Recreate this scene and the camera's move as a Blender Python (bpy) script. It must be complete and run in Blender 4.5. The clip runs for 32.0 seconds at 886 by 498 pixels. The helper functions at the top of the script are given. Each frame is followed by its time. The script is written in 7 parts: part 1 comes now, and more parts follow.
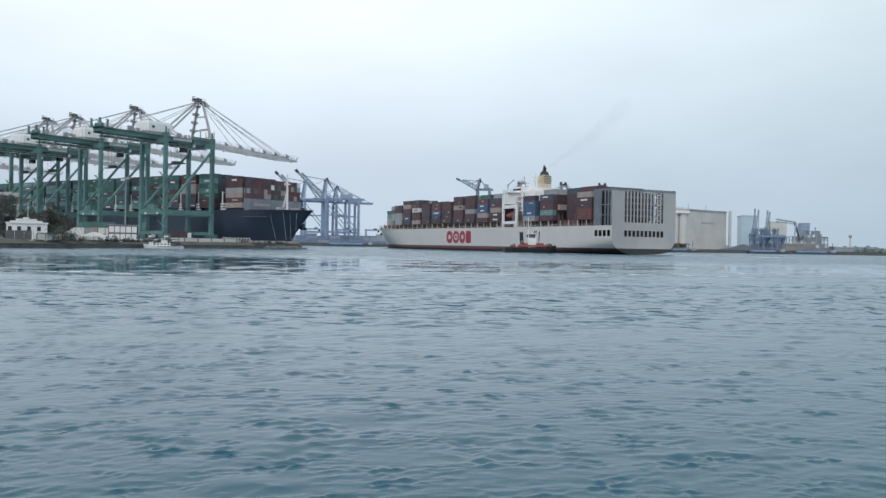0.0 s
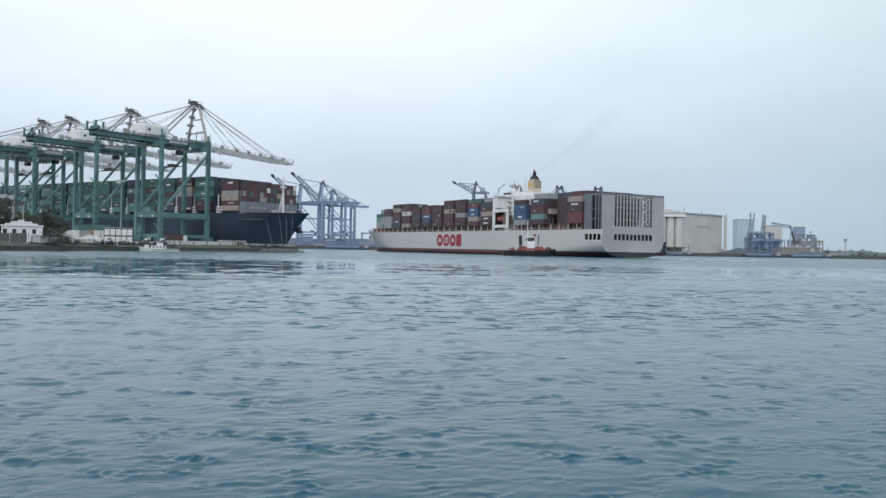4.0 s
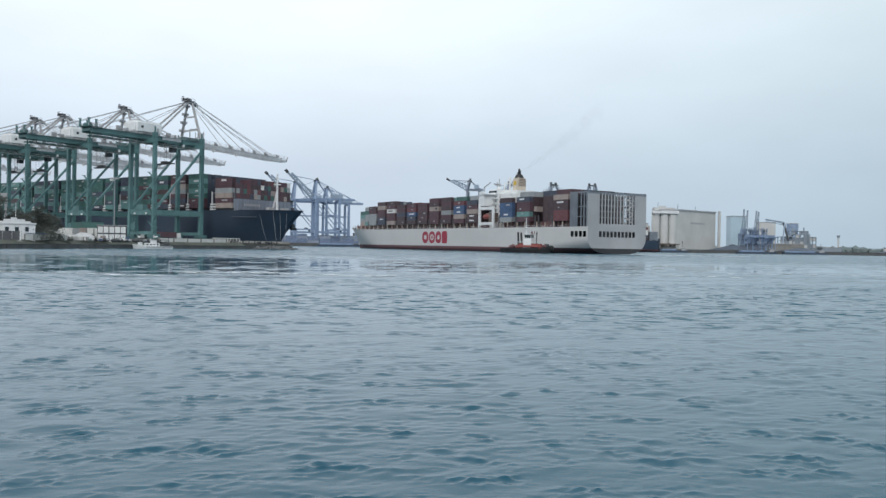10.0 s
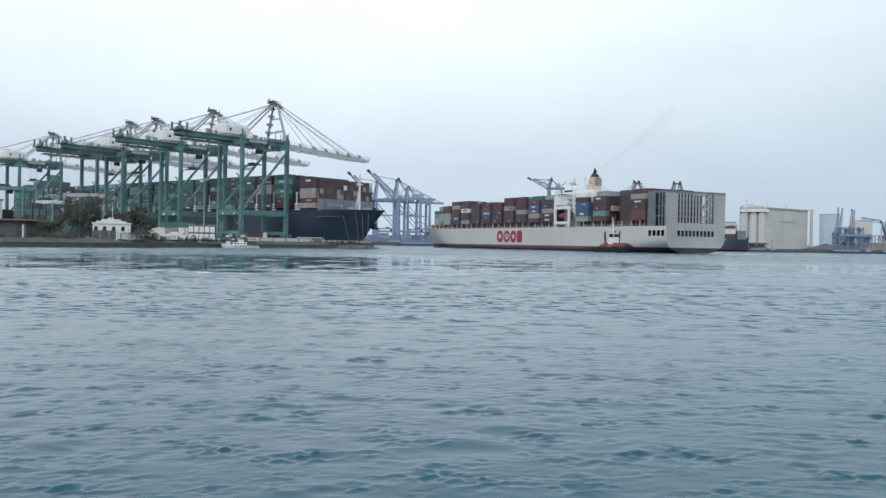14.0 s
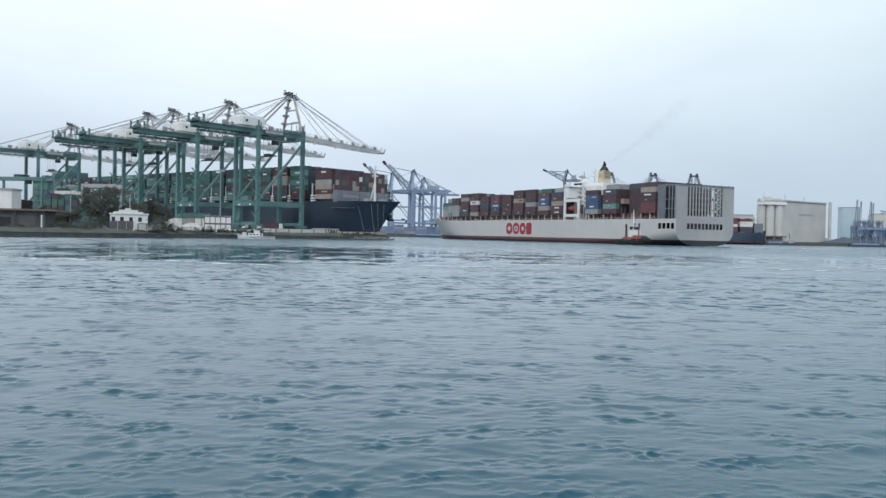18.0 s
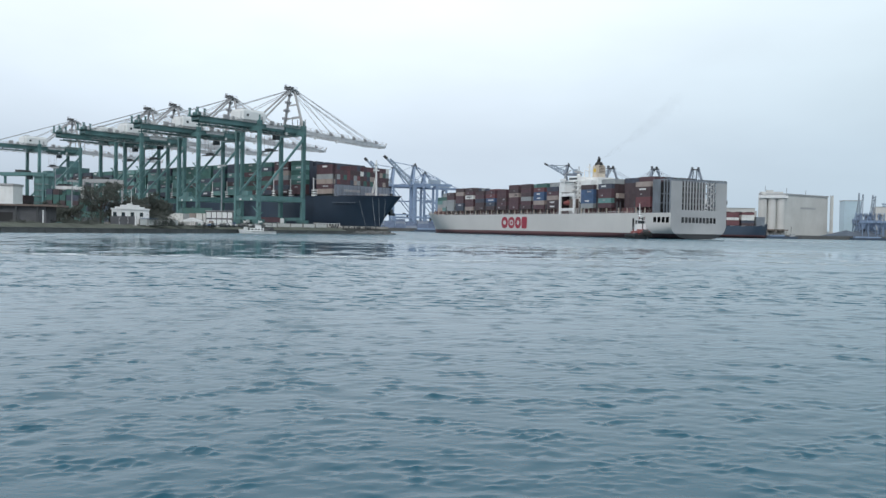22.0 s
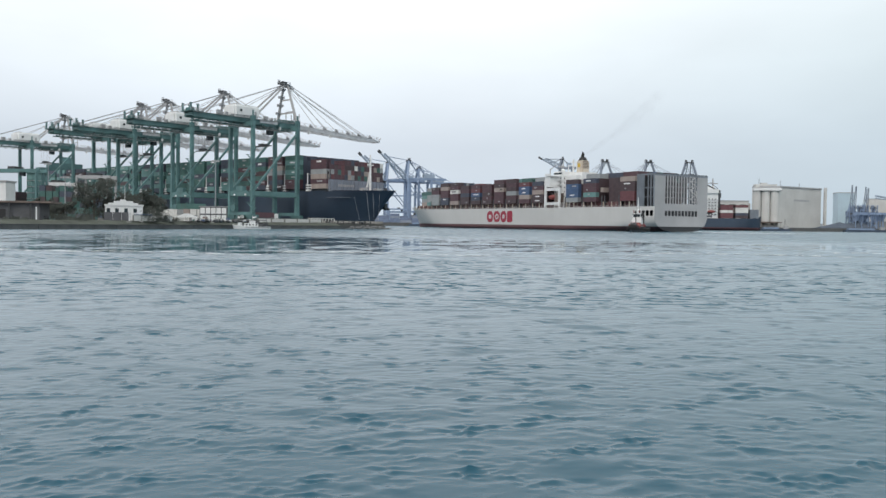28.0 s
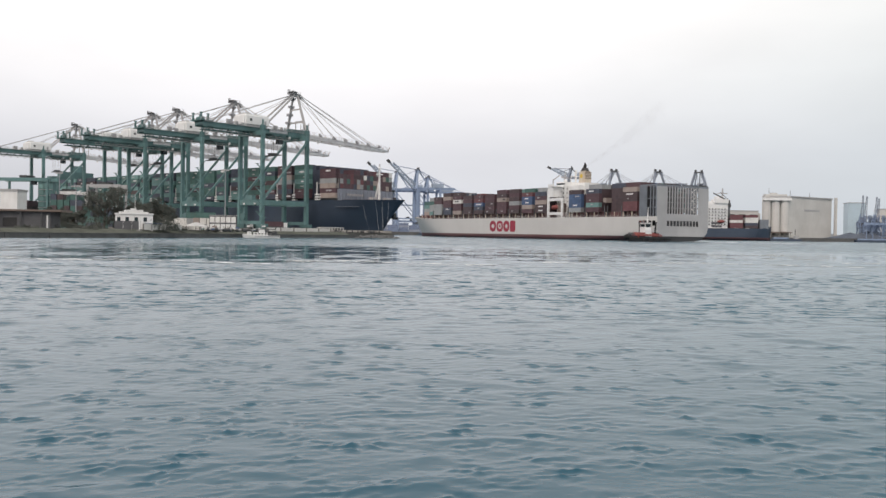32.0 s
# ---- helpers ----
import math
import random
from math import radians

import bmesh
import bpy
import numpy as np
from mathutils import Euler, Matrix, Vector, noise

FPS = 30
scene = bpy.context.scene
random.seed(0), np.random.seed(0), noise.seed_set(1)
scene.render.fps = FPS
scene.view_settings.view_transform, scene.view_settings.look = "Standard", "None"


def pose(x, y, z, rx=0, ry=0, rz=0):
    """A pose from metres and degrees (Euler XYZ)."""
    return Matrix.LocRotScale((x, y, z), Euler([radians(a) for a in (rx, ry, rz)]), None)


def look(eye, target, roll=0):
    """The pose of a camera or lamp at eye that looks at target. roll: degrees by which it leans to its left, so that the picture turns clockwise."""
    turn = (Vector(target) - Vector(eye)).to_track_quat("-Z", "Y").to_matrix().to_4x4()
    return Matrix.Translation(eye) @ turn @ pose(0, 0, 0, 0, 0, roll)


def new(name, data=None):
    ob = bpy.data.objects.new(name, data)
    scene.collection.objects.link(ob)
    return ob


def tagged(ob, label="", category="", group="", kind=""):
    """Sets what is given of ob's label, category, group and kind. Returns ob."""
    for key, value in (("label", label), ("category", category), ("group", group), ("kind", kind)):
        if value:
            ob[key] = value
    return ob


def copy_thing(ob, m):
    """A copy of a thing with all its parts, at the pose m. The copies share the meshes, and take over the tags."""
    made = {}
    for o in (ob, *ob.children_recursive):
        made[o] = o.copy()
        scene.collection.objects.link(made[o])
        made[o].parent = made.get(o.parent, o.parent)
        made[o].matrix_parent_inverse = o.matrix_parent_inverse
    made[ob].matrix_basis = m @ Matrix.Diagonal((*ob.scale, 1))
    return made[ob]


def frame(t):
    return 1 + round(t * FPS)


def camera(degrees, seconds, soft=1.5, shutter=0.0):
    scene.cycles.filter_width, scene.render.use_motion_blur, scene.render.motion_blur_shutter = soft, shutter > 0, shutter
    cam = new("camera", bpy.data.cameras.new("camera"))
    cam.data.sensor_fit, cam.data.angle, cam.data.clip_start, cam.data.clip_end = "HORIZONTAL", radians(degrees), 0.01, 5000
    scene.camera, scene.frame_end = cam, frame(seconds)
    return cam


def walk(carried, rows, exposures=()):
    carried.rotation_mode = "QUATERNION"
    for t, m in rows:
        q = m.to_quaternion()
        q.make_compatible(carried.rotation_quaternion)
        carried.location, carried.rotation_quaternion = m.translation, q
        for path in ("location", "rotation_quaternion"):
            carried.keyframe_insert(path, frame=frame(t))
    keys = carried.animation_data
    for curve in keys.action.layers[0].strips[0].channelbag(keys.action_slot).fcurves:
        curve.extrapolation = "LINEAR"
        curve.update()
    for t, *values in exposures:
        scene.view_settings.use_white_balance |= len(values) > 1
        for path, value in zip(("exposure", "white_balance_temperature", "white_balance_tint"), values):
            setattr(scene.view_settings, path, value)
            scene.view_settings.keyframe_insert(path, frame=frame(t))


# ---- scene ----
# ---- camera: a hand-held view from a quay edge, turning a little, standing still ----
EYE = 3.1
cam = camera(55.5, 32.0, soft=1.5)
TURNS = [
    (0.0, -3.39, -0.39, -0.85), (0.5, -3.39, -0.26, -0.82), (1.0, -3.36, -0.36, -0.80), (1.5, -3.34, -0.33, -0.72), (2.0, -3.46, -0.25, -0.79),
    (2.5, -3.60, -0.25, -0.81), (3.0, -3.58, -0.13, -0.78), (3.5, -3.60, -0.17, -0.90), (5.5, -3.77, -0.04, -0.88), (6.0, -3.70, 0.17, -0.95),
    (6.5, -3.71, 0.31, -0.89), (7.0, -3.72, 0.40, -0.71), (7.5, -3.75, 0.28, -0.64), (8.0, -3.82, 0.38, -0.86), (8.5, -3.87, 0.46, -0.79),
    (9.0, -4.10, 0.03, -0.52), (9.5, -4.63, -0.29, -0.47), (10.0, -4.05, -0.36, -0.83), (10.5, -3.06, -0.52, -0.86), (11.0, -1.75, -0.49, -0.81),
    (11.5, -1.23, -0.29, -0.91), (12.0, -0.59, -0.68, -0.85), (12.5, -0.17, -0.55, -1.09), (13.0, 0.01, -0.31, -0.95), (13.5, 0.41, -0.26, -0.96),
    (14.0, 1.43, -0.51, -0.85), (14.5, 2.12, -0.60, -0.92), (16.5, 2.21, -1.19, -1.07), (17.0, 2.22, -1.16, -1.22), (17.5, 2.33, -1.18, -1.16),
    (18.0, 2.46, -1.09, -1.08), (18.5, 2.51, -1.13, -0.94), (19.0, 2.54, -1.23, -1.11), (19.5, 2.38, -1.20, -1.08), (20.0, 2.60, -1.38, -0.83),
    (20.5, 2.63, -1.28, -1.00), (21.0, 2.59, -1.30, -1.02), (21.5, 2.57, -1.43, -0.95), (22.0, 2.55, -1.48, -0.93), (22.5, 2.48, -1.46, -0.99),
    (23.0, 2.43, -1.54, -1.04), (23.5, 2.47, -1.66, -0.99), (24.0, 2.40, -1.44, -0.90), (24.5, 2.15, -1.40, -0.97), (25.0, 1.97, -1.64, -1.14),
    (25.5, 1.88, -1.58, -1.01), (27.5, 2.20, -2.18, -0.56), (28.0, 2.18, -1.86, -0.60), (28.5, 2.27, -2.02, -0.77), (29.0, 2.22, -1.66, -0.80),
    (29.5, 2.50, -1.62, -0.63), (30.0, 2.60, -1.41, -0.57), (30.5, 2.64, -1.56, -0.69), (31.0, 2.72, -1.28, -0.74), (31.5, 2.79, -1.06, -0.73),
    (32.0, 2.78, -1.23, -0.72),
]
TINTS = [(0.0, 0.0, 6520, 11.5), (10.0, 0.0, 6520, 11.5), (12.0, -0.01, 6520, 11.5), (14.0, 0.07, 6520, 11.5), (26.5, 0.08, 6500, 11), (28.0, 0.11, 6900, 13), (30.0, 0.2, 7500, 18), (32.0, 0.15, 7600, 20)]
walk(cam, [(t, pose(0, 0, EYE, 90.13 + pitch, roll - 0.15, yaw)) for t, yaw, pitch, roll in TURNS], TINTS)

# ---- world: an overcast sky over a hazy Nishita base ----
world = bpy.data.worlds.new("overcast_sky")
scene.world = world
world.use_nodes = True
wn, wl = world.node_tree.nodes, world.node_tree.links
wn.clear()
sky = wn.new("ShaderNodeTexSky")
sky.sky_type, sky.sun_disc = "NISHITA", False
sky.sun_elevation, sky.sun_rotation = radians(52), radians(200)
sky.air_density, sky.dust_density, sky.ozone_density = 1.2, 4.0, 1.5
coord = wn.new("ShaderNodeTexCoord")
sep = wn.new("ShaderNodeSeparateXYZ")
wl.new(coord.outputs["Generated"], sep.inputs[0])
ramp = wn.new("ShaderNodeValToRGB")
ends = ramp.color_ramp.elements
ends[0].color, ends[1].color = (0.57, 0.69, 0.81, 1), (1.08, 1.18, 1.25, 1)
for place, colour in ((0.09, (0.65, 0.765, 0.885)), (0.18, (0.84, 0.96, 1.06)), (0.28, (0.98, 1.08, 1.16))):
    stop = ends.new(place)
    stop.color = (*colour, 1)
wl.new(sep.outputs["Z"], ramp.inputs[0])
cmap = wn.new("ShaderNodeMapping")
cmap.inputs["Scale"].default_value = (1.0, 1.0, 2.6)
wl.new(coord.outputs["Generated"], cmap.inputs[0])
cloud = wn.new("ShaderNodeTexNoise")
cloud.inputs["Scale"].default_value, cloud.inputs["Detail"].default_value, cloud.inputs["Roughness"].default_value = 2.6, 5.0, 0.5
wl.new(cmap.outputs[0], cloud.inputs["Vector"])
cramp = wn.new("ShaderNodeMapRange")
cramp.inputs["From Min"].default_value, cramp.inputs["From Max"].default_value = 0.35, 0.65
cramp.inputs["To Min"].default_value, cramp.inputs["To Max"].default_value = 0.95, 1.05
wl.new(cloud.outputs["Fac"], cramp.inputs["Value"])
cmul = wn.new("ShaderNodeVectorMath")
cmul.operation = "SCALE"
wl.new(ramp.outputs["Color"], cmul.inputs[0])
# the cloud is thicker towards the right-hand horizon
side = wn.new("ShaderNodeMapRange")
side.interpolation_type = "SMOOTHSTEP"
side.inputs["From Min"].default_value, side.inputs["From Max"].default_value = -0.15, 0.62
side.inputs["To Min"].default_value, side.inputs["To Max"].default_value = 1.03, 0.84
wl.new(sep.outputs["X"], side.inputs["Value"])
bank = wn.new("ShaderNodeMapRange")
bank.interpolation_type = "SMOOTHSTEP"
bank.inputs["From Min"].default_value, bank.inputs["From Max"].default_value = -0.42, -0.12
bank.inputs["To Min"].default_value, bank.inputs["To Max"].default_value = 0.26, 0.0
wl.new(sep.outputs["X"], bank.inputs["Value"])
low = wn.new("ShaderNodeMapRange")
low.interpolation_type = "SMOOTHSTEP"
low.inputs["From Min"].default_value, low.inputs["From Max"].default_value = 0.0, 0.16
low.inputs["To Min"].default_value, low.inputs["To Max"].default_value = 1.0, 0.0
wl.new(sep.outputs["Z"], low.inputs["Value"])
banked = wn.new("ShaderNodeMath")
banked.operation = "MULTIPLY"
wl.new(bank.outputs["Result"], banked.inputs[0])
wl.new(low.outputs["Result"], banked.inputs[1])
thick = wn.new("ShaderNodeMath")
thick.operation = "SUBTRACT"
wl.new(side.outputs["Result"], thick.inputs[0])
wl.new(banked.outputs[0], thick.inputs[1])
both = wn.new("ShaderNodeMath")
both.operation = "MULTIPLY"
wl.new(cramp.outputs["Result"], both.inputs[0])
wl.new(thick.outputs[0], both.inputs[1])
wl.new(both.outputs[0], cmul.inputs["Scale"])
bg_sky, bg_cloud, bg_mix = wn.new("ShaderNodeBackground"), wn.new("ShaderNodeBackground"), wn.new("ShaderNodeMixShader")
wl.new(sky.outputs["Color"], bg_sky.inputs["Color"])
bg_sky.inputs["Strength"].default_value = 0.07
cool = wn.new("ShaderNodeMapRange")
cool.inputs["From Min"].default_value, cool.inputs["From Max"].default_value = 0.0, 0.5
cool.inputs["To Min"].default_value, cool.inputs["To Max"].default_value = 1.0, 0.94
wl.new(sep.outputs["X"], cool.inputs["Value"])
tint = wn.new("ShaderNodeCombineXYZ")
tint.inputs[1].default_value, tint.inputs[2].default_value = 1.0, 1.0
wl.new(cool.outputs["Result"], tint.inputs[0])
tinted = wn.new("ShaderNodeVectorMath")
tinted.operation = "MULTIPLY"
wl.new(cmul.outputs[0], tinted.inputs[0])
wl.new(tint.outputs[0], tinted.inputs[1])
wl.new(tinted.outputs[0], bg_cloud.inputs["Color"])
bg_cloud.inputs["Strength"].default_value = 1.0
bg_mix.inputs[0].default_value = 0.93
wl.new(bg_sky.outputs[0], bg_mix.inputs[1])
wl.new(bg_cloud.outputs[0], bg_mix.inputs[2])
wout = wn.new("ShaderNodeOutputWorld")
wl.new(bg_mix.outputs[0], wout.inputs[0])

sun_data = bpy.data.lights.new("sun", "SUN")
sun_data.energy, sun_data.angle, sun_data.color = 0.9, radians(25), (1.0, 0.97, 0.92)
sun = new("sun", sun_data)
sun.matrix_world = look((-40, -60, 120), (0, 60, 0))


# ---- materials ----
def mat(name, colour, rough=0.55, metal=0.0, var=0.25, scale=0.4, bump=0.1, fine=8.0, streak=0.0, wear=None):
    """A painted or mineral surface: tone drifts at two scales, optional run-down streaks and rust or dirt patches, fine relief."""
    m = bpy.data.materials.new(name)
    m.use_nodes = True
    n, l = m.node_tree.nodes, m.node_tree.links
    b = n["Principled BSDF"]
    b.inputs["Roughness"].default_value, b.inputs["Metallic"].default_value = rough, metal
    tc, info = n.new("ShaderNodeTexCoord"), n.new("ShaderNodeObjectInfo")
    off = n.new("ShaderNodeVectorMath")
    off.operation = "MULTIPLY_ADD"
    off.inputs[1].default_value = (1, 1, 1)
    l.new(tc.outputs["Object"], off.inputs[0])
    comb = n.new("ShaderNodeCombineXYZ")
    mul = n.new("ShaderNodeMath")
    mul.operation = "MULTIPLY"
    mul.inputs[1].default_value = 37.0
    l.new(info.outputs["Random"], mul.inputs[0])
    l.new(mul.outputs[0], comb.inputs[0])
    l.new(mul.outputs[0], comb.inputs[2])
    l.new(comb.outputs[0], off.inputs[2])
    n1, n2 = n.new("ShaderNodeTexNoise"), n.new("ShaderNodeTexNoise")
    n1.inputs["Scale"].default_value, n1.inputs["Detail"].default_value = scale, 4
    n2.inputs["Scale"].default_value, n2.inputs["Detail"].default_value = fine, 3
    for q in (n1, n2):
        l.new(off.outputs[0], q.inputs["Vector"])
    add = n.new("ShaderNodeMath")
    add.operation = "MULTIPLY_ADD"
    add.inputs[1].default_value = 0.35
    l.new(n2.outputs["Fac"], add.inputs[0])
    l.new(n1.outputs["Fac"], add.inputs[2])
    rng = n.new("ShaderNodeMapRange")
    rng.inputs["From Min"].default_value, rng.inputs["From Max"].default_value = 0.35, 1.0
    rng.inputs["To Min"].default_value, rng.inputs["To Max"].default_value = 1 - var, 1 + var
    l.new(add.outputs[0], rng.inputs["Value"])
    sc = n.new("ShaderNodeVectorMath")
    sc.operation = "SCALE"
    sc.inputs[0].default_value = colour
    l.new(rng.outputs["Result"], sc.inputs["Scale"])
    last = sc.outputs[0]
    if streak:
        mp = n.new("ShaderNodeMapping")
        mp.inputs["Scale"].default_value = (1.1, 1.1, 0.07)
        l.new(off.outputs[0], mp.inputs[0])
        n3 = n.new("ShaderNodeTexNoise")
        n3.inputs["Scale"].default_value, n3.inputs["Detail"].default_value = 1.0, 5
        l.new(mp.outputs[0], n3.inputs["Vector"])
        r3 = n.new("ShaderNodeMapRange")
        r3.inputs["From Min"].default_value, r3.inputs["From Max"].default_value = 0.52, 0.75
        r3.inputs["To Max"].default_value = streak
        l.new(n3.outputs["Fac"], r3.inputs["Value"])
        mx = n.new("ShaderNodeMix")
        mx.data_type = "RGBA"
        l.new(r3.outputs["Result"], mx.inputs["Factor"])
        l.new(last, mx.inputs[6])
        mx.inputs[7].default_value = (*(wear or (0.12, 0.08, 0.06)), 1)
        last = mx.outputs[2]
    l.new(last, b.inputs["Base Color"])
    if bump:
        bp = n.new("ShaderNodeBump")
        bp.inputs["Strength"].default_value, bp.inputs["Distance"].default_value = bump, 0.03
        l.new(n2.outputs["Fac"], bp.inputs["Height"])
        l.new(bp.outputs[0], b.inputs["Normal"])
    return m


M_GREEN = mat("crane_green_paint", (0.093, 0.198, 0.202), 0.5, var=0.3, scale=0.15, streak=0.35, wear=(0.10, 0.12, 0.11))
M_GREEN_DARK = mat("weathered_dark_green_paint", (0.068, 0.152, 0.156), 0.55, var=0.3, scale=0.2, streak=0.3, wear=(0.05, 0.06, 0.06))
M_WHITE = mat("white_marine_paint", (0.74, 0.75, 0.75), 0.45, var=0.1, scale=0.2, streak=0.25, wear=(0.45, 0.42, 0.38))
M_BOOM = mat("pale_grey_boom_paint", (0.70, 0.70, 0.71), 0.5, var=0.2, scale=0.3, streak=0.3, wear=(0.35, 0.3, 0.28))
M_ROPE = mat("steel_stay", (0.31, 0.32, 0.34), 0.5, 0.3, var=0.2)
M_STEEL = mat("dark_steel", (0.07, 0.075, 0.08), 0.5, 0.4, var=0.3)
M_HULLGREY = mat("light_grey_hull_paint", (0.555, 0.555, 0.545), 0.42, var=0.08, scale=0.05, fine=1.5, bump=0.15, streak=0.12, wear=(0.45, 0.42, 0.39))
M_BREAK = mat("blue_grey_steel_paint", (0.21, 0.24, 0.29), 0.5, var=0.2, scale=0.2, streak=0.3)
M_CELL = mat("dull_blue_grey_paint", (0.17, 0.195, 0.225), 0.55, var=0.25, scale=0.2, streak=0.35, wear=(0.1, 0.1, 0.11))
M_FARGREY = mat("dark_blue_grey_crane_paint", (0.20, 0.235, 0.29), 0.55, var=0.2, scale=0.2)
M_STERNGREY = mat("grey_structure_paint", (0.36, 0.365, 0.375), 0.5, var=0.12, scale=0.1, streak=0.2, wear=(0.3, 0.28, 0.26))
M_BOOT = mat("faded_red_antifouling", (0.14, 0.064, 0.068), 0.6, var=0.3, scale=0.08, streak=0.4, wear=(0.07, 0.05, 0.05))
M_DARKHULL = mat("black_lower_hull", (0.025, 0.026, 0.03), 0.5, var=0.3)
M_NAVY = mat("navy_hull_paint", (0.045, 0.067, 0.102), 0.38, var=0.25, scale=0.06, streak=0.25, wear=(0.05, 0.05, 0.06))
M_RED = mat("red_marking_paint", (0.33, 0.022, 0.05), 0.45, var=0.15, scale=0.2)
M_BUFF = mat("buff_funnel_paint", (0.57, 0.50, 0.41), 0.5, var=0.15, scale=0.3, streak=0.3)
M_BLACK = mat("soot_black_paint", (0.02, 0.02, 0.022), 0.6, var=0.3)
# for dark walls and steel, and for shade painted behind openings
M_VOID = mat("dark_wall_and_shade_paint", (0.095, 0.098, 0.108), 0.7, var=0.3)
# blue of the far cranes, lightened and greyed in the colour for haze
M_BLUE = mat("blue_crane_paint", (0.225, 0.305, 0.44), 0.5, var=0.2, scale=0.2, streak=0.3, wear=(0.2, 0.24, 0.3))
M_GREYBLUE = mat("grey_blue_crane_paint", (0.30, 0.37, 0.46), 0.5, var=0.2, scale=0.2)
M_CONCRETE = mat("weathered_concrete", (0.24, 0.235, 0.22), 0.85, var=0.35, scale=0.12, fine=3, bump=0.4, streak=0.45, wear=(0.08, 0.08, 0.075))
M_SEAWALL = mat("wet_dark_concrete", (0.1, 0.102, 0.102), 0.75, var=0.45, scale=0.3, fine=3, bump=0.5, streak=0.5, wear=(0.03, 0.035, 0.03))
M_PALECON = mat("pale_rendered_concrete", (0.545, 0.545, 0.53), 0.8, var=0.18, scale=0.04, fine=0.8, bump=0.2, streak=0.3, wear=(0.42, 0.39, 0.35))
M_ASPHALT = mat("quay_asphalt", (0.085, 0.085, 0.08), 0.9, var=0.4, scale=0.08, fine=2, bump=0.3)
M_GRASS = mat("dry_grass", (0.06, 0.068, 0.054), 0.95, var=0.5, scale=0.2, fine=3, bump=0.8)
M_TRUNK = mat("bark", (0.09, 0.07, 0.055), 0.9, var=0.35, scale=1.0, fine=9, bump=0.6)
M_LEAF = mat("dark_foliage", (0.066, 0.074, 0.064), 0.8, var=0.3, scale=0.35, fine=5, bump=0.0)
M_ROOF = mat("brown_corrugated_roof", (0.16, 0.125, 0.11), 0.7, var=0.3, scale=0.2, streak=0.4)
M_GLASS = mat("dark_window_glass", (0.02, 0.03, 0.035), 0.08, var=0.1, bump=0.0)
M_BLUEGLASS = mat("pale_blue_cladding", (0.42, 0.54, 0.61), 0.4, var=0.12, scale=0.05)
M_MAST = mat("dull_grey_mast_paint", (0.40, 0.395, 0.40), 0.5, var=0.2, scale=0.3, streak=0.3, wear=(0.2, 0.18, 0.17))
M_TUGRED = mat("red_tug_paint", (0.235, 0.052, 0.046), 0.5, var=0.25, scale=0.3, streak=0.3)
M_RUBBER = mat("black_rubber_fender", (0.02, 0.02, 0.02), 0.9, var=0.3)
M_FOAM = mat("white_foam", (0.75, 0.78, 0.79), 0.8, var=0.15, scale=1.5, fine=6, bump=0.3)
M_YELLOW = mat("yellow_paint", (0.6, 0.4, 0.05), 0.5, var=0.2)
# concrete paled and blued to imitate haze over the far shore; streaks are weathering
M_HAZE = mat("haze_tinted_weathered_concrete", (0.27, 0.315, 0.36), 0.85, var=0.2, scale=0.05, fine=0.6, bump=0.1, streak=0.3, wear=(0.2, 0.22, 0.24))
# distance haze is painted into the pale town colour
M_HILL = mat("haze_tinted_town_grey", (0.34, 0.38, 0.42), 0.9, var=0.2, scale=0.01, fine=0.08, bump=0.0)
# leaf colour lifted towards grey, so the far trees carry painted haze
M_FARLEAF = mat("haze_tinted_far_foliage", (0.13, 0.165, 0.165), 0.9, var=0.35, scale=0.05, fine=0.4, bump=0.0)
M_NAME = mat("dull_blue_lettering", (0.085, 0.105, 0.14), 0.5, var=0.2)
M_SAND = mat("dark_bulk_heap", (0.085, 0.105, 0.135), 0.95, var=0.3, scale=0.1, fine=2, bump=0.5)
PAINTS = {
    "m": mat("maroon_container_paint", (0.092, 0.049, 0.060), 0.55, var=0.35, scale=0.3, streak=0.25),
    "b": mat("brown_container_paint", (0.070, 0.047, 0.053), 0.55, var=0.35, scale=0.3, streak=0.25),
    "r": mat("red_container_paint", (0.145, 0.056, 0.064), 0.55, var=0.3, scale=0.3, streak=0.2),
    "n": mat("navy_container_paint", (0.056, 0.068, 0.098), 0.55, var=0.3, scale=0.3, streak=0.2),
    "u": mat("blue_container_paint", (0.055, 0.105, 0.205), 0.55, var=0.3, scale=0.3, streak=0.2),
    "g": mat("green_container_paint", (0.052, 0.132, 0.12), 0.55, var=0.3, scale=0.3, streak=0.2),
    # far terminal boxes: harbour haze is mixed into these two colours
    "h": mat("haze_tinted_blue_container_paint", (0.15, 0.20, 0.30), 0.6, var=0.25, scale=0.3, streak=0.2),
    "k": mat("pale_haze_tinted_container_paint", (0.24, 0.28, 0.35), 0.6, var=0.25, scale=0.3, streak=0.2),
    "t": mat("tan_container_paint", (0.34, 0.285, 0.26), 0.6, var=0.2, scale=0.3, streak=0.3),
    "w": mat("white_container_paint", (0.66, 0.66, 0.64), 0.55, var=0.12, scale=0.3, streak=0.3),
    "y": mat("grey_container_paint", (0.29, 0.31, 0.32), 0.55, var=0.2, scale=0.3, streak=0.25),
    "e": mat("teal_container_paint", (0.13, 0.27, 0.26), 0.55, var=0.25, scale=0.3, streak=0.25),
}


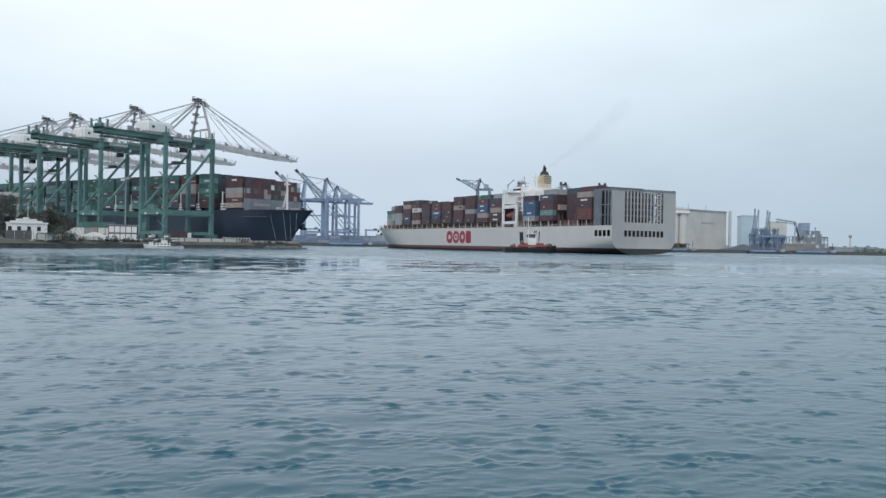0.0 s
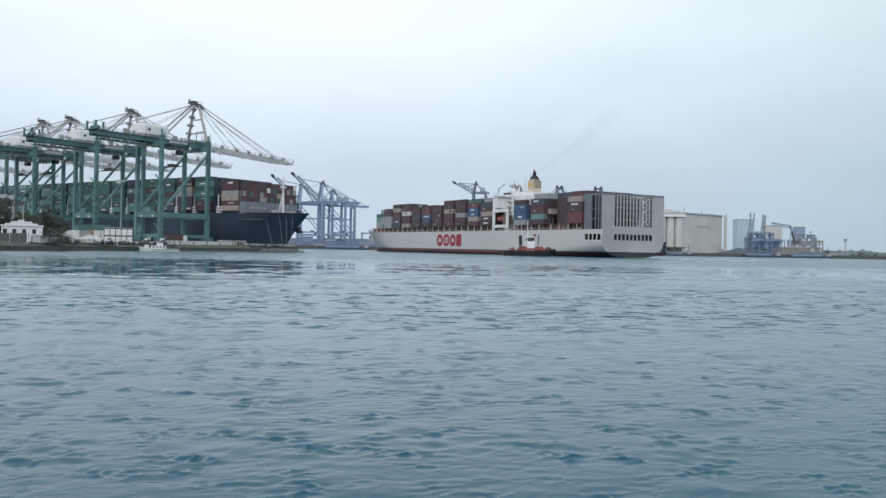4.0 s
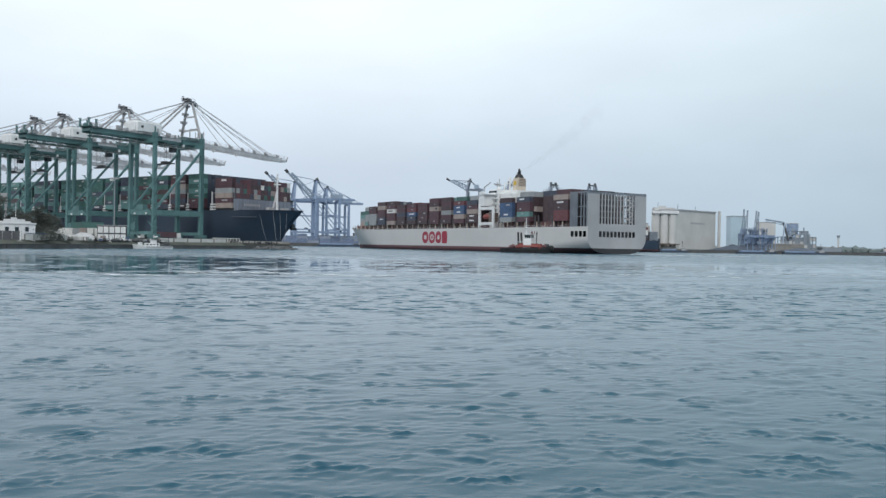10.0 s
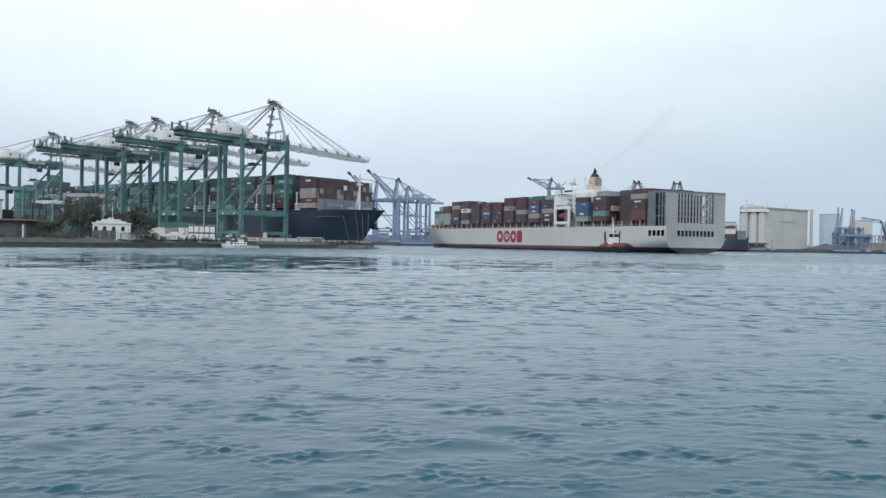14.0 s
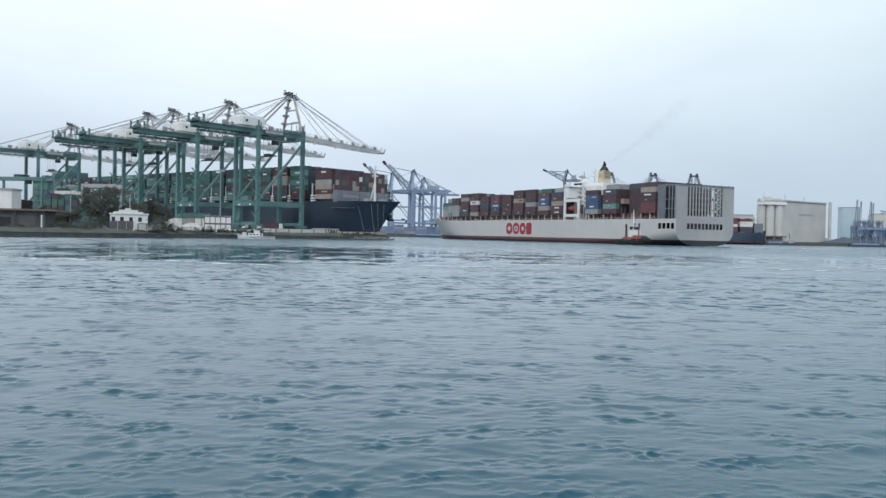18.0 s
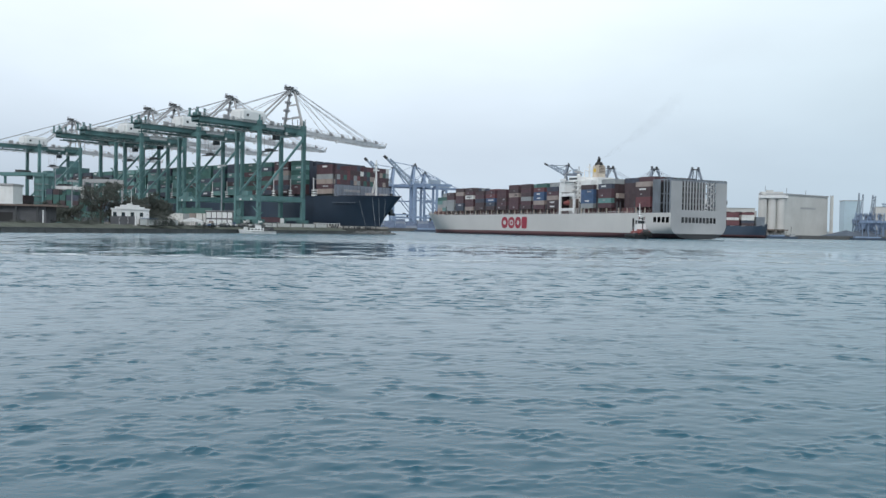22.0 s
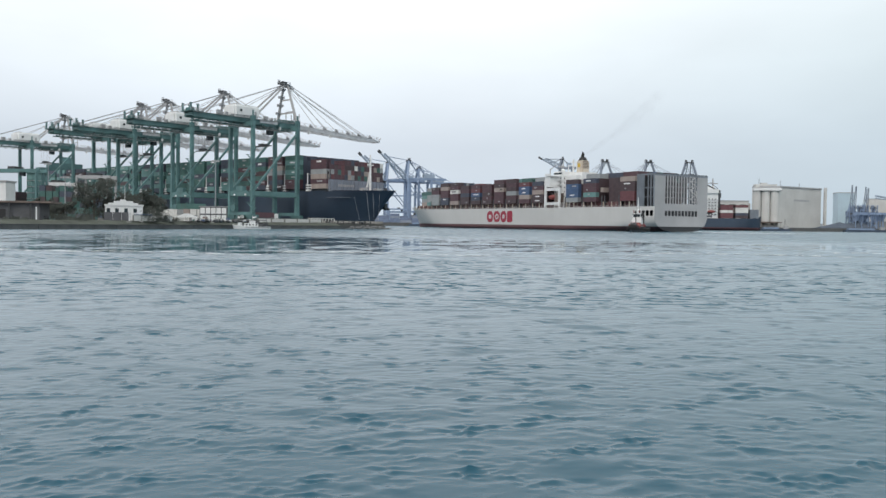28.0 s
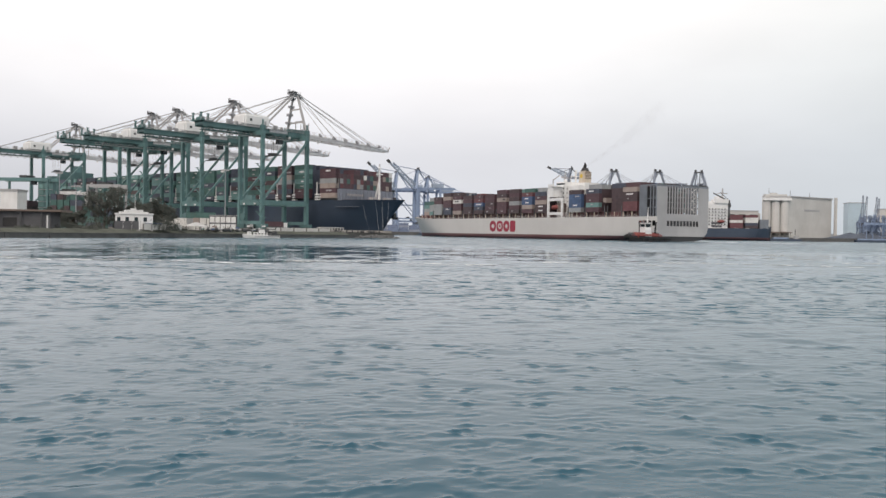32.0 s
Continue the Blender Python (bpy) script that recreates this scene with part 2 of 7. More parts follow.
def water_material(name, near):
    """Harbour water. Far off, calm slicks lie between rippled reaches; close by, the waves are in the mesh and only ripples are left."""
    m = bpy.data.materials.new(name)
    m.use_nodes = True
    n, l = m.node_tree.nodes, m.node_tree.links
    b = n["Principled BSDF"]
    b.inputs["Base Color"].default_value = (0.007, 0.067, 0.103, 1)
    b.inputs["IOR"].default_value = 1.333
    tc = n.new("ShaderNodeTexCoord")

    def tex(scale, sx, sy, detail=4, rough=0.55, turn=0.0):
        mp = n.new("ShaderNodeMapping")
        mp.inputs["Rotation"].default_value = (0, 0, radians(turn))
        mp.inputs["Scale"].default_value = (sx, sy, 1)
        l.new(tc.outputs["Object"], mp.inputs[0])
        t = n.new("ShaderNodeTexNoise")
        t.inputs["Scale"].default_value, t.inputs["Detail"].default_value, t.inputs["Roughness"].default_value = scale, detail, rough
        l.new(mp.outputs[0], t.inputs["Vector"])
        return t.outputs["Fac"]

    ripple = tex(3.0, 0.6, 1.3)
    b1 = n.new("ShaderNodeBump")
    l.new(ripple, b1.inputs["Height"])
    if near:
        b.inputs["Roughness"].default_value = 0.10
        b1.inputs["Strength"].default_value, b1.inputs["Distance"].default_value = 0.3, 0.03
    else:
        long_streaks, short_streaks = tex(0.014, 0.9, 5.0, 6, 0.66), tex(0.2, 1.0, 0.45, 4, 0.6, -12)
        blend = n.new("ShaderNodeMix")
        blend.inputs["Factor"].default_value = 0.6
        l.new(long_streaks, blend.inputs[2])
        l.new(short_streaks, blend.inputs[3])
        patch = blend.outputs[0]
        calm = n.new("ShaderNodeMapRange")
        calm.interpolation_type = "SMOOTHSTEP"
        calm.inputs["From Min"].default_value, calm.inputs["From Max"].default_value = 0.48, 0.525
        calm.inputs["To Min"].default_value, calm.inputs["To Max"].default_value = 0.24, 1.0
        reach = n.new("ShaderNodeSeparateXYZ")
        l.new(tc.outputs["Object"], reach.inputs[0])
        open_water = n.new("ShaderNodeMapRange")
        open_water.inputs["From Min"].default_value, open_water.inputs["From Max"].default_value = 86, 99
        open_water.inputs["To Min"].default_value, open_water.inputs["To Max"].default_value = 0.12, 0.0
        slant = n.new("ShaderNodeMath")
        slant.operation = "MULTIPLY_ADD"
        slant.inputs[1].default_value = -0.3
        l.new(reach.outputs["X"], slant.inputs[0])
        l.new(reach.outputs["Y"], slant.inputs[2])
        l.new(slant.outputs[0], open_water.inputs["Value"])
        lee = n.new("ShaderNodeMapRange")
        lee.inputs["From Min"].default_value, lee.inputs["From Max"].default_value = -30, 40
        lee.inputs["To Min"].default_value, lee.inputs["To Max"].default_value = -0.035, -0.012
        l.new(reach.outputs["X"], lee.inputs["Value"])
        plus0 = n.new("ShaderNodeMath")
        l.new(patch, plus0.inputs[0])
        l.new(lee.outputs["Result"], plus0.inputs[1])
        plus = n.new("ShaderNodeMath")
        l.new(plus0.outputs[0], plus.inputs[0])
        l.new(open_water.outputs["Result"], plus.inputs[1])
        shore = n.new("ShaderNodeMapRange")
        shore.inputs["From Min"].default_value, shore.inputs["From Max"].default_value = 150, 235
        shore.inputs["To Min"].default_value, shore.inputs["To Max"].default_value = 0.0, 0.13
        l.new(reach.outputs["Y"], shore.inputs["Value"])
        # past the shed the water is ruffled again
        west = n.new("ShaderNodeMapRange")
        west.inputs["From Min"].default_value, west.inputs["From Max"].default_value = -80, -52
        west.inputs["To Min"].default_value, west.inputs["To Max"].default_value = 0.07, 0.0
        l.new(reach.outputs["X"], west.inputs["Value"])
        wider = n.new("ShaderNodeMath")
        l.new(plus.outputs[0], wider.inputs[0])
        l.new(west.outputs["Result"], wider.inputs[1])
        edge = n.new("ShaderNodeMath")
        l.new(wider.outputs[0], edge.inputs[0])
        l.new(shore.outputs["Result"], edge.inputs[1])
        l.new(edge.outputs[0], calm.inputs["Value"])
        r = n.new("ShaderNodeMapRange")
        r.inputs["To Min"].default_value, r.inputs["To Max"].default_value = 0.03, 0.14
        l.new(calm.outputs["Result"], r.inputs["Value"])
        l.new(r.outputs["Result"], b.inputs["Roughness"])
        # wavelets too small to model tip the surface to and fro: gently in the slicks, strongly in the rippled reaches
        mp = n.new("ShaderNodeMapping")
        mp.inputs["Scale"].default_value = (0.45, 1.0, 1)
        l.new(tc.outputs["Object"], mp.inputs[0])
        tip = n.new("ShaderNodeTexNoise")
        tip.inputs["Scale"].default_value, tip.inputs["Detail"].default_value = 0.9, 3
        l.new(mp.outputs[0], tip.inputs["Vector"])
        mid = n.new("ShaderNodeVectorMath")
        mid.operation = "SUBTRACT"
        mid.inputs[1].default_value = (0.5, 0.66, 0.5)
        l.new(tip.outputs["Color"], mid.inputs[0])
        flat = n.new("ShaderNodeVectorMath")
        flat.operation = "MULTIPLY"
        flat.inputs[1].default_value = (0.55, 0.5, 0.0)
        l.new(mid.outputs[0], flat.inputs[0])
        amount = n.new("ShaderNodeVectorMath")
        amount.operation = "SCALE"
        l.new(flat.outputs[0], amount.inputs[0])
        gust = n.new("ShaderNodeMapRange")
        gust.inputs["From Min"].default_value, gust.inputs["From Max"].default_value = 0.38, 0.62
        gust.inputs["To Min"].default_value, gust.inputs["To Max"].default_value = 0.35, 1.6
        l.new(tex(0.03, 0.7, 4.0, 5, 0.6), gust.inputs["Value"])
        gusty = n.new("ShaderNodeMath")
        gusty.operation = "MULTIPLY"
        l.new(calm.outputs["Result"], gusty.inputs[0])
        l.new(gust.outputs["Result"], gusty.inputs[1])
        # under the shore the chop stays short and steep
        steeper = n.new("ShaderNodeMath")
        steeper.operation = "MULTIPLY_ADD"
        steeper.inputs[1].default_value = 8.0
        l.new(shore.outputs["Result"], steeper.inputs[0])
        l.new(gusty.outputs[0], steeper.inputs[2])
        l.new(steeper.outputs[0], amount.inputs["Scale"])
        up = n.new("ShaderNodeVectorMath")
        up.operation = "ADD"
        up.inputs[1].default_value = (0, 0, 1)
        l.new(amount.outputs[0], up.inputs[0])
        unit = n.new("ShaderNodeVectorMath")
        unit.operation = "NORMALIZE"
        l.new(up.outputs[0], unit.inputs[0])
        l.new(unit.outputs[0], b.inputs["Normal"])
    if near:
        # small steep faces, in three sizes from the shore outwards, gathered in patches
        place = n.new("ShaderNodeSeparateXYZ")
        l.new(tc.outputs["Object"], place.inputs[0])
        gather = tex(0.16, 0.45, 1.3, 3, 0.55, -22)
        total = None
        for size, y0, y1, y2, y3, cut in ((1.35, 28, 44, 120, 130, 0.555),):
            face = tex(size, 0.55, 1.15, 3, 0.62, -14)
            both = n.new("ShaderNodeMath")
            both.operation = "MULTIPLY_ADD"
            both.inputs[1].default_value = 0.34
            l.new(gather, both.inputs[0])
            l.new(face, both.inputs[2])
            steep = n.new("ShaderNodeMapRange")
            steep.interpolation_type = "SMOOTHSTEP"
            steep.inputs["From Min"].default_value, steep.inputs["From Max"].default_value = cut + 0.175, cut + 0.23
            l.new(both.outputs[0], steep.inputs["Value"])
            rise, fall = n.new("ShaderNodeMapRange"), n.new("ShaderNodeMapRange")
            rise.inputs["From Min"].default_value, rise.inputs["From Max"].default_value = y0, y1
            fall.inputs["From Min"].default_value, fall.inputs["From Max"].default_value = y2, y3
            fall.inputs["To Min"].default_value, fall.inputs["To Max"].default_value = 1.0, 0.0
            last = steep.outputs["Result"]
            for w in (rise, fall):
                l.new(place.outputs["Y"], w.inputs["Value"])
                times = n.new("ShaderNodeMath")
                times.operation = "MULTIPLY"
                l.new(last, times.inputs[0])
                l.new(w.outputs["Result"], times.inputs[1])
                last = times.outputs[0]
            if total is None:
                total = last
            else:
                plus = n.new("ShaderNodeMath")
                l.new(total, plus.inputs[0])
                l.new(last, plus.inputs[1])
                total = plus.outputs[0]
        # farther out only the faces turned to the shore are seen
        away = n.new("ShaderNodeMapRange")
        away.inputs["From Min"].default_value, away.inputs["From Max"].default_value = 20, 60
        away.inputs["To Min"].default_value, away.inputs["To Max"].default_value = 0.08, 0.115
        l.new(place.outputs["Y"], away.inputs["Value"])
        plus = n.new("ShaderNodeMath")
        l.new(total, plus.inputs[0])
        l.new(away.outputs["Result"], plus.inputs[1])
        # calm streaks reach in from the slick outside
        slick = tex(0.014, 0.9, 5.0, 6, 0.66)
        inward = n.new("ShaderNodeMapRange")
        inward.inputs["From Min"].default_value, inward.inputs["From Max"].default_value = 50, 76
        inward.inputs["To Min"].default_value, inward.inputs["To Max"].default_value = 0.16, 0.02
        l.new(place.outputs["Y"], inward.inputs["Value"])
        lee = n.new("ShaderNodeMapRange")
        lee.inputs["From Min"].default_value, lee.inputs["From Max"].default_value = -60, -10
        lee.inputs["To Max"].default_value = 0.04
        l.new(place.outputs["X"], lee.inputs["Value"])
        sums = slick
        for extra in (inward, lee):
            add = n.new("ShaderNodeMath")
            l.new(sums, add.inputs[0])
            l.new(extra.outputs["Result"], add.inputs[1])
            sums = add.outputs[0]
        ruffled = n.new("ShaderNodeMapRange")
        ruffled.interpolation_type = "SMOOTHSTEP"
        ruffled.inputs["From Min"].default_value, ruffled.inputs["From Max"].default_value = 0.47, 0.53
        ruffled.inputs["To Min"].default_value = 0.2
        l.new(sums, ruffled.inputs["Value"])
        damp = n.new("ShaderNodeMath")
        damp.operation = "MULTIPLY"
        l.new(plus.outputs[0], damp.inputs[0])
        l.new(ruffled.outputs["Result"], damp.inputs[1])
        total = damp.outputs[0]
        lean = n.new("ShaderNodeVectorMath")
        lean.operation = "SCALE"
        lean.inputs[0].default_value = (0.14, -0.64, 0)
        l.new(total, lean.inputs["Scale"])
        up = n.new("ShaderNodeVectorMath")
        up.operation = "ADD"
        l.new(b1.outputs[0], up.inputs[0])
        l.new(lean.outputs[0], up.inputs[1])
        unit = n.new("ShaderNodeVectorMath")
        unit.operation = "NORMALIZE"
        l.new(up.outputs[0], unit.inputs[0])
        l.new(unit.outputs[0], b.inputs["Normal"])
    return m


M_WATER, M_WAVES = water_material("harbour_water", False), water_material("harbour_waves", True)



# ---- mesh tools ----
def obj(name, bm, material, parent=None, m=None):
    me = bpy.data.meshes.new(name)
    bm.to_mesh(me)
    bm.free()
    me.materials.append(material)
    ob = new(name, me)
    if parent:
        ob.parent = parent
    if m is not None:
        ob.matrix_basis = m
    return ob


def part(name, bm, material, parent, label=""):
    return tagged(obj(name, bm, material, parent), label)


def share(name, mesh, parent, m, material=None):
    ob = new(name, mesh)
    ob.parent = parent
    ob.matrix_basis = m
    if material:
        ob.material_slots[0].link = "OBJECT"
        ob.material_slots[0].material = material
    return ob


def empty(name, m, label, category, group="", kind=""):
    ob = new(name)
    ob.empty_display_size = 1.0
    ob.matrix_basis = m
    return tagged(ob, label, category, group, kind)


def box(bm, x0, x1, y0, y1, z0, z1):
    v = [bm.verts.new((x, y, z)) for x in (x0, x1) for y in (y0, y1) for z in (z0, z1)]
    for f in ((0, 1, 3, 2), (4, 6, 7, 5), (0, 4, 5, 1), (2, 3, 7, 6), (0, 2, 6, 4), (1, 5, 7, 3)):
        bm.faces.new([v[i] for i in f])
    return bm


def boxes(*sizes):
    bm = bmesh.new()
    for s in sizes:
        box(bm, *s)
    return bm


def beam(bm, p, q, w=0.5, h=None, up=(0, 0, 1), w2=None, h2=None):
    """A box beam from p to q, w wide and h high, tapering to w2 by h2."""
    p, q = Vector(p), Vector(q)
    h = h or w
    w2, h2 = w2 or w, h2 or h
    d = (q - p).normalized()
    u = Vector(up)
    if abs(d.dot(u)) > 0.98:
        u = Vector((1, 0, 0))
    s = d.cross(u).normalized()
    u = s.cross(d)
    a = [bm.verts.new(p + s * i * w / 2 + u * j * h / 2) for i, j in ((-1, -1), (1, -1), (1, 1), (-1, 1))]
    c = [bm.verts.new(q + s * i * w2 / 2 + u * j * h2 / 2) for i, j in ((-1, -1), (1, -1), (1, 1), (-1, 1))]
    bm.faces.new(a[::-1])
    bm.faces.new(c)
    for i in range(4):
        bm.faces.new((a[i], a[(i + 1) % 4], c[(i + 1) % 4], c[i]))
    return bm


def beams(*rows):
    bm = bmesh.new()
    for r in rows:
        beam(bm, *r)
    return bm


def tube(bm, p, q, r, r2=None, n=8):
    p, q = Vector(p), Vector(q)
    d = q - p
    rot = d.to_track_quat("Z", "Y").to_matrix().to_4x4()
    bmesh.ops.create_cone(bm, cap_ends=True, segments=n, radius1=r, radius2=r if r2 is None else r2, depth=d.length, matrix=Matrix.Translation((p + q) / 2) @ rot)
    return bm


def tubes(*rows):
    bm = bmesh.new()
    for r in rows:
        tube(bm, *r)
    return bm


def ico(bm, c, r, sub=1, squash=(1, 1, 1), jitter=0.0, rnd=random):
    made = bmesh.ops.create_icosphere(bm, subdivisions=sub, radius=r, matrix=Matrix.Translation(c) @ Matrix.Diagonal((*squash, 1)))
    if jitter:
        for v in made["verts"]:
            v.co += Vector((rnd.uniform(-1, 1), rnd.uniform(-1, 1), rnd.uniform(-1, 1))) * jitter * r
    return bm


def container_mesh(length=12.19, height=2.59):
    """A box with a raised frame and sunk side and end panels, standing on z = 0, long along y."""
    bm = boxes((-1.219, 1.219, -length / 2, length / 2, 0, height))
    bmesh.ops.recalc_face_normals(bm, faces=bm.faces)
    for f in [f for f in bm.faces if abs(f.normal.z) < 0.5]:
        bmesh.ops.inset_region(bm, faces=[f], thickness=0.16, depth=-0.07)
    me = bpy.data.meshes.new("container")
    bm.to_mesh(me)
    bm.free()
    me.materials.append(PAINTS["m"])
    return me


BOX40, BOXHC = container_mesh(), container_mesh(12.19, 2.88)
LETTERS = "mmmmbbbbbnnnryegutw"


# ---- the water: one sheet to the horizon, with real waves where it is near ----
def wave_field():
    """Short-crested wind ripples: many small waves with sharpened crests, gathered in gusty patches."""
    rng = np.random.default_rng(7)

    def trains(count, short, long, slope, heading, spread):
        lam = np.exp(rng.uniform(np.log(short), np.log(long), count))
        ang = rng.normal(heading, spread, count)
        k = 2 * np.pi / lam
        return lam, k * np.cos(ang), k * np.sin(ang), np.cos(ang), np.sin(ang), slope / k * rng.uniform(0.5, 1.5, count) * np.sqrt(2 / count), rng.uniform(0, 2 * np.pi, count)

    def add(xs, ys, grain, train, whole=False):
        """Height and sideways shift of one set of waves; those too short for the mesh fade out."""
        lam, kx, ky, cx, cy, amp, ph = train
        fade = np.clip(lam[None, :] / (2.2 * grain[:, None]) - 1, 0, 1)
        w = (amp * fade) * np.exp(1j * (np.outer(ys, ky) + ph))
        x = np.exp(1j * np.outer(kx, xs))
        if whole:
            return (w @ x).imag
        return (w @ x).imag, ((w * cx) @ x).real, ((w * cy) @ x).real

    sets = [(trains(240, 0.12, 0.40, 0.098, 1.95, 0.65), trains(40, 0.6, 2.4, 1.0, 1.57, 1.5), 0.85, 0.45, 0.0, 3.2),
            (trains(240, 0.34, 0.90, 0.042, 1.95, 0.65), trains(32, 1.2, 5.0, 1.0, 1.57, 1.5), 0.95, 0.55, 2.3, 2.5),
            (trains(120, 0.9, 2.4, 0.024, 1.8, 0.7), trains(36, 1.6, 7.0, 1.0, 1.57, 1.5), 0.95, 0.5, 0.8, 2.4)]

    def field(xs, ys, step):
        grain = np.maximum(step, np.gradient(ys))
        gx, gy = (v.copy() for v in np.meshgrid(xs, ys))
        z = np.zeros_like(gx)
        for train, gusts, contrast, drop, offing, most in sets:
            g = add(xs, ys, grain, (gusts[0], gusts[1], gusts[2], gusts[3], gusts[4], np.full(len(gusts[0]), np.sqrt(2 / len(gusts[0]))), gusts[6]), True)
            strength = np.minimum(np.exp(contrast * g - drop), most) * (1 + offing * np.clip((ys - 26) / 40, 0, 1))[:, None]
            h, dx, dy = add(xs, ys, grain, train)
            z += strength * h
            gx += 1.15 * strength * dx
            gy += 1.15 * strength * dy
        calm = np.clip((78 - ys) / 14, 0, 1)[:, None]
        flat_x, flat_y = np.meshgrid(xs, ys)
        return flat_x + (gx - flat_x) * calm, flat_y + (gy - flat_y) * calm, z * calm + 0.02

    def rows(first, last, ratio):
        out = [first]
        while out[-1] < last:
            out.append(out[-1] * ratio)
        return np.array(out)

    verts, faces, base = [], [], 0
    for xs, ys, step in ((np.arange(-58, 9.5, 0.03), rows(7.0, 14.0, 1.003), 0.03), (np.arange(-65, 17, 0.055), rows(13.95, 26.0, 1.0034), 0.055), (np.arange(-79, 32, 0.09), rows(25.9, 50.0, 1.0038), 0.09), (np.arange(-98, 50, 0.15), rows(49.8, 78.0, 1.0046), 0.15)):
        gx, gy, gz = field(xs, ys, step)
        verts.append(np.stack([gx, gy, gz], -1).reshape(-1, 3))
        nr, nc = gx.shape
        i = (np.arange(nr - 1)[:, None] * nc + np.arange(nc - 1)[None, :]).reshape(-1) + base
        faces.append(np.stack([i, i + 1, i + nc + 1, i + nc], -1))
        base += nr * nc
    v, f = np.concatenate(verts), np.concatenate(faces)
    me = bpy.data.meshes.new("wave_field")
    me.from_pydata(v.tolist(), [], f.tolist())
    me.polygons.foreach_set("use_smooth", [True] * len(me.polygons))
    me.materials.append(M_WAVES)
    return tagged(new("wave_field", me), "short choppy wind waves drifting over teal harbour water", "water", kind="structure")


WATER = wave_field()
bm = bmesh.new()
bm.faces.new([bm.verts.new(v) for v in ((-5000, -400, -0.16), (5000, -400, -0.16), (5000, 80, -0.16), (-5000, 80, -0.16))])
bm.faces.new([bm.verts.new(v) for v in ((-5000, 77.8, 0), (5000, 77.8, 0), (5000, 5000, 0), (-5000, 5000, 0))])
tagged(obj("water", bm, M_WATER), "grey-blue harbour water with calm slicks reaching the far quays", "water", kind="structure")
seabed = tagged(obj("seabed", boxes((-5000, 5000, -400, 5000, -9, -8)), M_SAND), "dark harbour bed under the water", "seabed", kind="structure")


def foam_lines():
    """Thin lines of foam where the slick meets the ruffled water."""
    rnd = random.Random(12)
    bm = bmesh.new()
    for start, y0, length, count in ((-62, 80, 26, 44), (-40, 79, 20, 30), (-20, 84, 22, 30), (4, 91, 14, 14), (20, 97, 22, 22), (44, 108, 40, 30)):
        for _ in range(count):
            u = rnd.random()
            x, y = start + length * u, y0 + 2.2 * math.sin(5 * u) + rnd.gauss(0, 0.8)
            a, b = rnd.uniform(0.3, 1.3), rnd.uniform(0.15, 0.55)
            bm.faces.new([bm.verts.new((x + a * math.cos(q * 0.785) * rnd.uniform(0.6, 1.2), y + b * math.sin(q * 0.785) * rnd.uniform(0.6, 1.2), 0.035)) for q in range(8)])
    return tagged(obj("foam", bm, M_FOAM), "thin broken lines of white foam along the slick", "foam", kind="stuff")


foam_lines()


def prism(name, outline, z0, z1, material):
    bm = bmesh.new()
    lo = [bm.verts.new((x, y, z0)) for x, y in outline]
    hi = [bm.verts.new((x, y, z1)) for x, y in outline]
    bm.faces.new(hi)
    bm.faces.new(lo[::-1])
    for i in range(len(lo)):
        j = (i + 1) % len(lo)
        bm.faces.new((lo[i], lo[j], hi[j], hi[i]))
    bmesh.ops.recalc_face_normals(bm, faces=bm.faces)
    return obj(name, bm, material)


# quay frame: A points from land over the berth, Q along the quay edge towards the point
A, Q = Vector((0.607, 0.794, 0)), Vector((0.794, -0.607, 0))
RAIL = Vector((-102, 450, 0))
QUAY_Z = 3.7
QUAY_TURN = math.degrees(math.atan2(A.y, A.x))


def on_quay(a, q, z=QUAY_Z):
    return RAIL + A * a + Q * q + Vector((0, 0, z))


def quay_pose(a, q, z=QUAY_Z, turn=0):
    p = on_quay(a, q, z)
    return pose(p.x, p.y, p.z, 0, 0, QUAY_TURN + turn)


tip, far_end = on_quay(5, 68), on_quay(5, -1500)
SHORE = [(-44.5, 412.0), (-61, 386), (-91, 340), (-102, 300), (-111, 256), (-130, 222), (-170, 160), (-330, 40)]
INLAND = [(x - 4.2, y + 1.2) for x, y in SHORE[1:]]
land = prism("ground", [(tip.x, tip.y), (-49, 411), *INLAND, (-2600, 40), (far_end.x - 900, far_end.y)], -6, 2.6, M_ASPHALT)
tagged(land, "paved port land on a low spit", "ground", kind="structure")
apron = prism("quay_apron", [on_quay(5, 67.6).xy[:], on_quay(-78, 10).xy[:], on_quay(-78, -1500).xy[:], on_quay(5, -1500).xy[:]], -5, QUAY_Z, M_CONCRETE)
tagged(apron, "raised concrete crane apron along the berth", "quay", kind="structure")
far_bank = prism("far_bank", [(-2500, 1500), (-500, 1010), (-60, 905), (250, 872), (340, 868), (700, 905), (1500, 980), (4500, 1400), (4500, 4800), (-4500, 4800), (-4500, 2400)], -6, 3.6, M_SEAWALL)
tagged(far_bank, "low quay wall and land across the harbour", "ground", kind="structure")


def shore_wall():
    """The old sea wall along the near shore: a coping on a stained face, in lengths."""
    wall = empty("sea_wall", pose(0, 0, 0), "stained dark concrete sea wall with a pale coping", "sea wall", kind="structure")
    for (x0, y0), (x1, y1) in zip(SHORE, SHORE[1:]):
        p, q = Vector((x0, y0, 0)), Vector((x1, y1, 0))
        d = (q - p)
        k = max(1, round(d.length / 12))
        for i in range(k):
            a, b = p + d * (i / k), p + d * ((i + 0.985) / k)
            bm = beams(((a.x, a.y, -0.6), (b.x, b.y, -0.6), 1.3, 3.8))
            part("wall_length", bm, M_SEAWALL, wall)
            bm = beams(((a.x, a.y, 1.40), (b.x, b.y, 1.40), 1.6, 0.22))
            part("coping", bm, M_SEAWALL, wall)
    return wall


shore_wall()


